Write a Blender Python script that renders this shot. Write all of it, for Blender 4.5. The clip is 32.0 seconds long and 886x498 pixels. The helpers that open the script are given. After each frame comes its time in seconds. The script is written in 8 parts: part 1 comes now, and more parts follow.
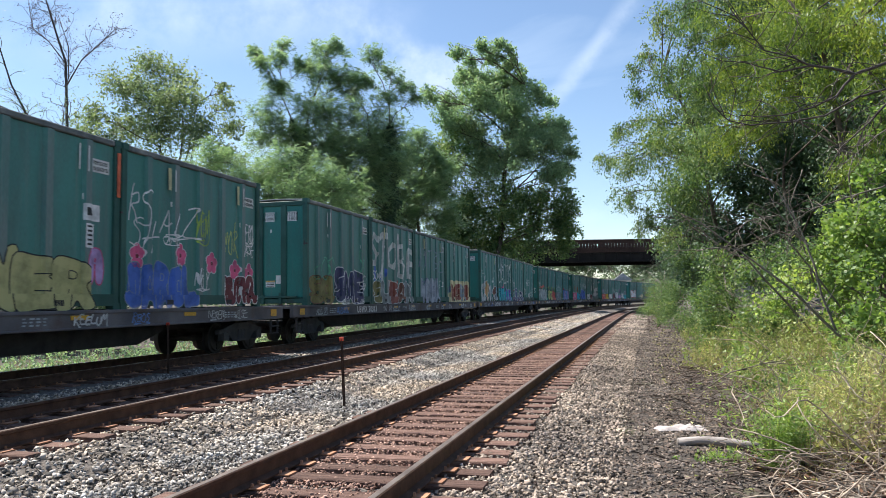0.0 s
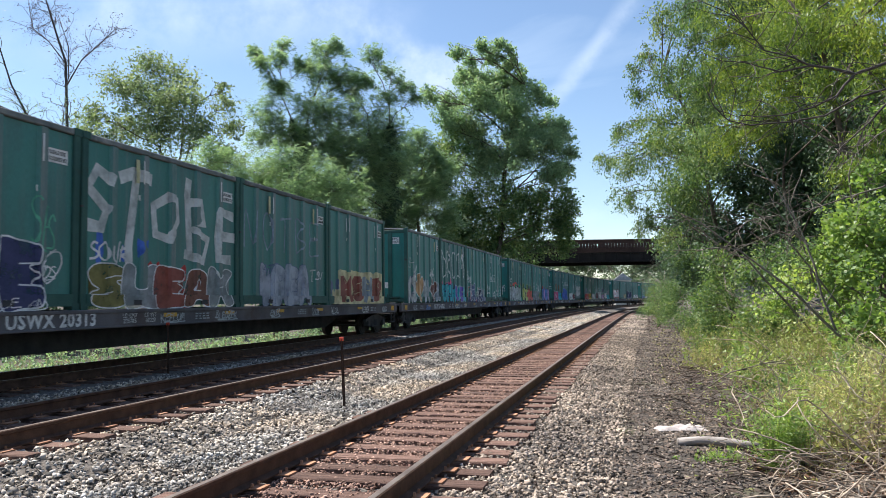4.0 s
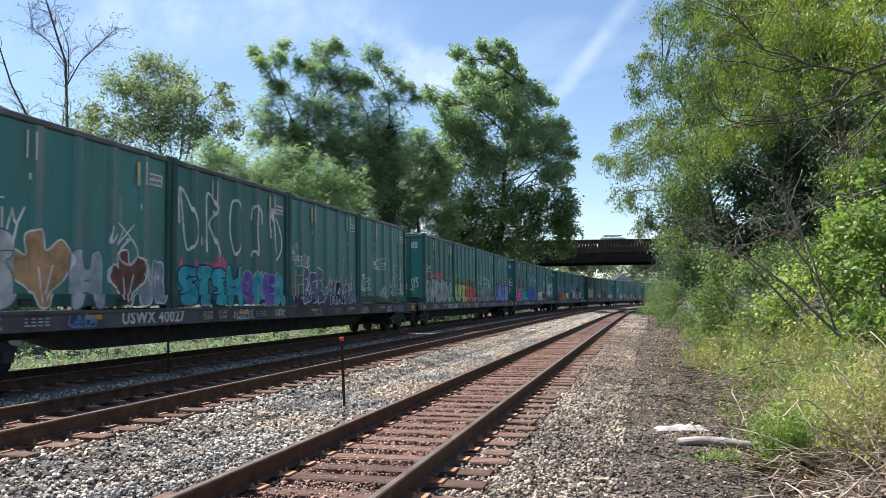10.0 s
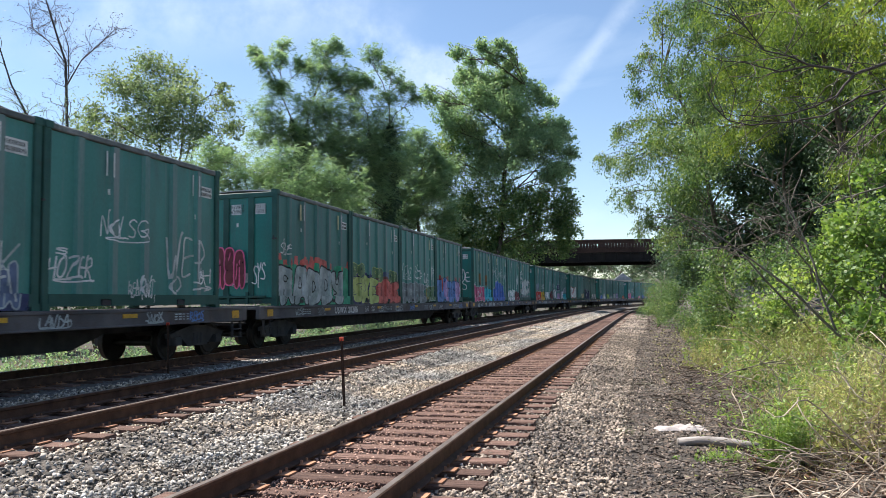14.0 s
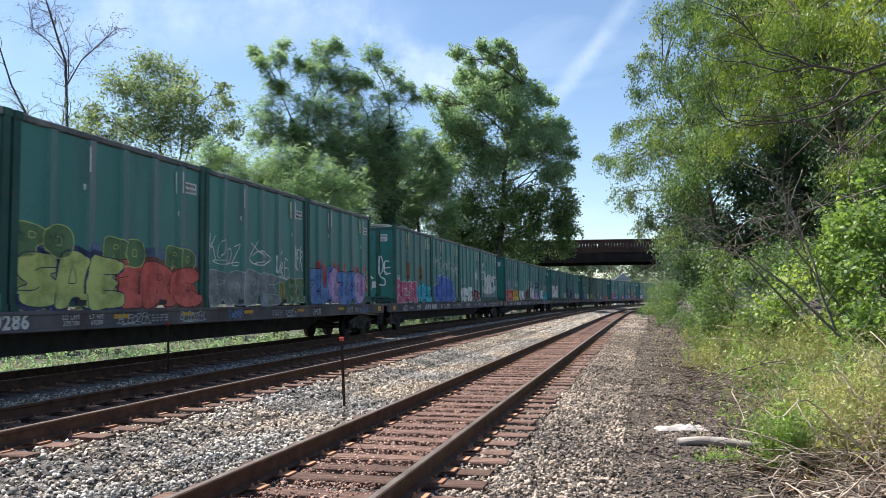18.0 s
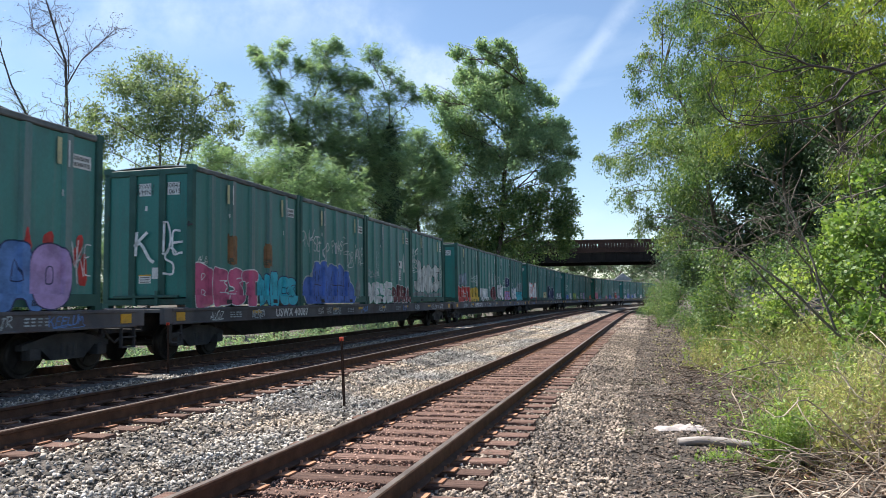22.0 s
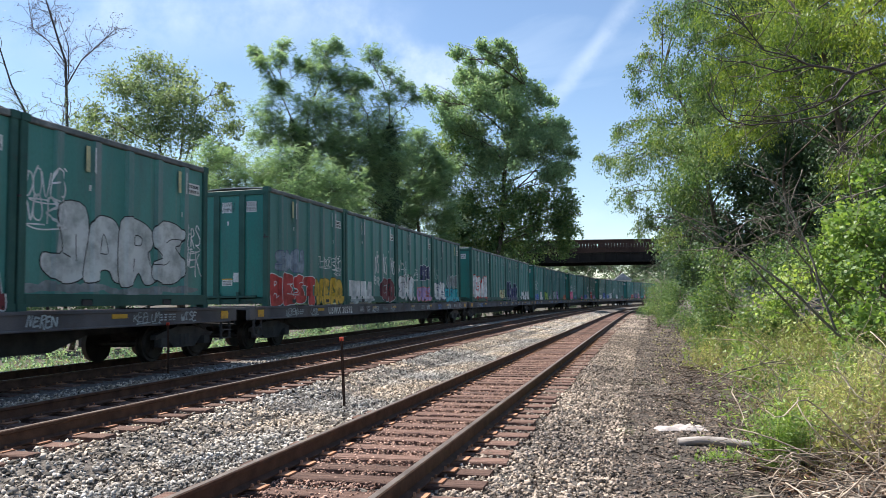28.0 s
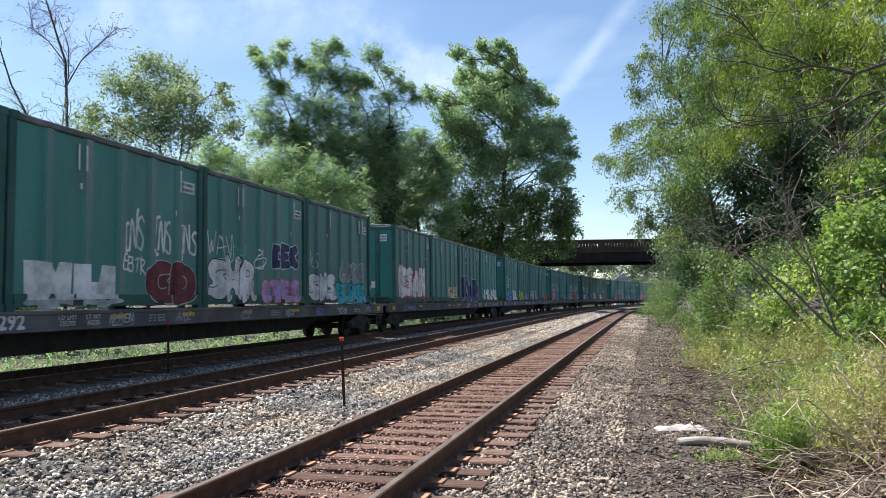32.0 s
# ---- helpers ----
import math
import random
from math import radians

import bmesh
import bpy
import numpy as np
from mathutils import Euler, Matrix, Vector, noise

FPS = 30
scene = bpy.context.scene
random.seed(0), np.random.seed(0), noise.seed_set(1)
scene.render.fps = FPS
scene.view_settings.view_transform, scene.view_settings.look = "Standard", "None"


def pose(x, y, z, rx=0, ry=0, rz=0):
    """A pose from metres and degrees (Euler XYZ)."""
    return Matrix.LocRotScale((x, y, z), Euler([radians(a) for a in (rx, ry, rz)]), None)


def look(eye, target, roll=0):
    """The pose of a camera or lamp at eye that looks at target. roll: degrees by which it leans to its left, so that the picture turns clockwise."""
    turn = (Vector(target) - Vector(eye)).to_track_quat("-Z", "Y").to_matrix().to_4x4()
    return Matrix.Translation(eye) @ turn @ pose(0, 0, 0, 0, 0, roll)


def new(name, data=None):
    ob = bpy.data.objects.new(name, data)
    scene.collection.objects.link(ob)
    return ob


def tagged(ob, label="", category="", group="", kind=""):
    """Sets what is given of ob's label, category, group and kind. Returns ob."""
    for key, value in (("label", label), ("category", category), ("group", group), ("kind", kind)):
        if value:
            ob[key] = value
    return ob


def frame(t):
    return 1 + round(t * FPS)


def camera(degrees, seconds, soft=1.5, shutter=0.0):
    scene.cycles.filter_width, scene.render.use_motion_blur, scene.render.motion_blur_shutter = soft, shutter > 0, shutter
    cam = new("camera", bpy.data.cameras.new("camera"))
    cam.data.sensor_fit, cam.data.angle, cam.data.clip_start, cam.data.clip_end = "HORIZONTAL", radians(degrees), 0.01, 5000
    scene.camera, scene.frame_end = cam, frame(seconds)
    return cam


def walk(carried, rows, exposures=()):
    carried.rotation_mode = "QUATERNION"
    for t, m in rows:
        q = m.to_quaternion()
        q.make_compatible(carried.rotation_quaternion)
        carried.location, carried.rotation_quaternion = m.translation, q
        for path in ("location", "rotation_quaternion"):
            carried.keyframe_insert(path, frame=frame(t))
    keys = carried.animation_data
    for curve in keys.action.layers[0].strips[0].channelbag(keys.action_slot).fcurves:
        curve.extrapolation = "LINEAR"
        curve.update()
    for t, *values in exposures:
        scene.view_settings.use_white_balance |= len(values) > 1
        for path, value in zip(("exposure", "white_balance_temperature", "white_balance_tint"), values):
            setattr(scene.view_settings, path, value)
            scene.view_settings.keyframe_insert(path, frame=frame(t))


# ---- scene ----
from math import atan, cos, exp, log, pi, sin, tan

# ---------------------------------------------------------------- camera
cam = camera(61.03, 32.0, soft=0.55, shutter=0.35)
EYE = (0.0, 0.0, 1.439)
TILT, LEAN = 3.97, -0.824
AIM = (0.0, 10 * cos(radians(TILT)), EYE[2] + 10 * sin(radians(TILT)))
walk(cam, [(0.0, look(EYE, AIM, LEAN)), (32.0, look(EYE, AIM, LEAN))], exposures=[(0.0, 0.89, 6330, 10.0), (32.0, 0.89, 6330, 10.0)])

# ---------------------------------------------------------------- light
SUN_AZ, SUN_EL = -62.0, 57.0          # degrees clockwise from +y, and above the horizon
world = bpy.data.worlds.new("sky")
scene.world = world
world.use_nodes = True
wn, wl = world.node_tree.nodes, world.node_tree.links
wn.clear()
w_out = wn.new("ShaderNodeOutputWorld")
w_bg = wn.new("ShaderNodeBackground")
w_bg.inputs["Strength"].default_value = 0.0945
sky = wn.new("ShaderNodeTexSky")
sky.sky_type = "NISHITA"
sky.sun_disc = False
sky.sun_elevation = radians(SUN_EL)
sky.sun_rotation = radians(SUN_AZ % 360)
sky.air_density, sky.dust_density, sky.ozone_density = 1.0, 0.2, 1.3
# thin streaks of high cloud: ends, half width, strength, length
CIRRUS = [((0.240, 0.898, 0.369), (0.167, 0.944, 0.284), 0.018, 0.34, 0.14), ((-0.068, 0.946, 0.317), (0.012, 0.960, 0.281), 0.045, 0.6, 0.13), ((-0.442, 0.839, 0.318), (-0.131, 0.925, 0.358), 0.06, 0.35, 0.3)]
w_co = wn.new("ShaderNodeTexCoord")
w_map = wn.new("ShaderNodeMapping")
w_map.inputs["Rotation"].default_value = (0.25, 0.5, 0.9)
w_map.inputs["Scale"].default_value = (1.2, 3.2, 4.5)
w_noise = wn.new("ShaderNodeTexNoise")
w_noise.inputs["Scale"].default_value = 1.5
w_noise.inputs["Detail"].default_value = 7
w_noise.inputs["Roughness"].default_value = 0.55
w_noise.inputs["Distortion"].default_value = 0.5
w_ramp = wn.new("ShaderNodeValToRGB")
w_ramp.color_ramp.elements[0].position, w_ramp.color_ramp.elements[0].color = 0.54, (0, 0, 0, 1)
w_ramp.color_ramp.elements[1].position, w_ramp.color_ramp.elements[1].color = 0.80, (0.40, 0.40, 0.40, 1)
w_mix = wn.new("ShaderNodeMix")
w_mix.data_type = "RGBA"
w_mix.inputs["B"].default_value = (6.3, 7.2, 8.0, 1)
wl.new(w_co.outputs["Generated"], w_map.inputs["Vector"])
wl.new(w_map.outputs["Vector"], w_noise.inputs["Vector"])
wl.new(w_noise.outputs["Fac"], w_ramp.inputs["Fac"])
wl.new(w_ramp.outputs["Color"], w_mix.inputs["Factor"])
wl.new(sky.outputs["Color"], w_mix.inputs["A"])


def cirrus(colour, a, b, half, strength, fade):
    """A long thin streak of high cloud along the arc from direction a to direction b, broken up by noise."""
    a, b = Vector(a).normalized(), Vector(b).normalized()
    across, mid = a.cross(b).normalized(), (a + b).normalized()

    def dot_with(v, lo, hi, absolute):
        d = wn.new("ShaderNodeVectorMath")
        d.operation = "DOT_PRODUCT"
        wl.new(w_co.outputs["Generated"], d.inputs[0])
        d.inputs[1].default_value = v
        out = d.outputs["Value"]
        if absolute:
            wob = wn.new("ShaderNodeMath")
            wob.operation = "MULTIPLY_ADD"
            wl.new(w_fray.outputs["Fac"], wob.inputs[0])
            wob.inputs[1].default_value, wob.inputs[2].default_value = half * 1.6, -half * 0.8
            sm = wn.new("ShaderNodeMath")
            sm.operation = "ADD"
            wl.new(out, sm.inputs[0])
            wl.new(wob.outputs["Value"], sm.inputs[1])
            ab = wn.new("ShaderNodeMath")
            ab.operation = "ABSOLUTE"
            wl.new(sm.outputs["Value"], ab.inputs[0])
            out = ab.outputs["Value"]
        m = wn.new("ShaderNodeMapRange")
        m.interpolation_type = "SMOOTHSTEP"
        m.inputs["From Min"].default_value, m.inputs["From Max"].default_value = lo, hi
        wl.new(out, m.inputs["Value"])
        return m.outputs["Result"]
    band, along_it = dot_with(across, half, 0.0, True), dot_with(mid, cos(fade), cos(fade * 0.35), False)
    rough = wn.new("ShaderNodeMapRange")
    rough.inputs["From Min"].default_value, rough.inputs["From Max"].default_value = 0.35, 0.6
    rough.inputs["To Max"].default_value = strength
    wl.new(w_fray.outputs["Fac"], rough.inputs["Value"])
    f = rough.outputs["Result"]
    for other in (band, along_it):
        mu = wn.new("ShaderNodeMath")
        mu.operation = "MULTIPLY"
        wl.new(f, mu.inputs[0])
        wl.new(other, mu.inputs[1])
        f = mu.outputs["Value"]
    mx = wn.new("ShaderNodeMix")
    mx.data_type = "RGBA"
    wl.new(f, mx.inputs["Factor"])
    wl.new(colour, mx.inputs["A"])
    mx.inputs["B"].default_value = (6.4, 7.1, 7.8, 1)
    return mx.outputs["Result"]


w_fray = wn.new("ShaderNodeTexNoise")
w_fray.inputs["Scale"].default_value, w_fray.inputs["Detail"].default_value, w_fray.inputs["Roughness"].default_value = 9.0, 6, 0.6
wl.new(w_co.outputs["Generated"], w_fray.inputs["Vector"])
high = w_mix.outputs["Result"]
for streak_a, streak_b, half, strength, fade in CIRRUS:
    high = cirrus(high, streak_a, streak_b, half, strength, fade)
wl.new(high, w_bg.inputs["Color"])
wl.new(w_bg.outputs["Background"], w_out.inputs["Surface"])

sun_data = bpy.data.lights.new("sun", "SUN")
sun_data.energy, sun_data.angle, sun_data.color = 5.0, radians(0.53), (1.0, 0.935, 0.84)
sun = new("sun", sun_data)
_sd = Vector((sin(radians(SUN_AZ)) * cos(radians(SUN_EL)), cos(radians(SUN_AZ)) * cos(radians(SUN_EL)), sin(radians(SUN_EL))))
sun.matrix_world = look(tuple(_sd * 80), (0, 0, 0))


# ---------------------------------------------------------------- materials
def nodes_of(name):
    m = bpy.data.materials.new(name)
    m.use_nodes = True
    n, l = m.node_tree.nodes, m.node_tree.links
    return m, n, l, n["Principled BSDF"]


def rgba(c):
    return (c[0], c[1], c[2], 1)


def surface(name, a, b, scale=4.0, rough=0.8, metal=0.0, fine=60.0, bump=0.2, dist=0.01, island=0.0, obrand=0.0,
            stain=None, stain_scale=0.8, stain_lo=0.5, stain_hi=0.7, coords="Object", stretch=(1, 1, 1), spec=0.3, streak=None):
    """Two colours mixed by coarse noise, grain by fine noise, a third colour in stains, bump."""
    m, n, l, bs = nodes_of(name)
    co = n.new("ShaderNodeTexCoord")
    mp = n.new("ShaderNodeMapping")
    mp.inputs["Scale"].default_value = stretch
    l.new(co.outputs[coords], mp.inputs["Vector"])
    n1 = n.new("ShaderNodeTexNoise")
    n1.inputs["Scale"].default_value, n1.inputs["Detail"].default_value = scale, 6
    n2 = n.new("ShaderNodeTexNoise")
    n2.inputs["Scale"].default_value, n2.inputs["Detail"].default_value = fine, 4
    for q in (n1, n2):
        l.new(mp.outputs["Vector"], q.inputs["Vector"])
    r1 = n.new("ShaderNodeValToRGB")
    r1.color_ramp.elements[0].position, r1.color_ramp.elements[0].color = 0.32, rgba(a)
    r1.color_ramp.elements[1].position, r1.color_ramp.elements[1].color = 0.68, rgba(b)
    l.new(n1.outputs["Fac"], r1.inputs["Fac"])
    col = r1.outputs["Color"]
    if stain:
        n3 = n.new("ShaderNodeTexNoise")
        n3.inputs["Scale"].default_value, n3.inputs["Detail"].default_value = stain_scale, 8
        n3.inputs["Roughness"].default_value = 0.65
        l.new(mp.outputs["Vector"], n3.inputs["Vector"])
        r3 = n.new("ShaderNodeValToRGB")
        r3.color_ramp.elements[0].position, r3.color_ramp.elements[0].color = stain_lo, (0, 0, 0, 1)
        r3.color_ramp.elements[1].position, r3.color_ramp.elements[1].color = stain_hi, (1, 1, 1, 1)
        l.new(n3.outputs["Fac"], r3.inputs["Fac"])
        mx = n.new("ShaderNodeMix")
        mx.data_type = "RGBA"
        l.new(r3.outputs["Color"], mx.inputs["Factor"])
        l.new(col, mx.inputs["A"])
        mx.inputs["B"].default_value = rgba(stain)
        col = mx.outputs["Result"]
    if streak:                                  # vertical runs of rain-washed dirt
        m4 = n.new("ShaderNodeMapping")
        m4.inputs["Scale"].default_value = (5.5, 5.5, 0.22)
        oi = n.new("ShaderNodeObjectInfo")
        l.new(co.outputs[coords], m4.inputs["Vector"])
        l.new(oi.outputs["Random"], m4.inputs["Location"])
        n4 = n.new("ShaderNodeTexNoise")
        n4.inputs["Scale"].default_value, n4.inputs["Detail"].default_value = 1.0, 7
        n4.inputs["Roughness"].default_value = 0.7
        l.new(m4.outputs["Vector"], n4.inputs["Vector"])
        r4 = n.new("ShaderNodeValToRGB")
        r4.color_ramp.elements[0].position, r4.color_ramp.elements[0].color = 0.52, (0, 0, 0, 1)
        r4.color_ramp.elements[1].position, r4.color_ramp.elements[1].color = 0.80, (0.75, 0.75, 0.75, 1)
        l.new(n4.outputs["Fac"], r4.inputs["Fac"])
        mx4 = n.new("ShaderNodeMix")
        mx4.data_type = "RGBA"
        l.new(r4.outputs["Color"], mx4.inputs["Factor"])
        l.new(col, mx4.inputs["A"])
        mx4.inputs["B"].default_value = rgba(streak)
        col = mx4.outputs["Result"]
    hsv = n.new("ShaderNodeHueSaturation")
    l.new(col, hsv.inputs["Color"])
    mr = n.new("ShaderNodeMapRange")
    mr.inputs["To Min"].default_value, mr.inputs["To Max"].default_value = 0.72, 1.28
    l.new(n2.outputs["Fac"], mr.inputs["Value"])
    val = mr.outputs["Result"]
    for on, node, out in ((island, "ShaderNodeNewGeometry", "Random Per Island"), (obrand, "ShaderNodeObjectInfo", "Random")):
        if on:
            g = n.new(node)
            m2 = n.new("ShaderNodeMapRange")
            m2.inputs["To Min"].default_value, m2.inputs["To Max"].default_value = 1 - on, 1 + on
            l.new(g.outputs[out], m2.inputs["Value"])
            mu = n.new("ShaderNodeMath")
            mu.operation = "MULTIPLY"
            l.new(val, mu.inputs[0])
            l.new(m2.outputs["Result"], mu.inputs[1])
            val = mu.outputs["Value"]
    l.new(val, hsv.inputs["Value"])
    l.new(hsv.outputs["Color"], bs.inputs["Base Color"])
    bs.inputs["Roughness"].default_value, bs.inputs["Metallic"].default_value = rough, metal
    bs.inputs["Specular IOR Level"].default_value = spec
    if bump:
        bp = n.new("ShaderNodeBump")
        bp.inputs["Strength"].default_value, bp.inputs["Distance"].default_value = bump, dist
        l.new(n2.outputs["Fac"], bp.inputs["Height"])
        l.new(bp.outputs["Normal"], bs.inputs["Normal"])
    return m


def leaf_material(name, a, b, c, through_col, rough=0.5, thin=0.4, gloss=0.3):
    """Leaves: three greens by island, part of the light passes through."""
    m, n, l, bs = nodes_of(name)
    g = n.new("ShaderNodeNewGeometry")
    r = n.new("ShaderNodeValToRGB")
    r.color_ramp.elements[0].position, r.color_ramp.elements[0].color = 0.0, rgba(a)
    r.color_ramp.elements[1].position, r.color_ramp.elements[1].color = 1.0, rgba(c)
    e = r.color_ramp.elements.new(0.55)
    e.color = rgba(b)
    co = n.new("ShaderNodeTexCoord")
    nz = n.new("ShaderNodeTexNoise")
    nz.inputs["Scale"].default_value, nz.inputs["Detail"].default_value = 0.35, 3
    l.new(co.outputs["Object"], nz.inputs["Vector"])
    mx0 = n.new("ShaderNodeMix")
    mx0.inputs["Factor"].default_value = 0.45
    l.new(g.outputs["Random Per Island"], mx0.inputs["A"])
    mr = n.new("ShaderNodeMapRange")
    mr.inputs["From Min"].default_value, mr.inputs["From Max"].default_value = 0.3, 0.7
    l.new(nz.outputs["Fac"], mr.inputs["Value"])
    l.new(mr.outputs["Result"], mx0.inputs["B"])
    l.new(mx0.outputs["Result"], r.inputs["Fac"])
    l.new(r.outputs["Color"], bs.inputs["Base Color"])
    bs.inputs["Roughness"].default_value = rough
    bs.inputs["Specular IOR Level"].default_value = gloss
    tr = n.new("ShaderNodeBsdfTranslucent")
    mc = n.new("ShaderNodeMix")
    mc.data_type, mc.blend_type = "RGBA", "MULTIPLY"
    mc.inputs["Factor"].default_value = 1.0
    l.new(r.outputs["Color"], mc.inputs["A"])
    mc.inputs["B"].default_value = rgba(through_col)
    l.new(mc.outputs["Result"], tr.inputs["Color"])
    ms = n.new("ShaderNodeMixShader")
    ms.inputs["Fac"].default_value = thin
    l.new(bs.outputs["BSDF"], ms.inputs[1])
    l.new(tr.outputs["BSDF"], ms.inputs[2])
    l.new(ms.outputs["Shader"], n["Material Output"].inputs["Surface"])
    return m


def spray(name, c, wear=0.35):
    """Sprayed paint, thin and worn in places so that the steel paint shows through."""
    m, n, l, bs = nodes_of(name)
    co = n.new("ShaderNodeTexCoord")
    nz = n.new("ShaderNodeTexNoise")
    nz.inputs["Scale"].default_value, nz.inputs["Detail"].default_value, nz.inputs["Roughness"].default_value = 2.6, 8, 0.65
    l.new(co.outputs["Object"], nz.inputs["Vector"])
    r = n.new("ShaderNodeValToRGB")
    r.color_ramp.elements[0].position, r.color_ramp.elements[0].color = wear, (0.6, 0.6, 0.6, 1)
    r.color_ramp.elements[1].position, r.color_ramp.elements[1].color = wear + 0.22, (1, 1, 1, 1)
    l.new(nz.outputs["Fac"], r.inputs["Fac"])
    hs = n.new("ShaderNodeHueSaturation")
    # factor 1.3 puts veiling light into every spray colour
    hs.inputs["Color"].default_value = rgba([min(0.78, 1.3 * q) for q in c])
    n2 = n.new("ShaderNodeTexNoise")
    n2.inputs["Scale"].default_value = 1.3
    l.new(co.outputs["Object"], n2.inputs["Vector"])
    mr = n.new("ShaderNodeMapRange")
    mr.inputs["To Min"].default_value, mr.inputs["To Max"].default_value = 0.8, 1.2
    l.new(n2.outputs["Fac"], mr.inputs["Value"])
    l.new(mr.outputs["Result"], hs.inputs["Value"])
    l.new(hs.outputs["Color"], bs.inputs["Base Color"])
    bs.inputs["Roughness"].default_value = 0.6
    tp = n.new("ShaderNodeBsdfTransparent")
    ms = n.new("ShaderNodeMixShader")
    l.new(r.outputs["Color"], ms.inputs["Fac"])
    l.new(tp.outputs["BSDF"], ms.inputs[1])
    l.new(bs.outputs["BSDF"], ms.inputs[2])
    l.new(ms.outputs["Shader"], n["Material Output"].inputs["Surface"])
    return m


# bed painted dark as the shade in gaps between the loose stones
BALLAST = surface("ballast_stone_bed", (0.055, 0.050, 0.045), (0.25, 0.22, 0.195), 16, 0.9, fine=30, bump=1.0, dist=0.05, stain=(0.12, 0.10, 0.085), stain_scale=0.35)
STONE = surface("crushed_stone", (0.14, 0.138, 0.136), (0.43, 0.405, 0.37), 1.2, 0.85, fine=90, bump=0.3, island=0.85, stain=(0.46, 0.37, 0.28), stain_scale=0.25, stain_lo=0.44, stain_hi=0.60)
STONE_TAN = surface("dusty_tan_stone", (0.17, 0.14, 0.115), (0.48, 0.39, 0.31), 1.2, 0.88, fine=90, bump=0.3, island=0.8, stain=(0.17, 0.14, 0.12), stain_scale=0.3, stain_lo=0.46, stain_hi=0.62)
STONE_RUST = surface("rust_stained_stone", (0.14, 0.08, 0.062), (0.42, 0.27, 0.21), 1.5, 0.9, fine=90, bump=0.3, island=0.55)
SOIL = surface("dark_soil", (0.050, 0.042, 0.036), (0.125, 0.105, 0.088), 2.2, 0.95, fine=30, bump=1.0, dist=0.04, stain=(0.08, 0.09, 0.035), stain_scale=0.5, stain_lo=0.52, stain_hi=0.66)
RAIL = surface("rusty_rail_steel", (0.058, 0.030, 0.020), (0.115, 0.062, 0.040), 6, 0.75, 0.15, fine=60, bump=0.25, dist=0.004)
RAIL_TOP = surface("rail_head_steel", (0.20, 0.15, 0.12), (0.34, 0.27, 0.22), 3, 0.42, 0.7, fine=40, bump=0.05, stretch=(1, 1, 1))
TIE = surface("weathered_tie_timber", (0.085, 0.048, 0.038), (0.22, 0.135, 0.105), 3, 0.92, fine=28, bump=0.8, dist=0.015, obrand=0.35, stretch=(1, 7, 7))
PLATE = surface("rusty_tie_plate", (0.22, 0.10, 0.055), (0.42, 0.22, 0.13), 9, 0.85, 0.1, fine=70, bump=0.3, obrand=0.3)
# side paint mixed lighter than it is, so its colour carries the haze
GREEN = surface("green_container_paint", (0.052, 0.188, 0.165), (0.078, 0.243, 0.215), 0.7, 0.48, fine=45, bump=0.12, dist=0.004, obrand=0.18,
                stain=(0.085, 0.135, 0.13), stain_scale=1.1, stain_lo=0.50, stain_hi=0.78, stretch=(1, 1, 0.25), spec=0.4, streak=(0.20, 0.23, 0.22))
GREEN_RIB = surface("worn_green_rib_paint", (0.070, 0.185, 0.165), (0.135, 0.225, 0.21), 0.9, 0.55, fine=45, bump=0.12, dist=0.004, obrand=0.2,
                    stain=(0.19, 0.225, 0.22), stain_scale=1.3, stain_lo=0.46, stain_hi=0.70, stretch=(1, 1, 0.2), spec=0.35, streak=(0.27, 0.28, 0.26))
TOP_RAIL = surface("weathered_top_rail", (0.085, 0.10, 0.098), (0.18, 0.19, 0.185), 2.5, 0.7, fine=40, bump=0.2, obrand=0.2, stain=(0.30, 0.31, 0.30), stain_scale=1.2, stain_lo=0.55, stain_hi=0.75)
GREEN_END = surface("cleaner_green_paint", (0.020, 0.165, 0.140), (0.034, 0.210, 0.180), 0.8, 0.45, fine=45, bump=0.1, dist=0.004, obrand=0.15,
                    stain=(0.05, 0.11, 0.10), stain_scale=1.3, stain_lo=0.55, stain_hi=0.8, stretch=(1, 1, 0.3), spec=0.4, streak=(0.10, 0.17, 0.16))
GREEN_DARK = surface("grimy_green_frame_paint", (0.022, 0.080, 0.066), (0.045, 0.115, 0.095), 1.5, 0.6, fine=50, bump=0.2, dist=0.004, obrand=0.15,
                     stain=(0.06, 0.04, 0.028), stain_scale=1.6, stain_lo=0.58, stain_hi=0.75)
ROOF_METAL = surface("grey_cover", (0.24, 0.25, 0.25), (0.40, 0.41, 0.41), 2.0, 0.6, fine=30, bump=0.3, obrand=0.2)
# grimy steel, its grey raised a little in place of veiling haze
CAR_STEEL = surface("grimy_flat_car_steel", (0.085, 0.085, 0.093), (0.165, 0.155, 0.16), 1.2, 0.75, 0.1, fine=40, bump=0.3, dist=0.005, obrand=0.15,
                    stain=(0.10, 0.065, 0.05), stain_scale=0.9, stain_lo=0.52, stain_hi=0.75)
# dusty black, doubled in brightness so the colour holds the haze too
UNDER = surface("dusty_black_running_gear", (0.040, 0.042, 0.047), (0.082, 0.080, 0.080), 3, 0.8, 0.2, fine=40, bump=0.3)
WHEEL = surface("worn_wheel_steel", (0.018, 0.016, 0.015), (0.045, 0.04, 0.036), 4, 0.6, 0.5, fine=40, bump=0.15)
YELLOW = surface("yellow_reflector_strip", (0.55, 0.30, 0.03), (0.68, 0.40, 0.05), 6, 0.5, fine=40, bump=0.05, stain=(0.22, 0.14, 0.05), stain_scale=3)
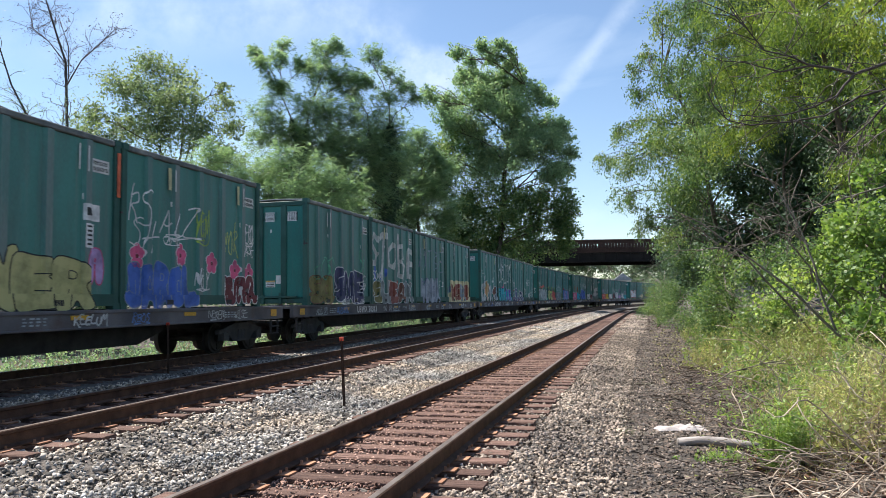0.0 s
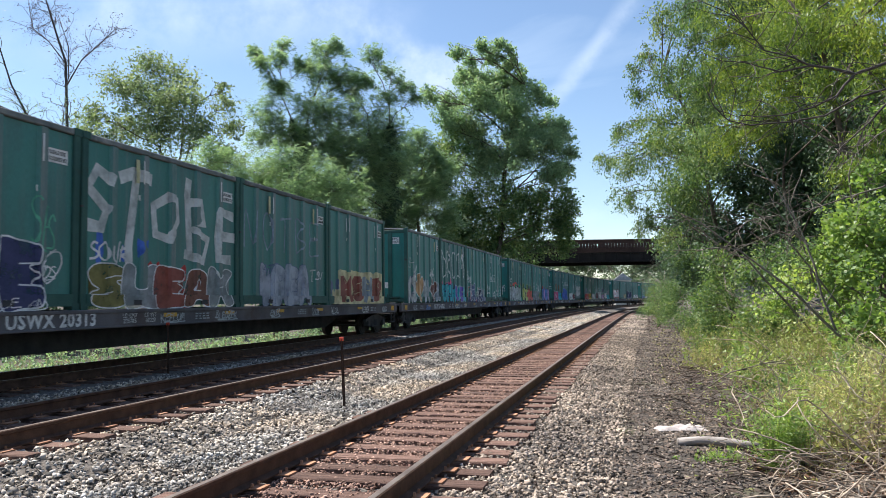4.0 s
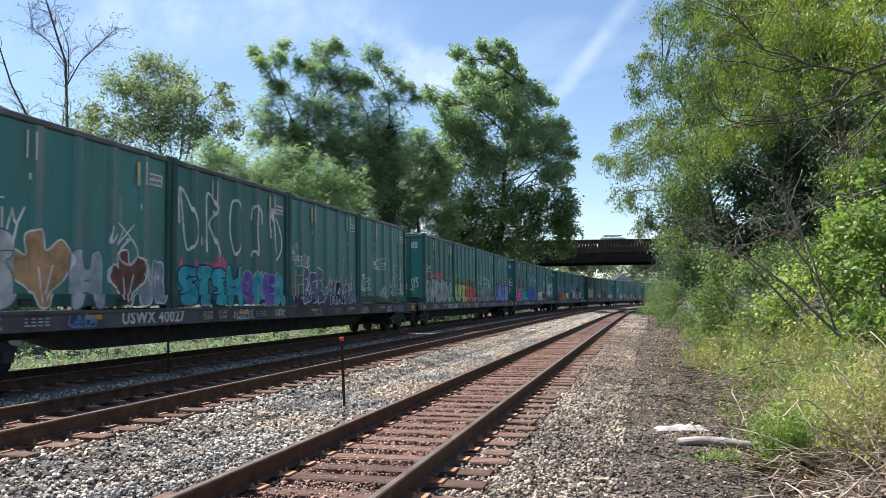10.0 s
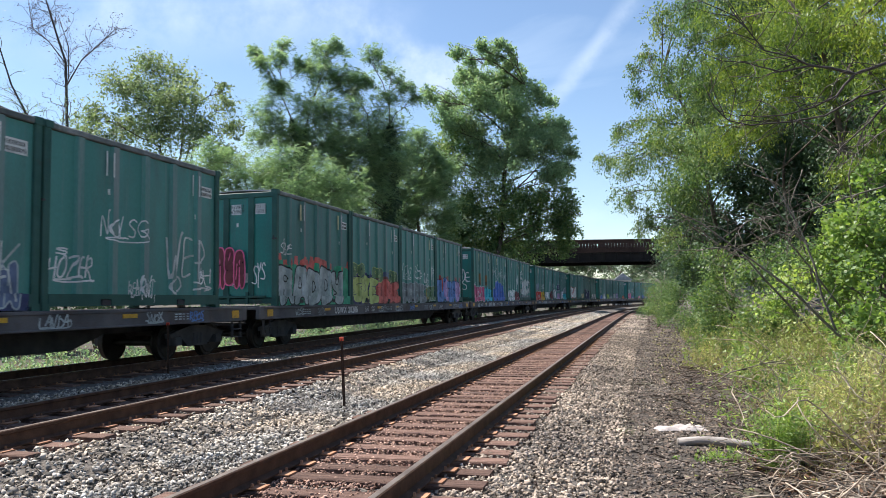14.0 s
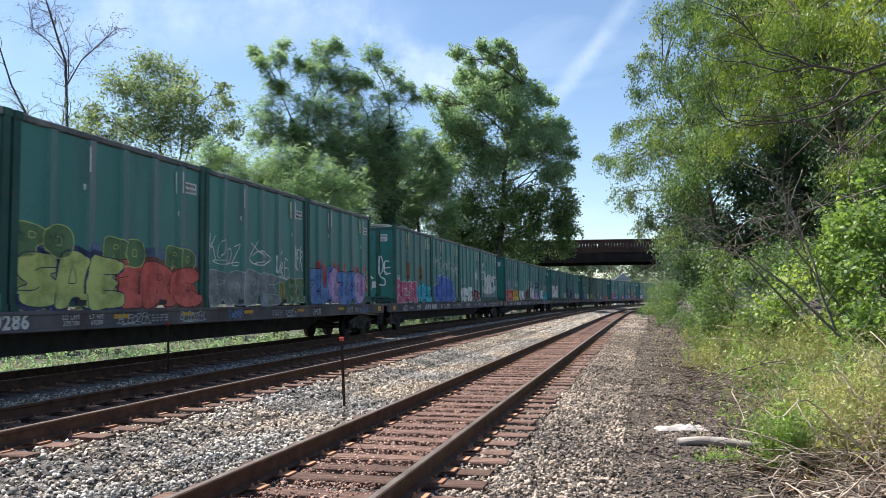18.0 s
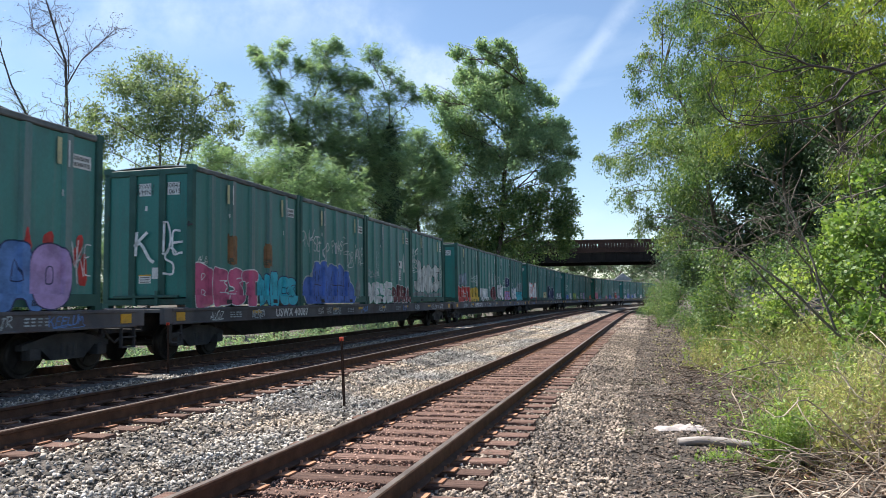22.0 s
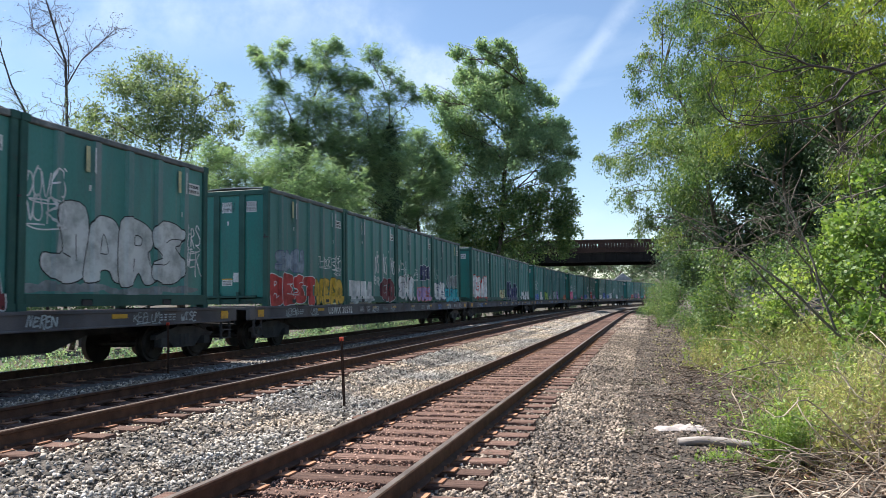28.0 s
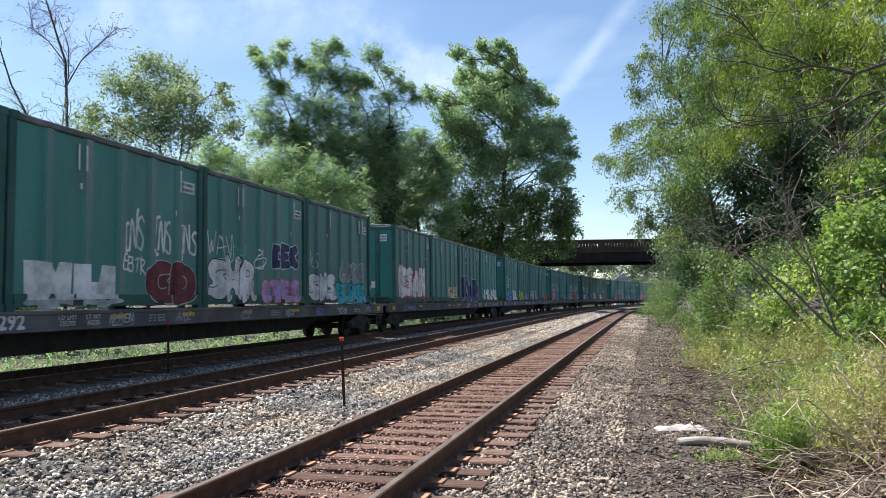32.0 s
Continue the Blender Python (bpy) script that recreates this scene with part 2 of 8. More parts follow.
PALE = surface("pale_yellow_tape", (0.50, 0.48, 0.26), (0.62, 0.58, 0.34), 5, 0.55, fine=40, bump=0.05, stain=(0.28, 0.28, 0.2), stain_scale=3)
WHITE = surface("white_label", (0.62, 0.63, 0.62), (0.75, 0.75, 0.73), 5, 0.55, fine=40, bump=0.03, stain=(0.4, 0.4, 0.38), stain_scale=4)
INK = surface("black_lettering", (0.02, 0.02, 0.02), (0.03, 0.03, 0.03), 5, 0.6, bump=0)
BRIDGE = surface("dark_rusty_bridge_steel", (0.045, 0.026, 0.022), (0.085, 0.05, 0.042), 0.6, 0.8, fine=6, bump=0.3)
BRIDGE_DARK = surface("soot_black_girder", (0.014, 0.012, 0.012), (0.03, 0.026, 0.025), 0.7, 0.85, fine=6, bump=0.3)
CONCRETE = surface("old_concrete", (0.20, 0.19, 0.17), (0.34, 0.32, 0.29), 0.8, 0.9, fine=14, bump=0.4)
BARK = surface("grey_brown_bark", (0.06, 0.048, 0.038), (0.15, 0.125, 0.10), 3, 0.95, fine=22, bump=1.0, dist=0.02, stretch=(1, 1, 0.3))
DARK_TWIG = surface("grey_living_branch", (0.045, 0.038, 0.034), (0.11, 0.092, 0.08), 5, 0.9, fine=30, bump=0.5)
TWIG = surface("bare_dry_branch", (0.09, 0.074, 0.062), (0.22, 0.19, 0.16), 5, 0.9, fine=30, bump=0.5)
LOG = surface("bleached_log", (0.22, 0.19, 0.175), (0.42, 0.38, 0.35), 4, 0.85, fine=24, bump=0.5, stretch=(0.3, 2, 2))
CLOTH = surface("dirty_white_sheeting", (0.40, 0.35, 0.33), (0.58, 0.52, 0.49), 5, 0.6, fine=40, bump=0.1)
POST = surface("rusty_steel_post", (0.035, 0.02, 0.015), (0.08, 0.045, 0.03), 8, 0.8, 0.2, fine=60, bump=0.2)
RED = surface("red_orange_cap_paint", (0.60, 0.06, 0.03), (0.72, 0.10, 0.05), 8, 0.5, bump=0)
VAN_WHITE = surface("white_van_paint", (0.68, 0.69, 0.70), (0.76, 0.77, 0.78), 1.5, 0.35, fine=30, bump=0.02, spec=0.5)
VAN_GLASS = surface("dark_van_glass", (0.02, 0.022, 0.025), (0.03, 0.032, 0.035), 2, 0.1, bump=0, spec=0.6)
SLATE = surface("grey_shingle_roof", (0.26, 0.27, 0.29), (0.38, 0.39, 0.41), 2, 0.85, fine=20, bump=0.3)
SIDING = surface("pale_house_siding", (0.55, 0.52, 0.46), (0.66, 0.63, 0.57), 1, 0.8, fine=20, bump=0.1)
LEAF_A = leaf_material("broad_leaves", (0.034, 0.072, 0.044), (0.068, 0.118, 0.064), (0.15, 0.205, 0.105), (1.35, 1.4, 0.85), 0.5, 0.28, 0.35)
# greens paler than the leaf itself: distance haze is in the colour
LEAF_B = leaf_material("compound_leaves", (0.14, 0.22, 0.14), (0.235, 0.33, 0.19), (0.40, 0.48, 0.26), (1.2, 1.3, 0.9), 0.5, 0.52, 0.35)
LEAF_C = leaf_material("yellowing_leaves", (0.060, 0.118, 0.034), (0.185, 0.260, 0.060), (0.50, 0.53, 0.125), (1.45, 1.5, 0.6), 0.46, 0.44, 0.4)
LEAF_F = leaf_material("mixed_leaves", (0.048, 0.098, 0.047), (0.125, 0.205, 0.084), (0.34, 0.40, 0.155), (1.4, 1.45, 0.7), 0.46, 0.40, 0.35)
LEAF_D = leaf_material("vine_leaves", (0.070, 0.140, 0.048), (0.200, 0.300, 0.095), (0.52, 0.60, 0.22), (1.4, 1.45, 0.65), 0.45, 0.42, 0.35)
LEAF_E = leaf_material("weed_leaves", (0.085, 0.120, 0.042), (0.32, 0.36, 0.13), (0.78, 0.72, 0.37), (1.25, 1.25, 0.7), 0.45, 0.38, 0.35)
# lightened likewise, with the haze before the poplar mixed into its greens
LEAF_P = leaf_material("poplar_leaves", (0.145, 0.23, 0.145), (0.245, 0.345, 0.20), (0.46, 0.53, 0.30), (1.2, 1.3, 0.9), 0.45, 0.54, 0.45)
LEAF_Y = leaf_material("olive_thin_leaves", (0.13, 0.185, 0.11), (0.225, 0.29, 0.155), (0.38, 0.42, 0.22), (1.2, 1.25, 0.9), 0.5, 0.5, 0.35)
IVY = leaf_material("ivy_leaves", (0.034, 0.068, 0.046), (0.062, 0.11, 0.068), (0.12, 0.17, 0.095), (1.2, 1.3, 0.9), 0.45, 0.25, 0.4)
DRY = leaf_material("dry_stems", (0.18, 0.14, 0.085), (0.34, 0.28, 0.18), (0.50, 0.43, 0.29), (1.0, 0.9, 0.7))
FAR_LEAF = leaf_material("far_leaves", (0.09, 0.13, 0.085), (0.13, 0.18, 0.11), (0.19, 0.24, 0.14), (1.2, 1.25, 0.9))
SEED = surface("brown_seed_heads", (0.06, 0.04, 0.03), (0.16, 0.10, 0.08), 3, 0.9, bump=0, island=0.4)
STRAW = surface("dry_tan_sticks", (0.17, 0.13, 0.10), (0.48, 0.40, 0.31), 5, 0.9, fine=30, bump=0.5, island=0.55)
SOIL_STONE = surface("dark_cinder_stones", (0.045, 0.040, 0.036), (0.22, 0.185, 0.16), 1.5, 0.9, fine=90, bump=0.3, island=0.8)
LITTER = surface("dead_leaf_litter", (0.060, 0.044, 0.036), (0.20, 0.152, 0.118), 3, 0.9, fine=40, bump=0.2, island=0.5)
RUST_LITTER = surface("rust_brown_leaf_litter", (0.055, 0.030, 0.020), (0.24, 0.14, 0.085), 4, 0.9, fine=40, bump=0.2, island=0.6)
SPRAY = {
    "white": spray("white_spray", (0.60, 0.62, 0.62)), "silver": spray("silver_spray", (0.36, 0.40, 0.41), 0.4), "black": spray("black_spray", (0.012, 0.014, 0.016), 0.3),
    "blue": spray("blue_spray", (0.05, 0.12, 0.42), 0.34), "navy": spray("navy_spray", (0.03, 0.035, 0.10), 0.36), "red": spray("red_spray", (0.42, 0.035, 0.03), 0.36),
    "maroon": spray("maroon_spray", (0.12, 0.018, 0.025), 0.34), "pink": spray("pink_spray", (0.62, 0.10, 0.22), 0.33), "yellow": spray("yellow_spray", (0.52, 0.44, 0.07), 0.34),
    "gold": spray("gold_spray", (0.55, 0.34, 0.03), 0.34), "cream": spray("cream_spray", (0.50, 0.45, 0.26), 0.33), "rust": spray("rust_spray", (0.20, 0.095, 0.035), 0.4), "orange": spray("orange_spray", (0.58, 0.13, 0.06), 0.36),
    "teal": spray("teal_spray", (0.03, 0.34, 0.40), 0.33), "purple": spray("purple_spray", (0.14, 0.09, 0.40), 0.34), "lilac": spray("lilac_spray", (0.38, 0.26, 0.48), 0.36),
    "brown": spray("brown_spray", (0.15, 0.06, 0.04), 0.35), "tan": spray("tan_spray", (0.42, 0.25, 0.12), 0.36), "lime": spray("lime_spray", (0.30, 0.42, 0.08), 0.36),
    "green": spray("green_spray", (0.03, 0.28, 0.16), 0.34), "salmon": spray("salmon_spray", (0.52, 0.11, 0.09), 0.34), "chartreuse": spray("chartreuse_spray", (0.40, 0.46, 0.15), 0.33), "moss": spray("moss_spray", (0.09, 0.16, 0.07), 0.33),
    "azure": spray("azure_spray", (0.10, 0.20, 0.44), 0.34), "slate": spray("slate_spray", (0.10, 0.13, 0.22), 0.36), "magenta": spray("magenta_spray", (0.46, 0.085, 0.18), 0.33), "aqua": spray("aqua_spray", (0.03, 0.36, 0.45), 0.31),
    "wheat": spray("wheat_spray", (0.36, 0.34, 0.15), 0.33), "brick": spray("brick_spray", (0.20, 0.05, 0.035), 0.33), "haze": spray("blue_grey_spray", (0.22, 0.27, 0.33), 0.40), "pewter": spray("pewter_spray", (0.27, 0.30, 0.36), 0.36), "chalk": spray("chalk_spray", (0.45, 0.47, 0.46), 0.35),
    "olive": spray("olive_spray", (0.17, 0.15, 0.045), 0.38), "mint": spray("mint_spray", (0.10, 0.34, 0.22), 0.36), "grey": spray("grey_spray", (0.22, 0.24, 0.25), 0.42),
}


# ---------------------------------------------------------------- mesh helpers
class Shape:
    """Collects vertices and faces for one mesh."""

    def __init__(self):
        self.v, self.f = [], []

    def box(self, x0, x1, y0, y1, z0, z1):
        b = len(self.v)
        self.v += [(x0, y0, z0), (x1, y0, z0), (x1, y1, z0), (x0, y1, z0), (x0, y0, z1), (x1, y0, z1), (x1, y1, z1), (x0, y1, z1)]
        self.f += [(b, b + 3, b + 2, b + 1), (b + 4, b + 5, b + 6, b + 7), (b, b + 1, b + 5, b + 4), (b + 1, b + 2, b + 6, b + 5), (b + 2, b + 3, b + 7, b + 6), (b + 3, b, b + 4, b + 7)]
        return self

    def bar(self, x0, x1, y0, y1, z0, z1, c=0.01):
        """A box with chamfered long edges along its longest side."""
        d = (x1 - x0, y1 - y0, z1 - z0)
        ax = d.index(max(d))
        lo, hi = (x0, y0, z0), (x1, y1, z1)
        u, w = [i for i in range(3) if i != ax]
        c = min(c, d[u] * 0.3, d[w] * 0.3)
        ring = [(lo[u] + c, lo[w]), (hi[u] - c, lo[w]), (hi[u], lo[w] + c), (hi[u], hi[w] - c), (hi[u] - c, hi[w]), (lo[u] + c, hi[w]), (lo[u], hi[w] - c), (lo[u], lo[w] + c)]
        b = len(self.v)
        for e in (lo[ax], hi[ax]):
            for p, q in ring:
                t = [0, 0, 0]
                t[ax], t[u], t[w] = e, p, q
                self.v.append(tuple(t))
        for i in range(8):
            j = (i + 1) % 8
            self.f.append((b + i, b + j, b + 8 + j, b + 8 + i))
        self.f += [tuple(b + i for i in range(7, -1, -1)), tuple(b + 8 + i for i in range(8))]
        return self

    def tube(self, pts, radii, n=6, cap=True):
        b = len(self.v)
        pts = [Vector(p) for p in pts]
        up = Vector((0.13, 0.21, 1)).normalized()
        for i, p in enumerate(pts):
            d = (pts[min(i + 1, len(pts) - 1)] - pts[max(i - 1, 0)])
            d = d.normalized() if d.length > 1e-9 else Vector((0, 0, 1))
            a = d.cross(up)
            a = a.normalized() if a.length > 1e-3 else d.cross(Vector((1, 0, 0))).normalized()
            c = d.cross(a)
            for k in range(n):
                t = 2 * pi * k / n
                self.v.append(tuple(p + radii[i] * (cos(t) * a + sin(t) * c)))
        for i in range(len(pts) - 1):
            for k in range(n):
                j = (k + 1) % n
                self.f.append((b + i * n + k, b + i * n + j, b + (i + 1) * n + j, b + (i + 1) * n + k))
        if cap:
            self.f.append(tuple(b + k for k in range(n - 1, -1, -1)))
            self.f.append(tuple(b + (len(pts) - 1) * n + k for k in range(n)))
        return self

    def sweep(self, ring, frames_):
        """A closed profile (offset, height) along frames (x, y, z, heading)."""
        b, n = len(self.v), len(ring)
        for x, y, z, h in frames_:
            for o, e in ring:
                self.v.append((x + o * cos(h), y - o * sin(h), z + e))
        for i in range(len(frames_) - 1):
            for k in range(n):
                j = (k + 1) % n
                self.f.append((b + i * n + k, b + i * n + j, b + (i + 1) * n + j, b + (i + 1) * n + k))
        self.f.append(tuple(b + k for k in range(n)))
        self.f.append(tuple(b + (len(frames_) - 1) * n + k for k in range(n - 1, -1, -1)))
        return self

    def disc(self, x, y0, y1, z, r, n=20, r2=None):
        """A wheel-like drum with its axis along y."""
        b = len(self.v)
        r2 = r if r2 is None else r2
        for y, q in ((y0, r), (y1, r2)):
            for k in range(n):
                t = 2 * pi * k / n
                self.v.append((x + q * cos(t), y, z + q * sin(t)))
        for k in range(n):
            j = (k + 1) % n
            self.f.append((b + k, b + j, b + n + j, b + n + k))
        self.f += [tuple(b + k for k in range(n - 1, -1, -1)), tuple(b + n + k for k in range(n))]
        return self

    def mesh(self, name, material, smooth=False):
        me = bpy.data.meshes.new(name)
        me.from_pydata(self.v, [], self.f)
        me.materials.append(material)
        if smooth:
            me.polygons.foreach_set("use_smooth", [True] * len(me.polygons))
        me.update()
        return me


def part(name, data, material, parent=None, label="", smooth=False):
    """One mesh object, under a thing or a part if parent is given."""
    if isinstance(data, Shape):
        data = data.mesh(name, material, smooth)
    ob = new(name, data)
    ob.parent = parent
    return tagged(ob, label)


def array_mesh(name, verts, faces_n, material, per=4):
    """A mesh of loose faces with `per` vertices each, from a numpy array of vertices."""
    me = bpy.data.meshes.new(name)
    nv = len(verts)
    me.vertices.add(nv)
    me.vertices.foreach_set("co", np.asarray(verts, dtype=np.float32).ravel())
    me.loops.add(nv)
    me.loops.foreach_set("vertex_index", np.arange(nv, dtype=np.int32))
    me.polygons.add(faces_n)
    me.polygons.foreach_set("loop_start", np.arange(0, nv, per, dtype=np.int32))
    me.materials.append(material)
    me.update(calc_edges=True)
    return me


def leaf_quads(rng, centres, size, flat=0.4, aspect=0.55, droop=0.0):
    """Kite-shaped leaves about the given centres; flat pulls their faces upward."""
    n = len(centres)
    size = np.asarray(size).reshape(-1, 1) * np.ones((n, 1))
    nrm = rng.normal(size=(n, 3))
    nrm /= np.linalg.norm(nrm, axis=1, keepdims=True)
    nrm[:, 2] = np.abs(nrm[:, 2]) + flat
    nrm /= np.linalg.norm(nrm, axis=1, keepdims=True)
    a = np.cross(nrm, rng.normal(size=(n, 3)))
    a[:, 2] -= droop
    a /= np.linalg.norm(a, axis=1, keepdims=True) + 1e-9
    b = np.cross(nrm, a)
    v = np.empty((n, 4, 3))
    v[:, 0] = centres - a * size * 0.5
    v[:, 1] = centres + b * size * aspect * 0.5 - nrm * size * 0.06
    v[:, 2] = centres + a * size * 0.5
    v[:, 3] = centres - b * size * aspect * 0.5 - nrm * size * 0.06
    return v.reshape(-1, 3)


# ---------------------------------------------------------------- the curves of the tracks
STEP = 1.0
S_ALL = np.arange(-170.0, 431.0, STEP)


def track_curve(x0, psi, k, k2, sc):
    h = psi + k * np.maximum(S_ALL, -40) + k2 * 12 * np.logaddexp(0, (S_ALL - sc) / 12)
    hm = (h[1:] + h[:-1]) / 2
    x = np.concatenate([[0], np.cumsum(np.sin(hm) * STEP)])
    y = np.concatenate([[0], np.cumsum(np.cos(hm) * STEP)])
    i = int(np.argmin(abs(S_ALL)))
    return x - x[i] + x0, y - y[i], h


MID = track_curve(-7.546, 0.2503, 0.00022, 0.00227, 90.7)
NEAR = track_curve(-2.826, 0.2578, 0.0001, 0.00227, 88.0)
TRAIN_OFF, Z_NEAR, Z_MID, Z_TRAIN = -4.60, 0.0, 0.137, 0.119


def along(curve, s, off=0.0):
    """Place and heading (from +y towards +x) at s metres along a curve, off metres to its right."""
    x, y, h = (float(np.interp(s, S_ALL, c)) for c in curve)
    return x + off * cos(h), y - off * sin(h), h


# ---------------------------------------------------------------- ground
def edge_x(y):
    """The foot of the growth along the cleared strip beside the near track."""
    return float(np.interp(y, [-30, 4, 6.8, 8, 10.3, 14.7, 21.3, 38, 80, 130, 400], [-5.6, 2.6, 3.3, 3.5, 4.2, 5.6, 7.0, 11.9, 23.0, 44, 190]))


def near_x(y):
    return float(np.interp(y, NEAR[1], NEAR[0]))


def ground_z(x, y):
    """Height of the ground: flat by the tracks, a low bank under the growth, falling behind the train."""
    yy = min(max(y, -100), 260)
    z = -0.36 + 0.05 * noise.noise((x * 0.35, y * 0.35, 0.3)) + 0.02 * noise.noise((x * 1.7, y * 1.7, 2.0))
    d = x - edge_x(yy)
    if d > 0:
        z += min(d * 0.22, 2.4) + 0.12 * noise.noise((x * 0.8, y * 0.8, 5.0))
    l = near_x(yy) - 12.2 - x
    if l > 0:
        z -= min(l * 0.12, 0.9)
    far = max(0.0, math.hypot(x, y) - 230)
    z += min(far * 0.035, 26)
    return z


def axis_steps(lo, hi, fine_lo, fine_hi, fine):
    a, q = [], fine_lo
    while q < fine_hi:
        a.append(q)
        q += fine
    st = fine
    while q < hi:
        a.append(q)
        st *= 1.22
        q += st
    a.append(hi)
    q, st = fine_lo, fine
    while q > lo:
        st *= 1.22
        q -= st
        a.insert(0, max(q, lo))
    return a


def build_ground():
    xs, ys = axis_steps(-1500, 1500, -22, 16, 0.55), axis_steps(-300, 2200, -6, 60, 0.7)
    sh = Shape()
    for y in ys:
        for x in xs:
            sh.v.append((x, y, ground_z(x, y)))
    w = len(xs)
    for j in range(len(ys) - 1):
        for i in range(w - 1):
            sh.f.append((j * w + i, j * w + i + 1, (j + 1) * w + i + 1, (j + 1) * w + i))
    tagged(part("ground", sh, SOIL, smooth=True), "dark bare soil strip and rough ground beside the tracks", "ground", kind="structure")


build_ground()


# ---------------------------------------------------------------- ballast beds
def build_bed(name, curve, off, ring, z, s0, s1, label):
    sh = Shape()
    fr = []
    s = s0
    while s <= s1:
        x, y, h = along(curve, s, off)
        fr.append((x, y, z, h))
        s += 1.0 if -10 < s < 50 else 4.0
    sh.sweep(ring, fr)
    return tagged(part(name, sh, BALLAST), label, "ballast", kind="structure")


build_bed("ballast_near", NEAR, 0.0, [(-3.0, -0.30), (-1.6, -0.262), (1.55, -0.262), (2.5, -0.37), (2.5, -0.7), (-3.0, -0.7)], Z_NEAR, -60, 200,
          "grey crushed-stone ballast bed under the near track")
build_bed("ballast_middle", MID, 0.0, [(-2.3, -0.30), (-1.6, -0.262), (1.6, -0.262), (2.3, -0.44), (2.3, -0.9), (-2.3, -0.9)], Z_MID, -60, 200,
          "grey crushed-stone ballast bed under the empty middle track")
build_bed("ballast_far", MID, TRAIN_OFF, [(-2.6, -0.6), (-1.6, -0.235), (1.6, -0.235), (2.3, -0.29), (2.3, -0.9), (-2.6, -0.9)], Z_TRAIN, -160, 420,
          "grey crushed-stone ballast bed under the train's track")

RAIL_RING = [(-0.075, -0.185), (0.075, -0.185), (0.075, -0.172), (0.012, -0.150), (0.010, -0.052), (0.036, -0.038), (0.037, -0.008), (0.028, -0.0015),
             (-0.028, -0.0015), (-0.037, -0.008), (-0.036, -0.038), (-0.010, -0.052), (-0.012, -0.150), (-0.075, -0.172)]


def build_track(name, curve, off, z, s0, s1, ties, label, head):
    track = tagged(new(name), label, "track", kind="structure")
    for side in (-0.7525, 0.7525):
        fr, s = [], s0
        while s <= s1:
            x, y, h = along(curve, s, off + side)
            fr.append((x, y, z, h))
            s += 1.0 if s < 60 else 2.0
        rail = part("rail", Shape().sweep(RAIL_RING, fr), RAIL, track)
        part("rail_head", Shape().sweep([(-0.029, -0.006), (0.029, -0.006), (0.027, 0.001), (-0.027, 0.001)], fr), head, rail, "worn brighter running surface")
    rng = random.Random(name)
    tie_meshes, plate_mesh = [], None
    for k in range(5):
        t = Shape().bar(-1.30, 1.30, -0.115, 0.115, -0.17, 0, 0.012)
        bend = [rng.uniform(-0.012, 0.012) for _ in range(4)]
        t.v = [(x, y + bend[0] * x + rng.uniform(-0.006, 0.006), q + bend[1] * 0.4 * x + rng.uniform(-0.004, 0.004)) for x, y, q in t.v]
        tie_meshes.append(t.mesh("tie", TIE))
    plate_mesh = Shape().bar(-0.19, 0.19, -0.09, 0.09, 0, 0.016, 0.004).box(-0.10, -0.08, -0.07, -0.05, 0.016, 0.05).box(0.08, 0.10, 0.05, 0.07, 0.016, 0.05) \
        .box(-0.10, -0.08, 0.05, 0.07, 0.016, 0.05).box(0.08, 0.10, -0.07, -0.05, 0.016, 0.05).mesh("tie_plate", PLATE)
    s, spacing = ties
    for i in range(spacing[1]):
        q = s + i * spacing[0] + rng.uniform(-0.035, 0.035)
        x, y, h = along(curve, q, off + rng.uniform(-0.05, 0.05))
        ob = part("tie", tie_meshes[i % 5], TIE, track)
        ob.matrix_basis = pose(x, y, z - 0.198 + rng.uniform(-0.012, 0.006), 0, rng.uniform(-0.4, 0.4), -math.degrees(h) + rng.uniform(-1.6, 1.6))
        if q < 34:
            for side in (-0.7525, 0.7525):
                x, y, h = along(curve, q, off + side)
                pl = part("tie_plate", plate_mesh, PLATE, track)
                pl.matrix_basis = pose(x, y, z - 0.199, 0, 0, -math.degrees(h) + rng.uniform(-1, 1))
    return track


build_track("track_near", NEAR, 0.0, Z_NEAR, -60, 190, (-14.0, (0.51, 225)), "rusty rails on weathered timber ties in stone ballast", RAIL_TOP)
build_track("track_middle", MID, 0.0, Z_MID, -60, 190, (-8.0, (0.53, 190)), "empty rusty middle track on timber ties", RAIL_TOP)
build_track("track_far", MID, TRAIN_OFF, Z_TRAIN, -165, 425, (4.0, (0.55, 120)), "track that carries the freight train", RAIL_TOP)


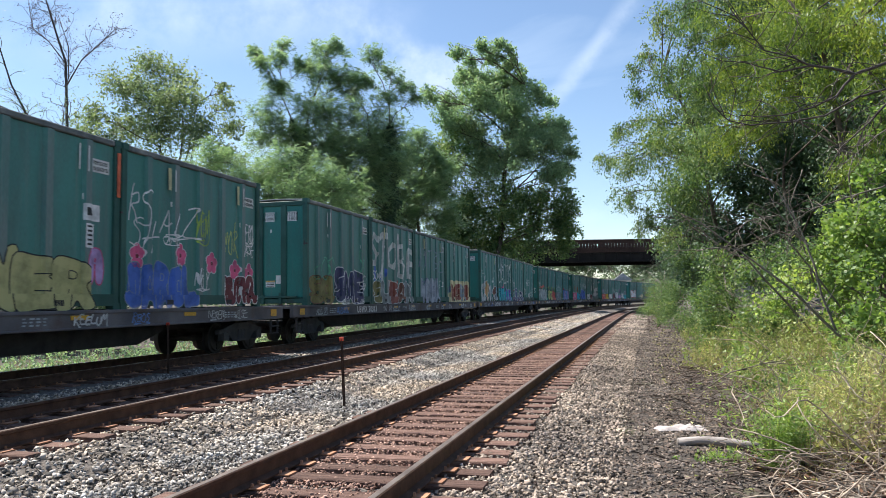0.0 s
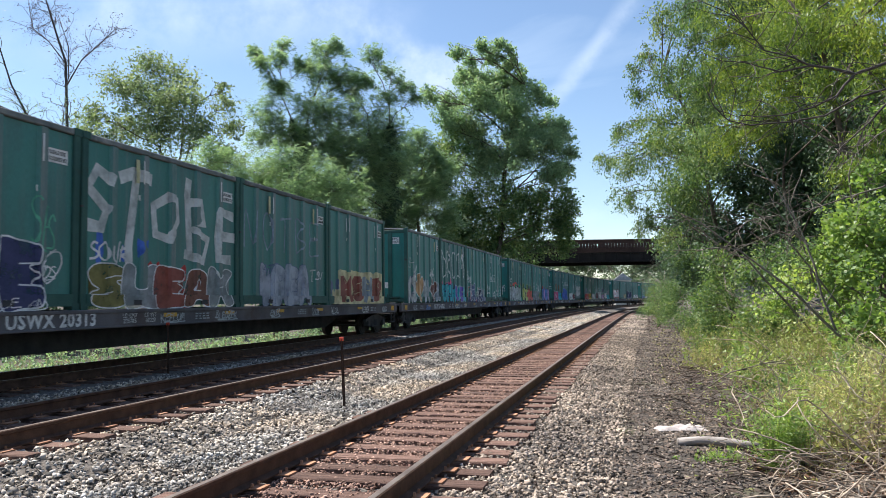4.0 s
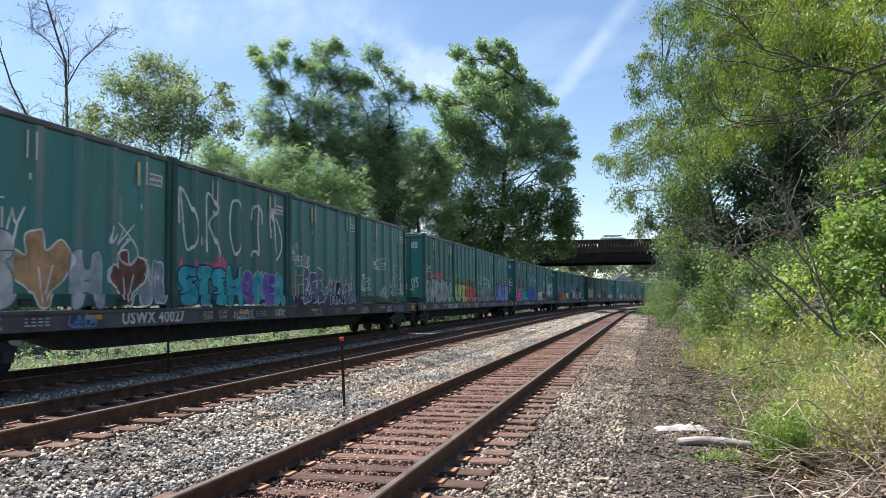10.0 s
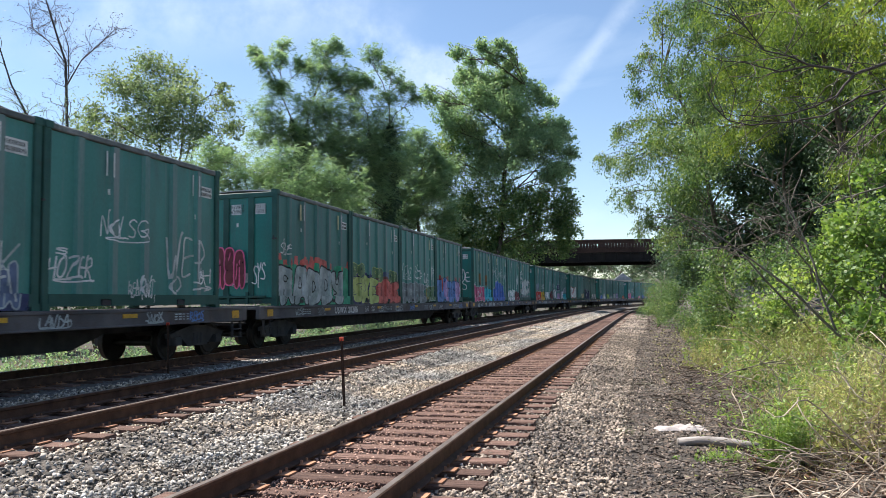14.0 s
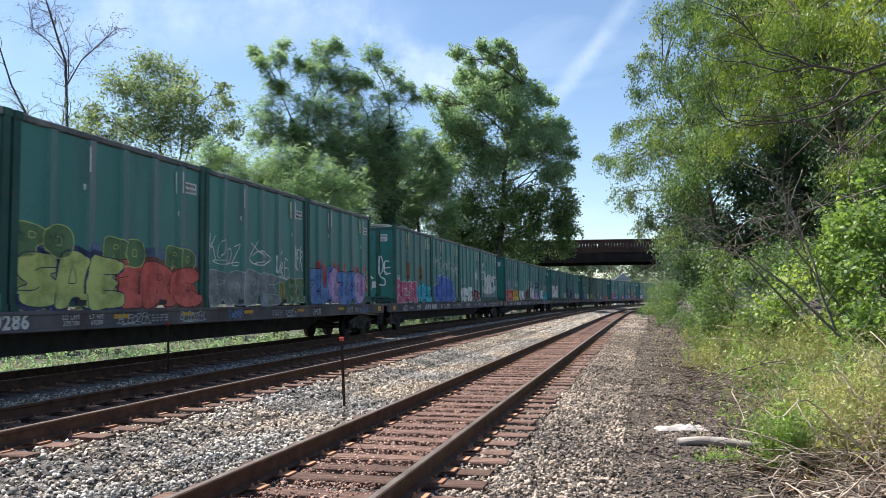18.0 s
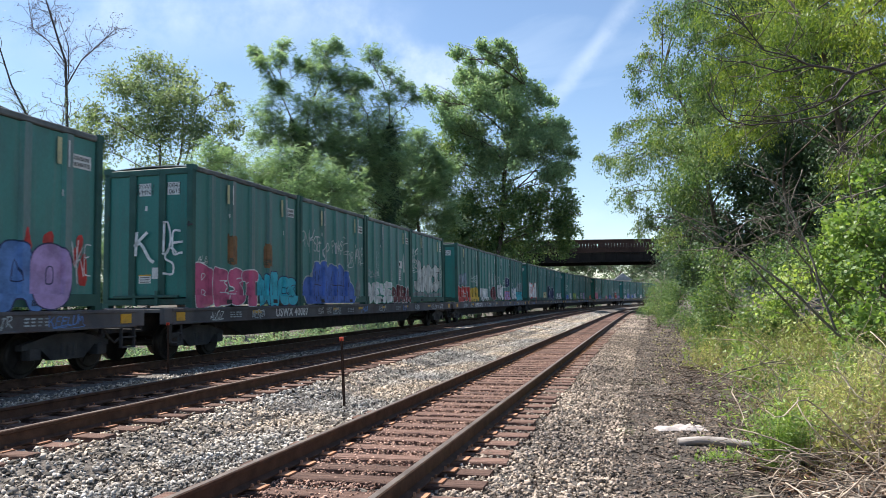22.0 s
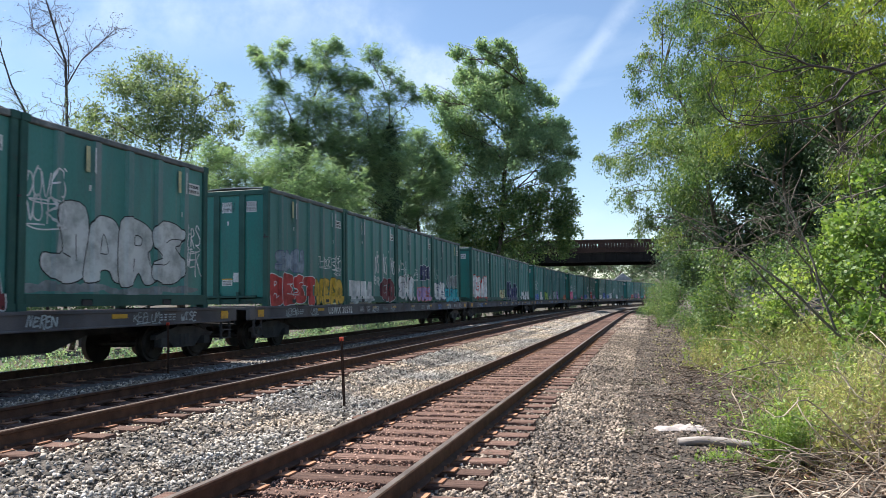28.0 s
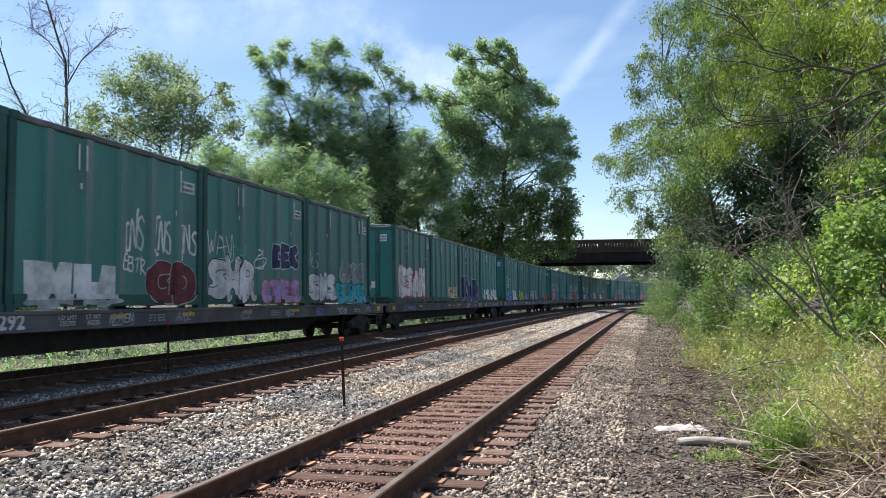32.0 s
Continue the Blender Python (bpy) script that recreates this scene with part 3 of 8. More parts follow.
# ---------------------------------------------------------------- loose ballast stones
def stones(name, rng, xy, z, size, material, label):
    n = len(xy)
    base = np.array([(1, 0, 0), (-0.5, 0.87, 0), (-0.5, -0.87, 0), (0.35, 0.6, 0.55), (-0.7, 0, 0.6), (0.35, -0.6, 0.5)], float)
    tri = [(0, 1, 3), (1, 4, 3), (1, 2, 4), (2, 5, 4), (2, 0, 5), (0, 3, 5), (3, 4, 5)]
    tri = np.array(tri)
    v = base[None] * (1 + rng.uniform(-0.35, 0.35, (n, 6, 3)))
    v *= (size.reshape(-1, 1, 1) * np.stack([np.ones(n), rng.uniform(0.55, 1, n), rng.uniform(0.55, 1.0, n)], 1)[:, None, :])
    q = rng.normal(size=(n, 4)) * np.array([1, 0.45, 0.45, 1.0])
    q /= np.linalg.norm(q, axis=1, keepdims=True)
    w, x, y, zz = q.T
    R = np.stack([1 - 2 * (y * y + zz * zz), 2 * (x * y - zz * w), 2 * (x * zz + y * w), 2 * (x * y + zz * w), 1 - 2 * (x * x + zz * zz), 2 * (y * zz - x * w),
                  2 * (x * zz - y * w), 2 * (y * zz + x * w), 1 - 2 * (x * x + y * y)], 1).reshape(n, 3, 3)
    v = np.einsum("nij,nkj->nki", R, v)
    v += np.concatenate([xy, z.reshape(-1, 1)], 1)[:, None, :]
    me = bpy.data.meshes.new(name)
    me.vertices.add(n * 6)
    me.vertices.foreach_set("co", v.astype(np.float32).ravel())
    idx = (tri[None] + (np.arange(n) * 6)[:, None, None]).reshape(-1).astype(np.int32)
    me.loops.add(len(idx))
    me.loops.foreach_set("vertex_index", idx)
    me.polygons.add(len(idx) // 3)
    me.polygons.foreach_set("loop_start", np.arange(0, len(idx), 3, dtype=np.int32))
    me.materials.append(material)
    me.update(calc_edges=True)
    return tagged(new(name, me), label, "gravel", kind="stuff")


def scatter_bed(name, curve, seed, s_rng, off_rng, density, profile, size, material, label, skip_rails=True):
    rng = np.random.default_rng(seed)
    area = (s_rng[1] - s_rng[0]) * (off_rng[1] - off_rng[0])
    n = int(area * density)
    s = s_rng[0] + (s_rng[1] - s_rng[0]) * rng.random(n) ** 1.35
    o = rng.uniform(*off_rng, n)
    if skip_rails:
        keep = np.abs(np.abs(o) - 0.7525) > 0.10
        s, o = s[keep], o[keep]
    x, y, h = (np.interp(s, S_ALL, c) for c in curve)
    z = np.interp(o, profile[0], profile[1]) + rng.uniform(-0.012, 0.022, len(o))
    xy = np.stack([x + o * np.cos(h), y - o * np.sin(h)], 1)
    return stones(name, rng, xy, z, rng.uniform(size[0], size[1], len(o)), material, label)


scatter_bed("ballast_stones", NEAR, 1, (3.5, 42), (-3.0, -0.85), 440, ([-3.0, -1.75, -1.4, 0], [-0.29, -0.222, -0.245, -0.245]), (0.018, 0.039), STONE,
            "loose grey and buff crushed stones between the tracks")
scatter_bed("ballast_stones", NEAR, 2, (3.5, 42), (0.85, 2.45), 420, ([0, 1.35, 1.5, 2.5, 3.1], [-0.245, -0.245, -0.232, -0.345, -0.36]), (0.015, 0.036), STONE_TAN,
            "loose grey and buff crushed stones on the shoulder")
scatter_bed("ballast_stones", NEAR, 3, (3.5, 36), (-0.68, 0.68), 470, ([-1, 1], [-0.230, -0.230]), (0.014, 0.030), STONE_RUST,
            "rust-stained stones between the rails of the near track")
scatter_bed("ballast_stones", MID, 4, (4, 40), (0.85, 2.1), 260, ([0, 1.3, 1.5, 2.3], [-0.115, -0.115, -0.105, -0.27]), (0.022, 0.046), STONE,
            "loose grey crushed stones on the shoulder of the middle track")
scatter_bed("ballast_stones", MID, 5, (4, 40), (-3.2, -0.85), 120, ([-3.2, -1.6, 0], [-0.15, -0.095, -0.095]), (0.025, 0.05), STONE,
            "loose grey crushed stones in the train's shade")
scatter_bed("ballast_stones", MID, 6, (4, 36), (-0.68, 0.68), 200, ([-1, 1], [-0.105, -0.105]), (0.014, 0.030), STONE_RUST,
            "rust-stained stones between the rails of the middle track")


# ---------------------------------------------------------------- the road bridge over the line
def build_bridge():
    """Plate-girder road bridge with a pierced parapet, square across the line."""
    y0, x0, x1 = 113.0, -6.0, 60.0
    br = tagged(new("road_bridge"), "dark rusty steel girder road bridge with a pierced parapet", "bridge", kind="structure")
    m = pose(22, y0, 0, 0, 0, -0.9)
    br.matrix_basis = m
    a, b = x0 - 22, x1 - 22
    part("girder", Shape().box(a, b, -0.35, 0.35, 7.0, 8.35).box(a, b, -0.62, 0.0, 6.95, 7.12).box(a, b, -0.55, 0.0, 8.2, 8.38), BRIDGE_DARK, br, "near-black main girder")
    st = Shape().box(-0.05, 0.05, -0.5, -0.34, 7.1, 8.22).mesh("stiffener", BRIDGE_DARK)
    for i in range(34):
        part("stiffener", st, BRIDGE_DARK, br).matrix_basis = pose(a + 1 + i * 1.95, 0, 0)
    part("fascia", Shape().box(a, b, -0.7, -0.15, 8.38, 9.05).box(a, b, -0.85, -0.1, 8.98, 9.1), BRIDGE, br, "rusty brown fascia beam")
    part("deck", Shape().box(a, b, 0.35, 11, 7.6, 8.4), BRIDGE_DARK, br)
    part("rear_girder", Shape().box(a, b, 10.6, 11.3, 6.95, 8.4), BRIDGE_DARK, br)
    part("parapet_rail", Shape().box(a, b, -0.75, -0.2, 9.72, 9.98).box(a, b, -0.85, -0.1, 10.15, 10.32).box(a, b, -0.68, -0.25, 9.98, 10.15), BRIDGE, br, "moulded top rail")
    bal = Shape().bar(-0.18, 0.18, -0.6, -0.3, 9.1, 9.72, 0.04).mesh("baluster", BRIDGE)
    pier = Shape().bar(-0.55, 0.55, -0.72, -0.22, 9.1, 9.74, 0.04).mesh("parapet_post", BRIDGE)
    i, q = 0, a + 6
    while q < b - 8:
        if i % 17 == 16:
            part("parapet_post", pier, BRIDGE, br).matrix_basis = pose(q + 0.5, 0, 0)
            q += 1.35
        else:
            part("baluster", bal, BRIDGE, br).matrix_basis = pose(q, 0, 0)
            q += 0.43
        i += 1
    part("rear_parapet", Shape().box(a, b, 10.7, 11.1, 8.4, 10.2), CONCRETE, br, "parapet of the far side")
    part("abutment", Shape().box(a - 8, a + 9, -1.2, 12, -1, 7.0), CONCRETE, br, "concrete abutment")
    part("abutment", Shape().box(b - 20, b + 8, -1.2, 12, -1, 6.9), CONCRETE, br, "concrete abutment")


build_bridge()

scatter_bed("ballast_stones", NEAR, 7, (40, 95), (-3.0, -0.85), 60, ([-3.0, -1.75, -1.4, 0], [-0.29, -0.24, -0.245, -0.245]), (0.05, 0.085), STONE, "distant crushed stones between the tracks")
scatter_bed("ballast_stones", NEAR, 8, (40, 80), (0.85, 2.8), 60, ([0, 1.4, 2.5, 2.8], [-0.25, -0.25, -0.345, -0.36]), (0.05, 0.085), STONE_TAN, "distant crushed stones on the shoulder")
scatter_bed("ballast_stones", MID, 10, (40, 95), (-3.2, -0.85), 45, ([-3.2, -1.6, 0], [-0.15, -0.095, -0.095]), (0.05, 0.085), STONE, "distant crushed stones beside the train")
scatter_bed("ballast_stones", MID, 11, (40, 95), (0.85, 2.1), 55, ([0, 1.3, 1.5, 2.3], [-0.115, -0.115, -0.105, -0.27]), (0.05, 0.085), STONE, "distant crushed stones beside the middle track")
scatter_bed("ballast_stones", NEAR, 9, (4, 38), (2.3, 3.5), 55, ([2.3, 4.2], [-0.335, -0.35]), (0.012, 0.03), STONE_TAN, "scattered ballast stones thinning out on the soil strip")


# ---------------------------------------------------------------- the freight train
CON_L, CON_W, CON_H, CON_PITCH = 6.06, 2.60, 3.535, 6.117
FLOOR = 1.379
RIBS = (0.95, 1.99, 3.03, 4.07, 5.11)           # centres of the side ribs from the container's front
RIB_HALF, RIB_FLANK, RIB_OUT = 0.085, 0.035, 0.074
SILL_H, SILL_OUT = 0.30, 0.078


def side_out(x, z):
    """How far the side stands out at x from the container's front and z over its floor."""
    if z < SILL_H:
        return SILL_OUT
    for c in RIBS:
        d = abs(x - c)
        if d < RIB_HALF:
            return RIB_OUT
        if d < RIB_HALF + RIB_FLANK:
            return RIB_OUT * (1 - (d - RIB_HALF) / RIB_FLANK)
    return 0.0


def container_meshes():
    M = {}
    x0, x1 = -CON_L / 2, CON_L / 2
    hw = CON_W / 2 - SILL_OUT
    brk = [0.16]
    for c in RIBS:
        brk += [c - RIB_HALF - RIB_FLANK, c - RIB_HALF, c + RIB_HALF, c + RIB_HALF + RIB_FLANK]
    brk.append(CON_L - 0.16)
    for key, sgn in (("near", -1), ("far", 1)):
        sh = Shape()
        for b in brk:
            o = side_out(b, 1.0)
            sh.v += [(x0 + b, sgn * (hw + o), 0.28), (x0 + b, sgn * (hw + o), CON_H - 0.12)]
        for i in range(len(brk) - 1):
            q = (2 * i, 2 * i + 2, 2 * i + 3, 2 * i + 1)
            sh.f.append(q if sgn < 0 else q[::-1])
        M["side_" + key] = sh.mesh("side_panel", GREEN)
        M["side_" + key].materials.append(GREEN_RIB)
        for q in range(len(RIBS)):
            M["side_" + key].polygons[2 + 4 * q].material_index = 1
        y = sorted((sgn * (hw - 0.06), sgn * (hw + SILL_OUT)))
        b = Shape()
        pk = (1.72, 4.34)                      # fork pockets
        edges = [0.16] + [e for p in pk for e in (p - 0.17, p + 0.17)] + [CON_L - 0.16]
        for i in range(0, len(edges), 2):
            b.box(x0 + edges[i], x0 + edges[i + 1], y[0], y[1], 0.062, SILL_H)
        for p in pk:
            b.box(x0 + p - 0.17, x0 + p + 0.17, y[0], y[1], 0.20, SILL_H)
            b.box(x0 + p - 0.17, x0 + p + 0.17, y[0], y[1], 0.062, 0.085)
        M["sill_" + key] = b.mesh("bottom_rail", GREEN_DARK)
        M["top_" + key] = Shape().bar(x0, x1, min(sgn * (hw - 0.1), sgn * (hw + 0.058)), max(sgn * (hw - 0.1), sgn * (hw + 0.058)), CON_H - 0.11, CON_H + 0.015, 0.02).mesh("top_rail", TOP_RAIL)
    for key, sx in (("front", -1), ("rear", 1)):
        e = sx * (CON_L / 2 - 0.05)
        sh = Shape()
        lo, hi = sorted((e, e - sx * 0.05))
        sh.box(lo, hi, -hw + 0.05, hw - 0.05, 0.25, CON_H - 0.12)
        M["end_" + key] = sh.mesh("end_panel", GREEN_END)
        M["end_rib_" + key] = Shape().bar(*sorted((e, e + sx * 0.05)), -0.10, 0.10, 0.25, CON_H - 0.14, 0.02).mesh("end_rib", GREEN_DARK)
        M["header_" + key] = Shape().bar(*sorted((e - sx * 0.04, e + sx * 0.05)), -hw, hw, CON_H - 0.20, CON_H - 0.04, 0.015).mesh("header", GREEN_DARK)
        M["foot_" + key] = Shape().bar(*sorted((e - sx * 0.04, e + sx * 0.05)), -hw, hw, 0.062, 0.22, 0.015).mesh("end_sill", GREEN_DARK)
        M["bumper_" + key] = Shape().bar(*sorted((e + sx * 0.03, e + sx * 0.11)), -hw + 0.30, hw - 0.30, 0.24, 0.31, 0.015) \
            .box(*sorted((e + sx * 0.03, e + sx * 0.11)), -0.36, -0.28, 0.05, 0.42).box(*sorted((e + sx * 0.03, e + sx * 0.11)), 0.28, 0.36, 0.05, 0.36).mesh("bumper_bar", GREEN_DARK)
        for k2, sy in (("near", -1), ("far", 1)):
            M["post_%s_%s" % (key, k2)] = Shape().bar(*sorted((sx * CON_L / 2, sx * (CON_L / 2 - 0.17))), *sorted((sy * (CON_W / 2 - 0.01), sy * (CON_W / 2 - 0.18))), 0.0, CON_H - 0.01, 0.02) \
                .box(*sorted((sx * (CON_L / 2 + 0.004), sx * (CON_L / 2 - 0.19))), *sorted((sy * (CON_W / 2 + 0.004), sy * (CON_W / 2 - 0.19))), -0.015, 0.12) \
                .box(*sorted((sx * (CON_L / 2 + 0.004), sx * (CON_L / 2 - 0.19))), *sorted((sy * (CON_W / 2 + 0.004), sy * (CON_W / 2 - 0.19))), CON_H - 0.11, CON_H + 0.03).mesh("corner_post", GREEN_DARK)
    r = Shape()
    n = 8
    ys = [(-hw - 0.05) + (2 * hw + 0.1) * i / n for i in range(n + 1)]
    for x in (x0 + 0.1, x1 - 0.1):
        for y in ys:
            r.v.append((x, y, CON_H - 0.02 + 0.06 * (1 - (y / hw) ** 2)))
    for i in range(n):
        r.f.append((i, i + n + 1, i + n + 2, i + 1))
    M["roof"] = r.mesh("roof_cover", ROOF_METAL)
    M["bows"] = Shape().tube([(0, y, CON_H + 0.005 + 0.06 * (1 - (y / hw) ** 2)) for y in ys], [0.03] * len(ys), 5).mesh("roof_bow", ROOF_METAL)
    M["floor"] = Shape().box(x0 + 0.1, x1 - 0.1, -hw, hw, 0.10, 0.2).mesh("floor_pan", UNDER)
    M["strip_a"] = Shape().box(-0.055, 0.055, -0.004, 0.004, -0.26, 0.26).mesh("reflector_strip", PALE)
    M["strip_w"] = Shape().box(-0.018, 0.018, -0.004, 0.004, -0.26, 0.26).mesh("reflector_strip", WHITE)
    M["tag"] = Shape().box(-0.03, 0.03, -0.004, 0.004, -0.06, 0.06).mesh("small_tag", WHITE)
    lab = Shape()
    rr = random.Random(4)
    for j in range(2):
        q = -0.25
        while q < 0.23:
            w = rr.uniform(0.014, 0.022)
            lab.box(q, q + w, -0.004, 0.004, -0.088 + j * 0.105, -0.02 + j * 0.105)
            q += w + 0.026
    M["idbars"] = lab.mesh("lettering", INK)
    M["idplate"] = Shape().box(-0.28, 0.28, -0.003, 0.003, -0.12, 0.12).mesh("id_label", WHITE)
    M["sq"] = Shape().box(-0.004, 0.004, -0.17, 0.17, -0.16, 0.16).mesh("id_label", WHITE)
    M["notice"] = Shape().box(-0.004, 0.004, -0.17, 0.17, -0.11, 0.11).mesh("notice", WHITE)
    nb = Shape()
    for j in range(3):
        nb.box(-0.006, 0.006, -0.14, 0.14, -0.085 + j * 0.055, -0.065 + j * 0.055)
    M["noticebars"] = nb.mesh("lettering", INK)
    M["latch"] = Shape().bar(-0.03, 0.03, -0.12, 0.02, -0.02, 0.02, 0.006).box(-0.015, 0.015, -0.03, 0.0, -0.05, 0.09).mesh("latch", UNDER)
    return M


def words_mesh(text, size, material, spacing=1.0, bold=0.0):
    """Lettering as a flat mesh, centred, in the xz plane and facing -y."""
    cu = bpy.data.curves.new("lettering", "FONT")
    cu.body, cu.size, cu.align_x, cu.align_y = text, size, "CENTER", "CENTER"
    cu.resolution_u, cu.space_line, cu.space_character, cu.offset = 2, 0.85, spacing, bold
    ob = new("lettering", cu)
    dg = bpy.context.evaluated_depsgraph_get()
    me = bpy.data.meshes.new_from_object(ob.evaluated_get(dg))
    bpy.data.objects.remove(ob)
    bpy.data.curves.remove(cu)
    for v in me.vertices:
        x, y, z = v.co
        v.co = (x, 0.0, y)
    me.materials.clear()
    me.materials.append(material)
    return me


MESH = container_meshes()


def side_pose(x, z, out=0.004):
    """On the camera's side of a container, x from its front, z over its floor."""
    return pose(x - CON_L / 2, -(CON_W / 2 - SILL_OUT + side_out(x, z) + out), z)


def build_container(marks, rng):
    """A tall green waste container. marks: the lettering on its front end, or None."""
    c = tagged(new("waste_container"), "tall dark green ribbed steel waste container on a flat car", "container", "containers on the train")
    P_ = lambda key, mat, label="": part(MESH[key].name, MESH[key], mat, c, label)
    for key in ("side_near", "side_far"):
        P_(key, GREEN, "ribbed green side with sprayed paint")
    for key in ("sill_near", "sill_far", "top_near", "top_far", "header_front", "header_rear", "foot_front", "foot_rear", "bumper_front", "bumper_rear"):
        P_(key, GREEN_DARK)
    for a in ("front", "rear"):
        P_("end_" + a, GREEN_END, "cleaner teal-green end panel")
        for y in (-0.42, 0.44):
            P_("end_rib_" + a, GREEN_DARK).matrix_basis = pose(0, y, 0)
        for b in ("near", "far"):
            P_("post_%s_%s" % (a, b), GREEN_DARK)
    P_("roof", ROOF_METAL, "grey ridged roof cover")
    for i in range(7):
        P_("bows", ROOF_METAL).matrix_basis = pose(-CON_L / 2 + 0.25 + i * 0.927, 0, 0)
    P_("floor", UNDER)
    for x, k in ((1.72, 0), (4.86, 1)):
        if rng.random() < 0.85:
            P_("strip_a" if rng.random() < 0.6 else "strip_w", PALE, "faded pale yellow reflective strip").matrix_basis = side_pose(x, CON_H - 0.48 - 0.08 * rng.random(), 0.05)
        P_("strip_w", WHITE, "thin white reflective strip").matrix_basis = side_pose(x + 0.17, CON_H - 0.52, 0.05)
    idp = P_("idplate", WHITE, "white plate with black lettering that cannot be read")
    idp.matrix_basis = side_pose(5.47, CON_H - 0.60, 0.006) @ Matrix.Diagonal((1.05, 1, 1.15, 1))
    part("lettering", MESH["idbars"], INK, idp).matrix_basis = pose(0, -0.004, 0)
    for x, z in ((1.84, 2.45), (5.0, 2.25)):
        P_("tag", WHITE).matrix_basis = side_pose(x, z, 0.008)
    P_("latch", UNDER).matrix_basis = pose(-CON_L / 2 - 0.01, -CON_W / 2 + 0.12, 2.05)
    xe = -CON_L / 2 + 0.045
    for (y, body) in ((0.10, marks[0] if marks else None), (-0.72, marks[1] if marks else None)):
        sq = P_("sq", WHITE, "white stencilled identification square")
        sq.matrix_basis = pose(xe, y, 2.98)
        if body:
            t = part("lettering", words_mesh(body, 0.175, INK), INK, sq)
            t.matrix_basis = pose(-0.007, 0, 0, 0, 0, -90)
        else:
            t = part("lettering", MESH["idbars"], INK, sq)
            t.matrix_basis = pose(-0.004, 0, 0, 0, 0, -90) @ Matrix.Diagonal((0.6, 1, 1.2, 1))
    P_("tag", WHITE).matrix_basis = pose(xe, 0.06, 2.5, 0, 0, 90)
    no = P_("notice", WHITE, "white notice with yellow header")
    no.matrix_basis = pose(xe, 0.08, 0.72)
    part("lettering", MESH["noticebars"], INK, no)
    part("header_strip", Shape().box(-0.007, 0.007, -0.17, 0.17, 0.075, 0.11), YELLOW, no)
    P_("notice", WHITE).matrix_basis = pose(xe, -0.22, 0.86) @ Matrix.Diagonal((1, 0.55, 1.3, 1))
    return c


DECK_L = 26.9


def flat_car_meshes():
    M = {}
    h = DECK_L / 2
    top = FLOOR - Z_TRAIN - 0.02               # over the rail
    M["deck"] = Shape().box(-h, h, -1.36, 1.36, top - 0.09, top - 0.02).mesh("deck", CAR_STEEL)
    for k, sg in (("near", -1), ("far", 1)):
        s = Shape()
        y = sorted((sg * 1.40, sg * 1.28))
        # side sill, a little deeper between the trucks
        s.bar(-h, h, y[0], y[1], top - 0.36, top, 0.01)
        s.bar(-h + 0.3, h - 0.3, *sorted((sg * 1.43, sg * 1.30)), top - 0.07, top + 0.004, 0.01)
        s.bar(-h + 0.3, h - 0.3, *sorted((sg * 1.43, sg * 1.22)), top - 0.375, top - 0.33, 0.01)
        M["sill_" + k] = s.mesh("side_sill", CAR_STEEL)
    c = Shape()
    c.box(-h + 0.2, h - 0.2, -0.32, 0.32, top - 0.55, top - 0.09)
    b = len(c.v)
    for y in (-0.34, 0.34):
        c.v += [(-9.2, y, top - 0.5), (-8.0, y, top - 0.85), (8.0, y, top - 0.85), (9.2, y, top - 0.5), (9.2, y, top - 0.2), (-9.2, y, top - 0.2)]
    c.f += [tuple(b + i for i in range(6)), tuple(b + 6 + i for i in range(5, -1, -1))]
    for i in range(6):
        j = (i + 1) % 6
        c.f.append((b + i, b + 6 + i, b + 6 + j, b + j))
    M["center_sill"] = c.mesh("center_sill", UNDER)
    x = Shape()
    for i in range(13):
        q = -9 + i * 1.5
        x.box(q - 0.05, q + 0.05, -1.28, 1.28, top - 0.33, top - 0.09)
    M["cross"] = x.mesh("cross_bearers", UNDER)
    t = Shape()
    for sg in (-1, 1):
        y0, y1 = sorted((sg * 0.93, sg * 1.08))
        bb = len(t.v)
        prof = [(-1.15, 0.52), (-0.75, 0.56), (-0.42, 0.30), (0.42, 0.30), (0.75, 0.56), (1.15, 0.52), (1.15, 0.36 + 0.26), (0.8, 0.70), (0.35, 0.80), (-0.35, 0.80), (-0.8, 0.70), (-1.15, 0.62)]
        for y in (y0, y1):
            t.v += [(px, y, pz) for px, pz in prof]
        n = len(prof)
        t.f += [tuple(bb + i for i in range(n - 1, -1, -1)), tuple(bb + n + i for i in range(n))]
        for i in range(n):
            t.f.append((bb + i, bb + (i + 1) % n, bb + n + (i + 1) % n, bb + n + i))
        for q in (-0.89, 0.89):
            t.box(q - 0.13, q + 0.13, *sorted((sg * 0.95, sg * 1.14)), 0.34, 0.55)
        for q in (-0.16, 0, 0.16):
            t.tube([(q, sg * 1.06, 0.36), (q, sg * 1.06, 0.62)], [0.06, 0.06], 8)
    t.box(-0.2, 0.2, -1.0, 1.0, 0.55, 0.85)
    M["truck"] = t.mesh("truck_frame", UNDER)
    w = Shape()
    for sg in (-1, 1):
        w.disc(0, *sorted((sg * 0.69, sg * 0.82)), 0, 0.42, 28)
        w.disc(0, *sorted((sg * 0.665, sg * 0.70)), 0, 0.45, 28)
        w.disc(0, *sorted((sg * 0.82, sg * 0.845)), 0, 0.33, 24, 0.36)
        w.disc(0, *sorted((sg * 0.82, sg * 0.90)), 0, 0.13, 14)
        w.box(-0.03, 0.03, *sorted((sg * 0.84, sg * 0.855)), -0.3, 0.3)
    w.tube([(0, -0.7, 0), (0, 0.7, 0)], [0.085, 0.085], 10)
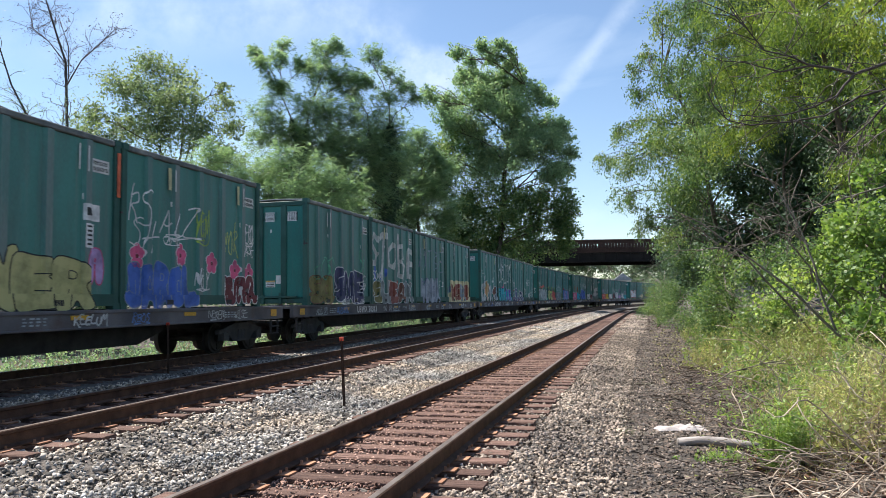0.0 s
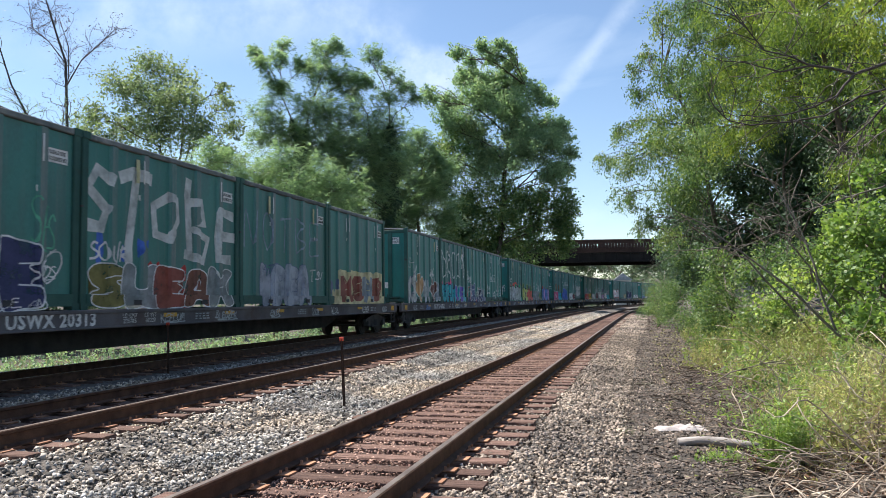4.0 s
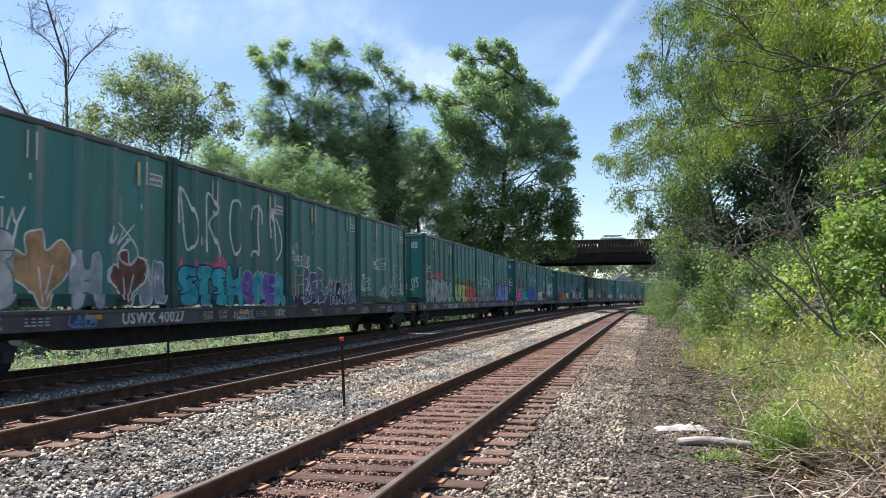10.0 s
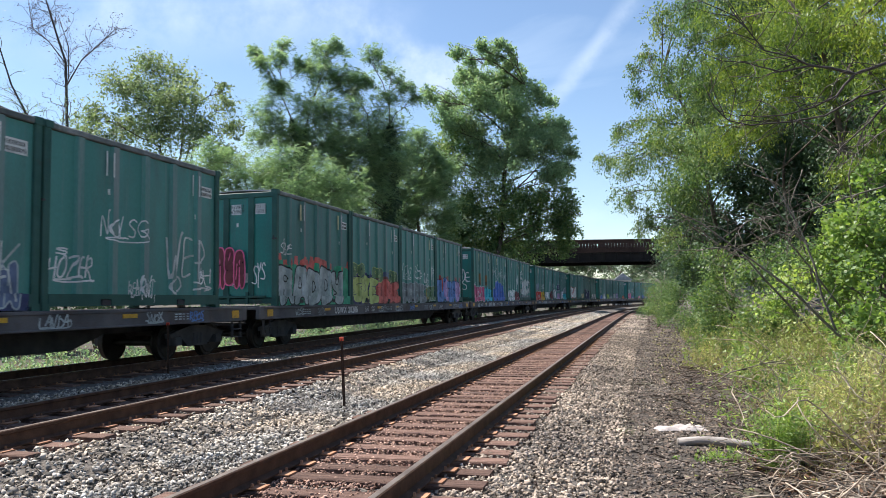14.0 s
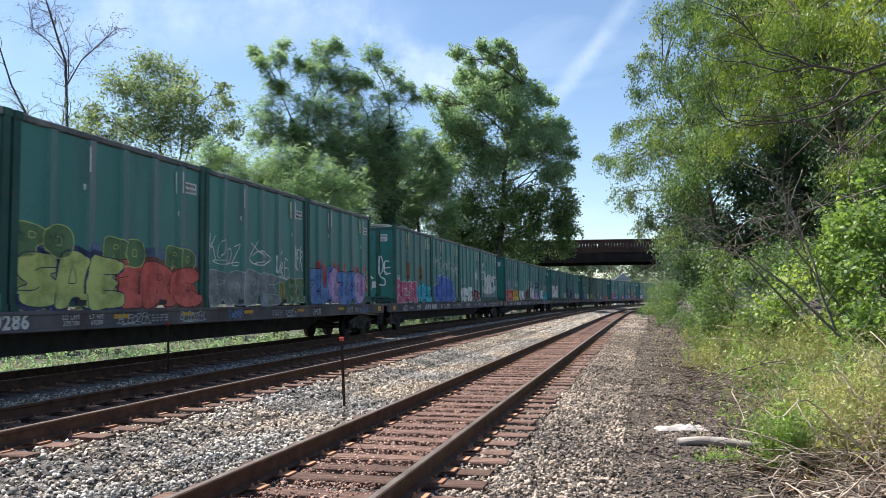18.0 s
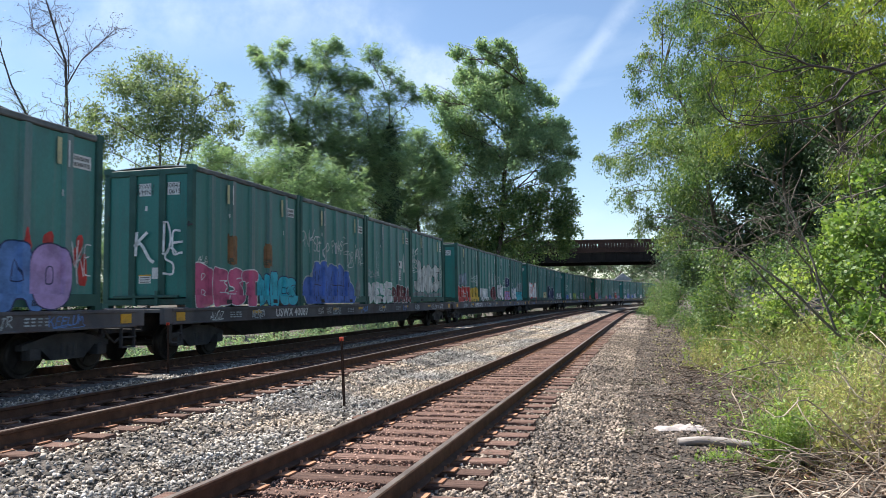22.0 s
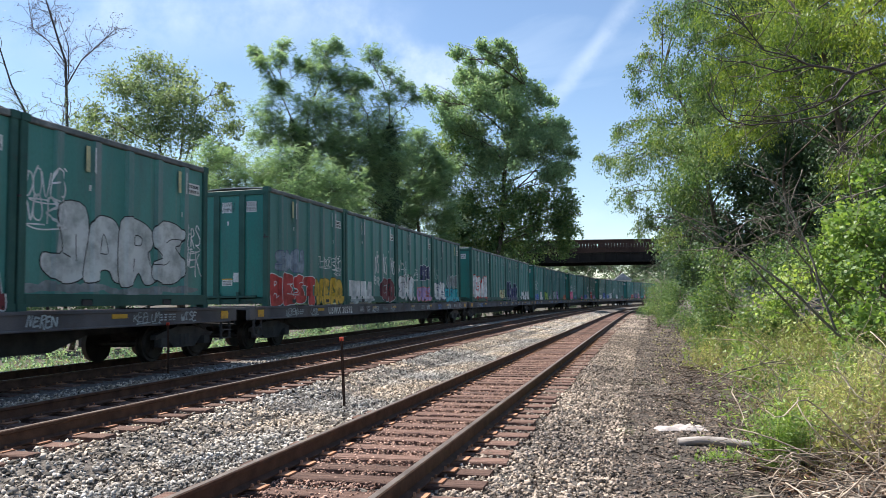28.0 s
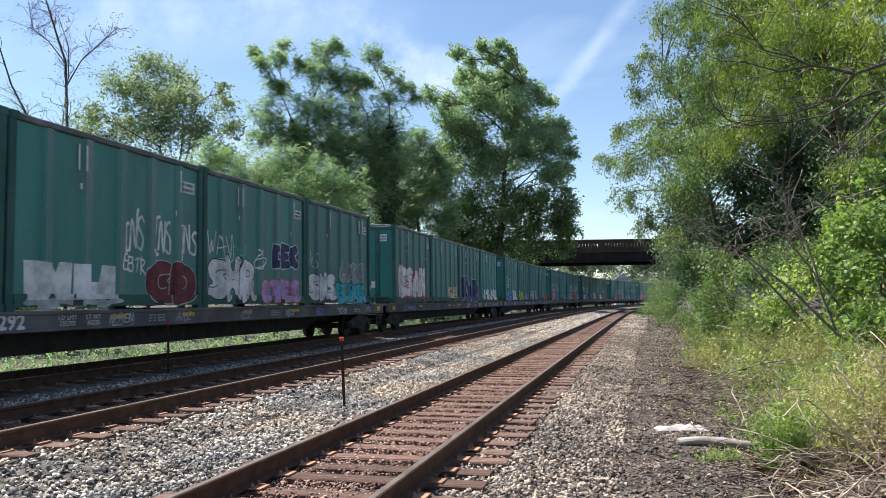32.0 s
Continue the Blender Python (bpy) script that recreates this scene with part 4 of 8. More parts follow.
    M["wheels"] = w.mesh("wheelset", WHEEL)
    cp = Shape().bar(0, 0.95, -0.09, 0.09, top - 0.52, top - 0.30, 0.03).box(0.72, 1.0, -0.16, 0.16, top - 0.56, top - 0.26)
    M["coupler"] = cp.mesh("coupler", UNDER)
    hose = Shape().tube([(0, -0.42, top - 0.4), (0.2, -0.42, top - 0.62), (0.45, -0.38, top - 0.75), (0.62, -0.34, top - 0.68)], [0.025] * 4, 6)
    M["hose"] = hose.mesh("air_hose", UNDER)
    M["yl"] = Shape().bar(-0.24, 0.24, -0.006, 0.006, -0.045, 0.045, 0.002).mesh("reflector", YELLOW)
    M["yb"] = Shape().bar(-0.17, 0.17, -0.006, 0.006, -0.10, 0.10, 0.002).mesh("reflector", YELLOW)
    M["step"] = Shape().box(-0.22, -0.19, -0.03, 0.03, -0.45, 0).box(0.19, 0.22, -0.03, 0.03, -0.45, 0).box(-0.22, 0.22, -0.05, 0.05, -0.45, -0.42).box(-0.22, 0.22, -0.05, 0.05, -0.24, -0.21).mesh("step", UNDER)
    M["stand"] = Shape().bar(-0.16, 0.16, -1.2, 1.2, top - 0.02, top + 0.02, 0.01).mesh("container_seat", CAR_STEEL)
    M["lever"] = Shape().tube([(0, -1.38, top - 0.3), (0.18, -1.38, top - 0.45), (0.18, -0.3, top - 0.42)], [0.018] * 3, 6).mesh("uncoupling_lever", UNDER)
    return M, top


CARM, DECK_TOP = flat_car_meshes()
TRUCK = 11.55


def build_flat_car(number, rng):
    car = tagged(new("flat_car"), "long grimy dark steel flat car carrying four green containers", "railway car", "cars of the train")
    P_ = lambda key, mat, label="": part(CARM[key].name, CARM[key], mat, car, label)
    P_("deck", CAR_STEEL)
    P_("sill_near", CAR_STEEL, "grimy side sill with tags and yellow reflectors")
    P_("sill_far", CAR_STEEL)
    P_("center_sill", UNDER)
    P_("cross", UNDER)
    wheels = []
    for sg in (-1, 1):
        tr = P_("truck", UNDER, "cast side frames with springs")
        tr.matrix_basis = pose(sg * TRUCK, 0, 0)
        for q in (-0.89, 0.89):
            w = P_("wheels", WHEEL, "steel wheels on an axle")
            w.matrix_basis = pose(sg * TRUCK + q, 0, 0.42)
            wheels.append((w, sg * TRUCK + q))
        cp = P_("coupler", UNDER)
        cp.matrix_basis = pose(sg * (DECK_L / 2 - 0.45), 0, 0, 0, 0, 0 if sg > 0 else 180)
        P_("hose", UNDER).matrix_basis = pose(sg * (DECK_L / 2 - 0.1), 0, 0, 0, 0, 0 if sg > 0 else 180)
        P_("step", UNDER).matrix_basis = pose(sg * (DECK_L / 2 - 0.5), -1.36, DECK_TOP - 0.36)
        P_("yb", YELLOW, "amber reflector plate").matrix_basis = pose(sg * (DECK_L / 2 - 0.62), -1.412, DECK_TOP - 0.19)
    P_("lever", UNDER).matrix_basis = pose(DECK_L / 2 - 0.2, 0, 0)
    for q in (-8.9, -3.2, -0.7, 1.9, 5.1, 8.6):
        P_("yl", YELLOW, "yellow reflective strip").matrix_basis = pose(q + rng.uniform(-0.3, 0.3), -1.412, DECK_TOP - 0.14)
    for i in range(4):
        for e in (-2.9, 2.9):
            P_("stand", CAR_STEEL).matrix_basis = pose((i - 1.5) * CON_PITCH + e, 0, 0)
    # stencilled data panels that cannot be read
    for q in (-10.6, -2.3, 3.4, 10.1):
        bars = Shape()
        for j in range(3):
            for i in range(4):
                bars.box(q + i * 0.16, q + i * 0.16 + rng.uniform(0.06, 0.13), -1.409, -1.403, DECK_TOP - 0.27 + j * 0.06, DECK_TOP - 0.24 + j * 0.06)
        part("stencil", bars, SPRAY["silver"], car, "small stencilled data panel")
    if number:
        t = part("lettering", words_mesh(number, 0.37, WHITE, 1.08, 0.012), WHITE, car, "white stencilled reporting mark")
        t.matrix_basis = pose(-6.9, -1.409, DECK_TOP - 0.19)
        for text, q in (("LD LMT\n225700" if number[5] == "2" else "LD LMT\n222800", -4.75), ("LT WT\n60200" if number[5] == "2" else "LT WT\n63200", -4.05)):
            t = part("lettering", words_mesh(text, 0.135, WHITE, 1.05), WHITE, car, "small white stencilled weights")
            t.matrix_basis = pose(q, -1.409, DECK_TOP - 0.19)
    return car, wheels


# each car's reporting mark and the lettering on its first container
CARS = [
    (None, None), ("USWX 20313", ("OSWU\nWMNY", "32039\n11808")), ("USWX 40027", ("OSWU\nWMNY", "30922\n10690")),
    ("USWX 20286", ("OSWU\nWMNY", "30315\n10083")), ("USWX 40087", ("OSWU\nWMNY", "30847\n10615")),
    ("USWX 20292", ("OSWU\nWMNY", "30067\n9835")),
] + [(None, None)] * 8
CAR_PITCH = 27.605
train = []
_rng = random.Random(12)
for number, marks in CARS:
    car, wheels = build_flat_car(number, _rng)
    boxes = [build_container(marks if i == 0 else None, _rng) for i in range(4)]
    train.append((car, wheels, boxes))


# ---------------------------------------------------------------- sprayed paint on the containers
class Paint:
    """Flat pieces (x from the container's front, z over its floor) in several colours, laid on the ribbed side."""

    def __init__(self):
        self.bm = bmesh.new()
        self.cols, self.layer = [], {}

    def slot(self, col):
        if col not in self.cols:
            self.cols.append(col)
        return self.cols.index(col)

    def poly(self, pts, col, lay):
        vs = [self.bm.verts.new((x, -0.003 * lay, z)) for x, z in pts]
        try:
            f = self.bm.faces.new(vs)
            f.material_index = self.slot(col)
        except ValueError:
            pass
        return self

    def ribbon(self, pts, w, col, lay):
        """A sprayed line of width w."""
        n = len(pts)
        side = []
        for i in range(n):
            a, b = pts[max(i - 1, 0)], pts[min(i + 1, n - 1)]
            dx, dz = b[0] - a[0], b[1] - a[1]
            q = math.hypot(dx, dz) or 1.0
            side.append((-dz / q * w / 2, dx / q * w / 2))
        for i in range(n - 1):
            (x, z), (u, v), s, t = pts[i], pts[i + 1], side[i], side[i + 1]
            self.poly([(x + s[0], z + s[1]), (x - s[0], z - s[1]), (u - t[0], v - t[1]), (u + t[0], v + t[1])], col, lay)
        return self

    def blob(self, cx, cz, rx, rz, col, lay, n=18, wob=0.06, rng=random, power=2.4):
        ph = rng.uniform(0, 6)
        pts = []
        for k in range(n):
            t = 2 * pi * k / n
            c, s = cos(t), sin(t)
            e = (abs(c) ** power + abs(s) ** power) ** (-1 / power) * (1 + wob * sin(3 * t + ph))
            pts.append((cx + rx * c * e, cz + rz * s * e))
        self.poly(pts, col, lay)
        return pts

    def ring(self, pts, w, col, lay):
        return self.ribbon(pts + [pts[0], pts[1]], w, col, lay)

    def letters(self, word, x0, x1, z0, z1, fat, grow, col, lay, slant=0.0, res=3):
        """Fat letters from the built-in font, fitted into a box; grow widens them for an outline."""
        cu = bpy.data.curves.new("lettering", "FONT")
        cu.body, cu.size, cu.resolution_u, cu.offset, cu.shear, cu.space_character = word, 1.0, res, fat, slant, 1.0 + fat * 1.6
        ob = new("lettering", cu)
        me = bpy.data.meshes.new_from_object(ob.evaluated_get(bpy.context.evaluated_depsgraph_get()))
        bpy.data.objects.remove(ob)
        bpy.data.curves.remove(cu)
        if not me.vertices:
            return self
        co = np.array([v.co[:2] for v in me.vertices])
        lo, hi = co.min(0), co.max(0)
        sx, sz = (x1 - x0) / (hi[0] - lo[0]), (z1 - z0) / (hi[1] - lo[1])
        vs = [self.bm.verts.new((x0 + (x - lo[0]) * sx, -0.003 * lay, z0 + (y - lo[1]) * sz)) for x, y in co]
        k = self.slot(col)
        for p in me.polygons:
            try:
                self.bm.faces.new([vs[i] for i in p.vertices]).material_index = k
            except ValueError:
                pass
        bpy.data.meshes.remove(me)
        return self

    def lay_on(self, parent, label, flat=None):
        """Cuts the pieces at the ribs and sets them on the side; flat: a pose on a plain face instead."""
        bm = self.bm
        if flat is None:
            cuts = [((0, 0, SILL_H + 0.001), (0, 0, 1))]
            for c in RIBS:
                cuts += [((c + d, 0, 0), (1, 0, 0)) for d in (-RIB_HALF - RIB_FLANK, -RIB_HALF, RIB_HALF, RIB_HALF + RIB_FLANK)]
            bmesh.ops.triangulate(bm, faces=[f for f in bm.faces if len(f.verts) > 4])
            for co, no in cuts:
                bmesh.ops.bisect_plane(bm, geom=bm.verts[:] + bm.edges[:] + bm.faces[:], dist=1e-5, plane_co=co, plane_no=no)
            bmesh.ops.split_edges(bm, edges=[e for e in bm.edges if all(abs(v.co.z - SILL_H - 0.001) < 1e-4 for v in e.verts)])
            base = CON_W / 2 - SILL_OUT
            done = set()
            for f in bm.faces:
                low = f.calc_center_median().z < SILL_H
                for v in f.verts:
                    if v not in done:
                        done.add(v)
                        v.co.y += -(base + side_out(v.co.x, 0.1 if low else max(v.co.z, SILL_H + 0.01)) + 0.004)
                        v.co.x -= CON_L / 2
        for f in bm.faces:
            if f.normal.y > 0:
                f.normal_flip()
        me = bpy.data.meshes.new("graffiti")
        bm.to_mesh(me)
        bm.free()
        for c in self.cols:
            me.materials.append(SPRAY[c])
        ob = part("graffiti", me, None, parent, label)
        if flat is not None:
            ob.matrix_basis = flat
        return ob


FORMS = (
    ((0.25, 0.25, 0.42, 0.75), (-0.25, -0.60, 0.60, 0.40)),
    ((-0.50, -0.10, 0.42, 0.90), (0.52, -0.15, 0.42, 0.85), (0.0, 0.55, 0.75, 0.44)),
    ((0.0, 0.55, 0.80, 0.44), (-0.35, 0.15, 0.52, 0.42), (0.35, -0.20, 0.52, 0.42), (0.0, -0.58, 0.80, 0.42)),
    ((-0.45, 0.0, 0.44, 1.0), (0.25, 0.45, 0.62, 0.50), (0.30, -0.48, 0.70, 0.52)),
    ((-0.45, 0.0, 0.44, 1.0), (0.25, 0.62, 0.68, 0.34), (0.20, 0.0, 0.58, 0.30), (0.30, -0.65, 0.72, 0.35)),
    ((0.0, 0.15, 0.72, 0.85), (-0.55, -0.60, 0.40, 0.42), (0.55, -0.60, 0.40, 0.42)),
)


def throwup(parent, n, x0, x1, z0, z1, fill, line, seed, inner=None, flat=None):
    """A row of swollen overlapping forms with outlines, as in a quick throw-up; it spells nothing."""
    rng = random.Random(seed)
    p = Paint()
    w = (x1 - x0) / n
    lay = 1
    for i in range(n):
        form = rng.choice(FORMS)
        cx, cz = x0 + (i + 0.5) * w + rng.uniform(-0.05, 0.05) * w, (z0 + z1) / 2 + rng.uniform(-0.04, 0.04) * (z1 - z0)
        rx, rz = w * rng.uniform(0.48, 0.56), (z1 - z0) / 2 * rng.uniform(0.9, 1.0)
        col = fill if not (inner and i % 2) else inner
        o = max(0.02, 0.035 * (z1 - z0))
        for k, (u, v, a, b) in enumerate(form):
            p.blob(cx + u * rx, cz + v * rz, a * rx + o, b * rz + o, line, lay + 0.04 * k, 18, 0.0, rng, 2.6)
        for k, (u, v, a, b) in enumerate(form):
            p.blob(cx + u * rx, cz + v * rz, a * rx, b * rz, col, lay + 0.5 + 0.04 * k, 18, 0.0, rng, 2.6)
        u, v, a, b = form[0]
        t = max(0.018, 0.024 * (z1 - z0))
        p.ribbon([(cx + u * rx - 0.3 * a * rx, cz + v * rz - 0.5 * b * rz), (cx + u * rx, cz + v * rz - 0.1 * b * rz), (cx + u * rx + 0.2 * a * rx, cz + v * rz + 0.45 * b * rz)], t, line, lay + 1.2)
        if rng.random() < 0.7:
            p.blob(cx + rng.uniform(-0.2, 0.2) * rx, cz + rng.uniform(0.1, 0.4) * rz, 0.12 * rx, 0.14 * rz, line, lay + 1.3, 10, 0.05, rng, 2)
        lay += 1
    return p.lay_on(parent, "%s swollen sprayed forms outlined in %s" % (fill, line), flat)


def cloud(parent, x0, x1, z0, z1, fill, line, inner, seed):
    """One large cloud-shaped fill with a pale rim and faint letter strokes inside."""
    rng = random.Random(seed)
    p = Paint()
    w, h = x1 - x0, z1 - z0
    lumps = [(0.12, 0.30, 0.12, 0.30), (0.24, 0.52, 0.10, 0.46), (0.38, 0.56, 0.09, 0.44), (0.54, 0.52, 0.12, 0.42), (0.70, 0.54, 0.11, 0.40), (0.82, 0.44, 0.09, 0.36), (0.91, 0.26, 0.09, 0.26)]
    for k, (u, v, a, b) in enumerate(lumps):
        p.blob(x0 + u * w, z0 + v * h, a * w + 0.05, b * h + 0.05, line, 1 + 0.05 * k, 22, 0.05, rng, 2.3)
    p.poly([(x0 + 0.03 * w, z0), (x1 - 0.03 * w, z0), (x1 - 0.05 * w, z0 + 0.4 * h), (x0 + 0.06 * w, z0 + 0.45 * h)], fill, 2)
    rng = random.Random(seed)
    for k, (u, v, a, b) in enumerate(lumps):
        p.blob(x0 + u * w, z0 + v * h, a * w, b * h, fill, 2.2 + 0.05 * k, 22, 0.05, rng, 2.3)
    for u in (0.2, 0.28, 0.40, 0.52, 0.60, 0.74, 0.84):
        p.ribbon([(x0 + u * w, z0 + 0.06 * h), (x0 + (u + rng.uniform(-0.02, 0.02)) * w, z0 + 0.45 * h), (x0 + (u + 0.02) * w, z0 + rng.uniform(0.65, 0.85) * h)], 0.035, inner, 4)
    for u in (0.2, 0.52, 0.66):
        p.ribbon([(x0 + u * w, z0 + 0.45 * h), (x0 + (u + 0.12) * w, z0 + 0.42 * h)], 0.035, inner, 4)
    return p.lay_on(parent, "large %s sprayed cloud rimmed in %s" % (fill, line))


def flower(parent, x, z, r, seed, fill="pink", line="white"):
    rng = random.Random(seed)
    p = Paint()
    for k in range(5):
        t = 2 * pi * k / 5 + rng.uniform(-0.2, 0.2) + 1.57
        p.blob(x + 0.55 * r * cos(t), z + 0.62 * r * sin(t), 0.5 * r, 0.52 * r, line, 1, 14, 0.03, rng, 2)
        p.blob(x + 0.55 * r * cos(t), z + 0.62 * r * sin(t), 0.42 * r, 0.44 * r, fill, 2, 14, 0.03, rng, 2)
    p.blob(x, z, 0.2 * r, 0.2 * r, "maroon", 3, 10, 0.02, rng, 2)
    return p.lay_on(parent, "pink sprayed flower outlined in white")


def patch(parent, x0, x1, z0, z1, col, seed, ragged=0.25, label=""):
    """A cloud of overspray with a ragged edge."""
    rng = random.Random(seed)
    p = Paint()
    n = max(4, int((x1 - x0) / 0.35))
    for i in range(n):
        cx = x0 + (i + 0.5) * (x1 - x0) / n
        p.blob(cx, (z0 + z1) / 2 + rng.uniform(-ragged, ragged) * (z1 - z0), (x1 - x0) / n * rng.uniform(0.55, 0.9), (z1 - z0) / 2 * rng.uniform(0.6, 1.1), col, 0.5 + 0.1 * (i % 4), 14, 0.14, rng, 2)
    return p.lay_on(parent, label or "%s overspray" % col)


def outline_word(parent, word, x0, x1, z0, z1, col, w, slant=0.0):
    """Tall letters drawn in a thin double line."""
    p = Paint()
    n = len(word)
    dw = (x1 - x0) / n
    shapes = {"D": [(0.02, 0.42), (0.0, 0.75), (0.03, 1.0), (0.22, 0.86), (0.45, 0.5), (0.46, 0.2), (0.26, 0.0), (0.16, 0.2), (0.08, 0.7), (0.03, 1.0)], "R": [(0.05, 0.0), (0.03, 0.5), (0.04, 1.0), (0.24, 0.92), (0.30, 0.72), (0.10, 0.50), (0.24, 0.28), (0.40, -0.06)],
              "O": [(0.18, 0.0), (0.02, 0.4), (0.06, 0.9), (0.22, 1.0), (0.35, 0.8), (0.35, 0.25), (0.18, 0.0)], "I": [(0.0, 0.0), (0.10, 0.12), (0.22, 0.06), (0.18, 0.5), (0.20, 0.98), (0.05, 0.9), (0.02, 0.7), (0.05, 0.92), (0.22, 1.0), (0.40, 0.9), (0.42, 0.66)],
              "N": [(0.0, 0.0), (0.05, 1.0), (0.35, 0.1), (0.42, 1.0)], "B": [(0.05, 0.0), (0.02, 1.0), (0.35, 0.85), (0.1, 0.52), (0.42, 0.3), (0.05, 0.0)], "T": [(0.2, 0.0), (0.24, 0.55), (0.22, 0.95), (0.0, 0.9), (0.48, 1.0)], "E": [(0.45, 0.05), (0.02, 0.0), (0.05, 0.5), (0.36, 0.52), (0.05, 0.5), (0.04, 1.0), (0.45, 0.96)], "S": [(0.4, 0.9), (0.1, 0.95), (0.05, 0.6), (0.4, 0.4), (0.35, 0.05), (0.0, 0.1)]}
    for i, ch in enumerate(word):
        base = shapes.get(ch, shapes["O"])
        pts = smooth_line(base, False, 4)
        p.ribbon([(x0 + i * dw + u * dw * 1.35, z0 + v * (z1 - z0)) for u, v in pts], w, col, 2)
    return p.lay_on(parent, "tall thin %s sprayed letters" % col)


def drips(parent, xs, z0, z1, col, seed):
    rng = random.Random(seed)
    p = Paint()
    for x in xs:
        a = rng.uniform(z0, (z0 + z1) / 2)
        p.ribbon([(x, z1), (x + rng.uniform(-0.02, 0.02), (a + z1) / 2), (x, a)], rng.uniform(0.012, 0.03), col, 2)
    return p.lay_on(parent, "thin pale runs of paint")


def logo_label(parent, x, z):
    """A square emblem label with small print under it."""
    p = Paint()
    p.poly([(x, z), (x + 0.5, z), (x + 0.5, z + 0.34), (x, z + 0.34)], "white", 2)
    p.poly([(x + 0.05, z + 0.1), (x + 0.2, z + 0.1), (x + 0.16, z + 0.26), (x + 0.05, z + 0.26)], "black", 3)
    p.poly([(x + 0.03, z - 0.55), (x + 0.33, z - 0.55), (x + 0.33, z - 0.06), (x + 0.03, z - 0.06)], "white", 2)
    for k in range(5):
        p.poly([(x + 0.07, z - 0.5 + k * 0.09), (x + 0.29, z - 0.5 + k * 0.09), (x + 0.29, z - 0.46 + k * 0.09), (x + 0.07, z - 0.46 + k * 0.09)], "black", 3)
    return p.lay_on(parent, "white emblem label with unreadable print")


# swollen hand-drawn letters in a unit box: the rim, then the lines inside
GLYPH = {}
GLYPH["S"] = (((0.10, 0.55), (0.02, 0.80), (0.25, 1.0), (0.70, 1.0), (0.98, 0.88), (0.90, 0.66), (0.74, 0.60), (0.96, 0.42), (0.98, 0.15), (0.70, 0), (0.25, 0), (0.02, 0.12), (0.08, 0.34), (0.28, 0.42)), (((0.95, 0.74), (0.62, 0.73), (0.45, 0.66)), ((0.04, 0.30), (0.40, 0.30), (0.56, 0.37))))
GLYPH["A"] = (((0, 0), (0.10, 0.55), (0.22, 0.95), (0.55, 1.02), (0.84, 0.90), (0.95, 0.50), (1.0, 0), (0.74, -0.02), (0.62, 0.14), (0.42, 0.14), (0.30, -0.02)), (((0.40, 0.42), (0.48, 0.74), (0.60, 0.44), (0.40, 0.42)),))
GLYPH["N"] = (((0, 0), (0.02, 0.92), (0.28, 1.02), (0.55, 0.84), (0.66, 1.0), (0.96, 0.98), (1.0, 0.05), (0.76, -0.02), (0.60, 0.14), (0.40, 0), (0.20, -0.02)), (((0.37, 0.02), (0.38, 0.50)), ((0.63, 0.95), (0.62, 0.48))))
GLYPH["D"] = (((0, 0), (0.03, 0.95), (0.40, 1.02), (0.85, 0.85), (1.0, 0.50), (0.88, 0.12), (0.50, -0.02)), (((0.42, 0.34), (0.42, 0.66), (0.58, 0.62), (0.60, 0.42), (0.42, 0.34)),))
GLYPH["Y"] = (((0, 0.95), (0.30, 1.0), (0.45, 0.72), (0.62, 1.0), (0.98, 0.98), (0.95, 0.50), (0.85, 0.05), (0.50, -0.05), (0.15, 0.05), (0.20, 0.26), (0.45, 0.32), (0.15, 0.45), (0.02, 0.65)), (((0.34, 0.97), (0.36, 0.64), (0.55, 0.62), (0.62, 0.95)),))
GLYPH["E"] = (((0, 0), (0.02, 0.98), (0.50, 1.02), (0.95, 0.95), (0.93, 0.70), (0.74, 0.62), (0.92, 0.50), (0.78, 0.36), (1.0, 0.28), (0.98, 0.02), (0.50, -0.03)), (((0.92, 0.68), (0.48, 0.66)), ((0.95, 0.33), (0.48, 0.34))))
GLYPH["R"] = (((0, 0), (0.02, 0.98), (0.55, 1.03), (0.92, 0.85), (0.90, 0.60), (0.78, 0.46), (1.0, 0.05), (0.70, -0.03), (0.52, 0.16), (0.35, -0.02)), (((0.40, 0.62), (0.42, 0.78), (0.60, 0.74), (0.56, 0.62), (0.40, 0.62)), ((0.35, 0), (0.40, 0.40))))
GLYPH["C"] = (((0.95, 0.95), (0.50, 1.03), (0.10, 0.85), (0, 0.45), (0.12, 0.10), (0.50, -0.03), (0.95, 0.05), (1.0, 0.30), (0.78, 0.42), (0.76, 0.58), (1.0, 0.72)), (((0.77, 0.44), (0.50, 0.40), (0.44, 0.50), (0.50, 0.62), (0.76, 0.58)),))
GLYPH["O"] = (((0, 0.50), (0.12, 0.90), (0.50, 1.03), (0.88, 0.90), (1.0, 0.50), (0.88, 0.10), (0.50, -0.03), (0.12, 0.10)), (((0.42, 0.38), (0.42, 0.62), (0.56, 0.64), (0.58, 0.40), (0.42, 0.38)),))
GLYPH["2"] = (((0.05, 0.90), (0.40, 1.03), (0.85, 0.95), (0.98, 0.70), (0.78, 0.42), (1.0, 0.35), (1.0, 0.02), (0.50, -0.03), (0.02, 0.02), (0, 0.30), (0.32, 0.54), (0.05, 0.62)), (((0.08, 0.62), (0.50, 0.70), (0.60, 0.60), (0.38, 0.42)), ((0.45, 0.32), (0.98, 0.34))))
GLYPH["T"] = (((0, 0.96), (0.50, 1.03), (1.0, 0.98), (1.0, 0.72), (0.76, 0.62), (0.80, 0.02), (0.50, -0.04), (0.20, 0.02), (0.24, 0.62), (0, 0.70)), (((0.24, 0.62), (0.40, 0.66)),))
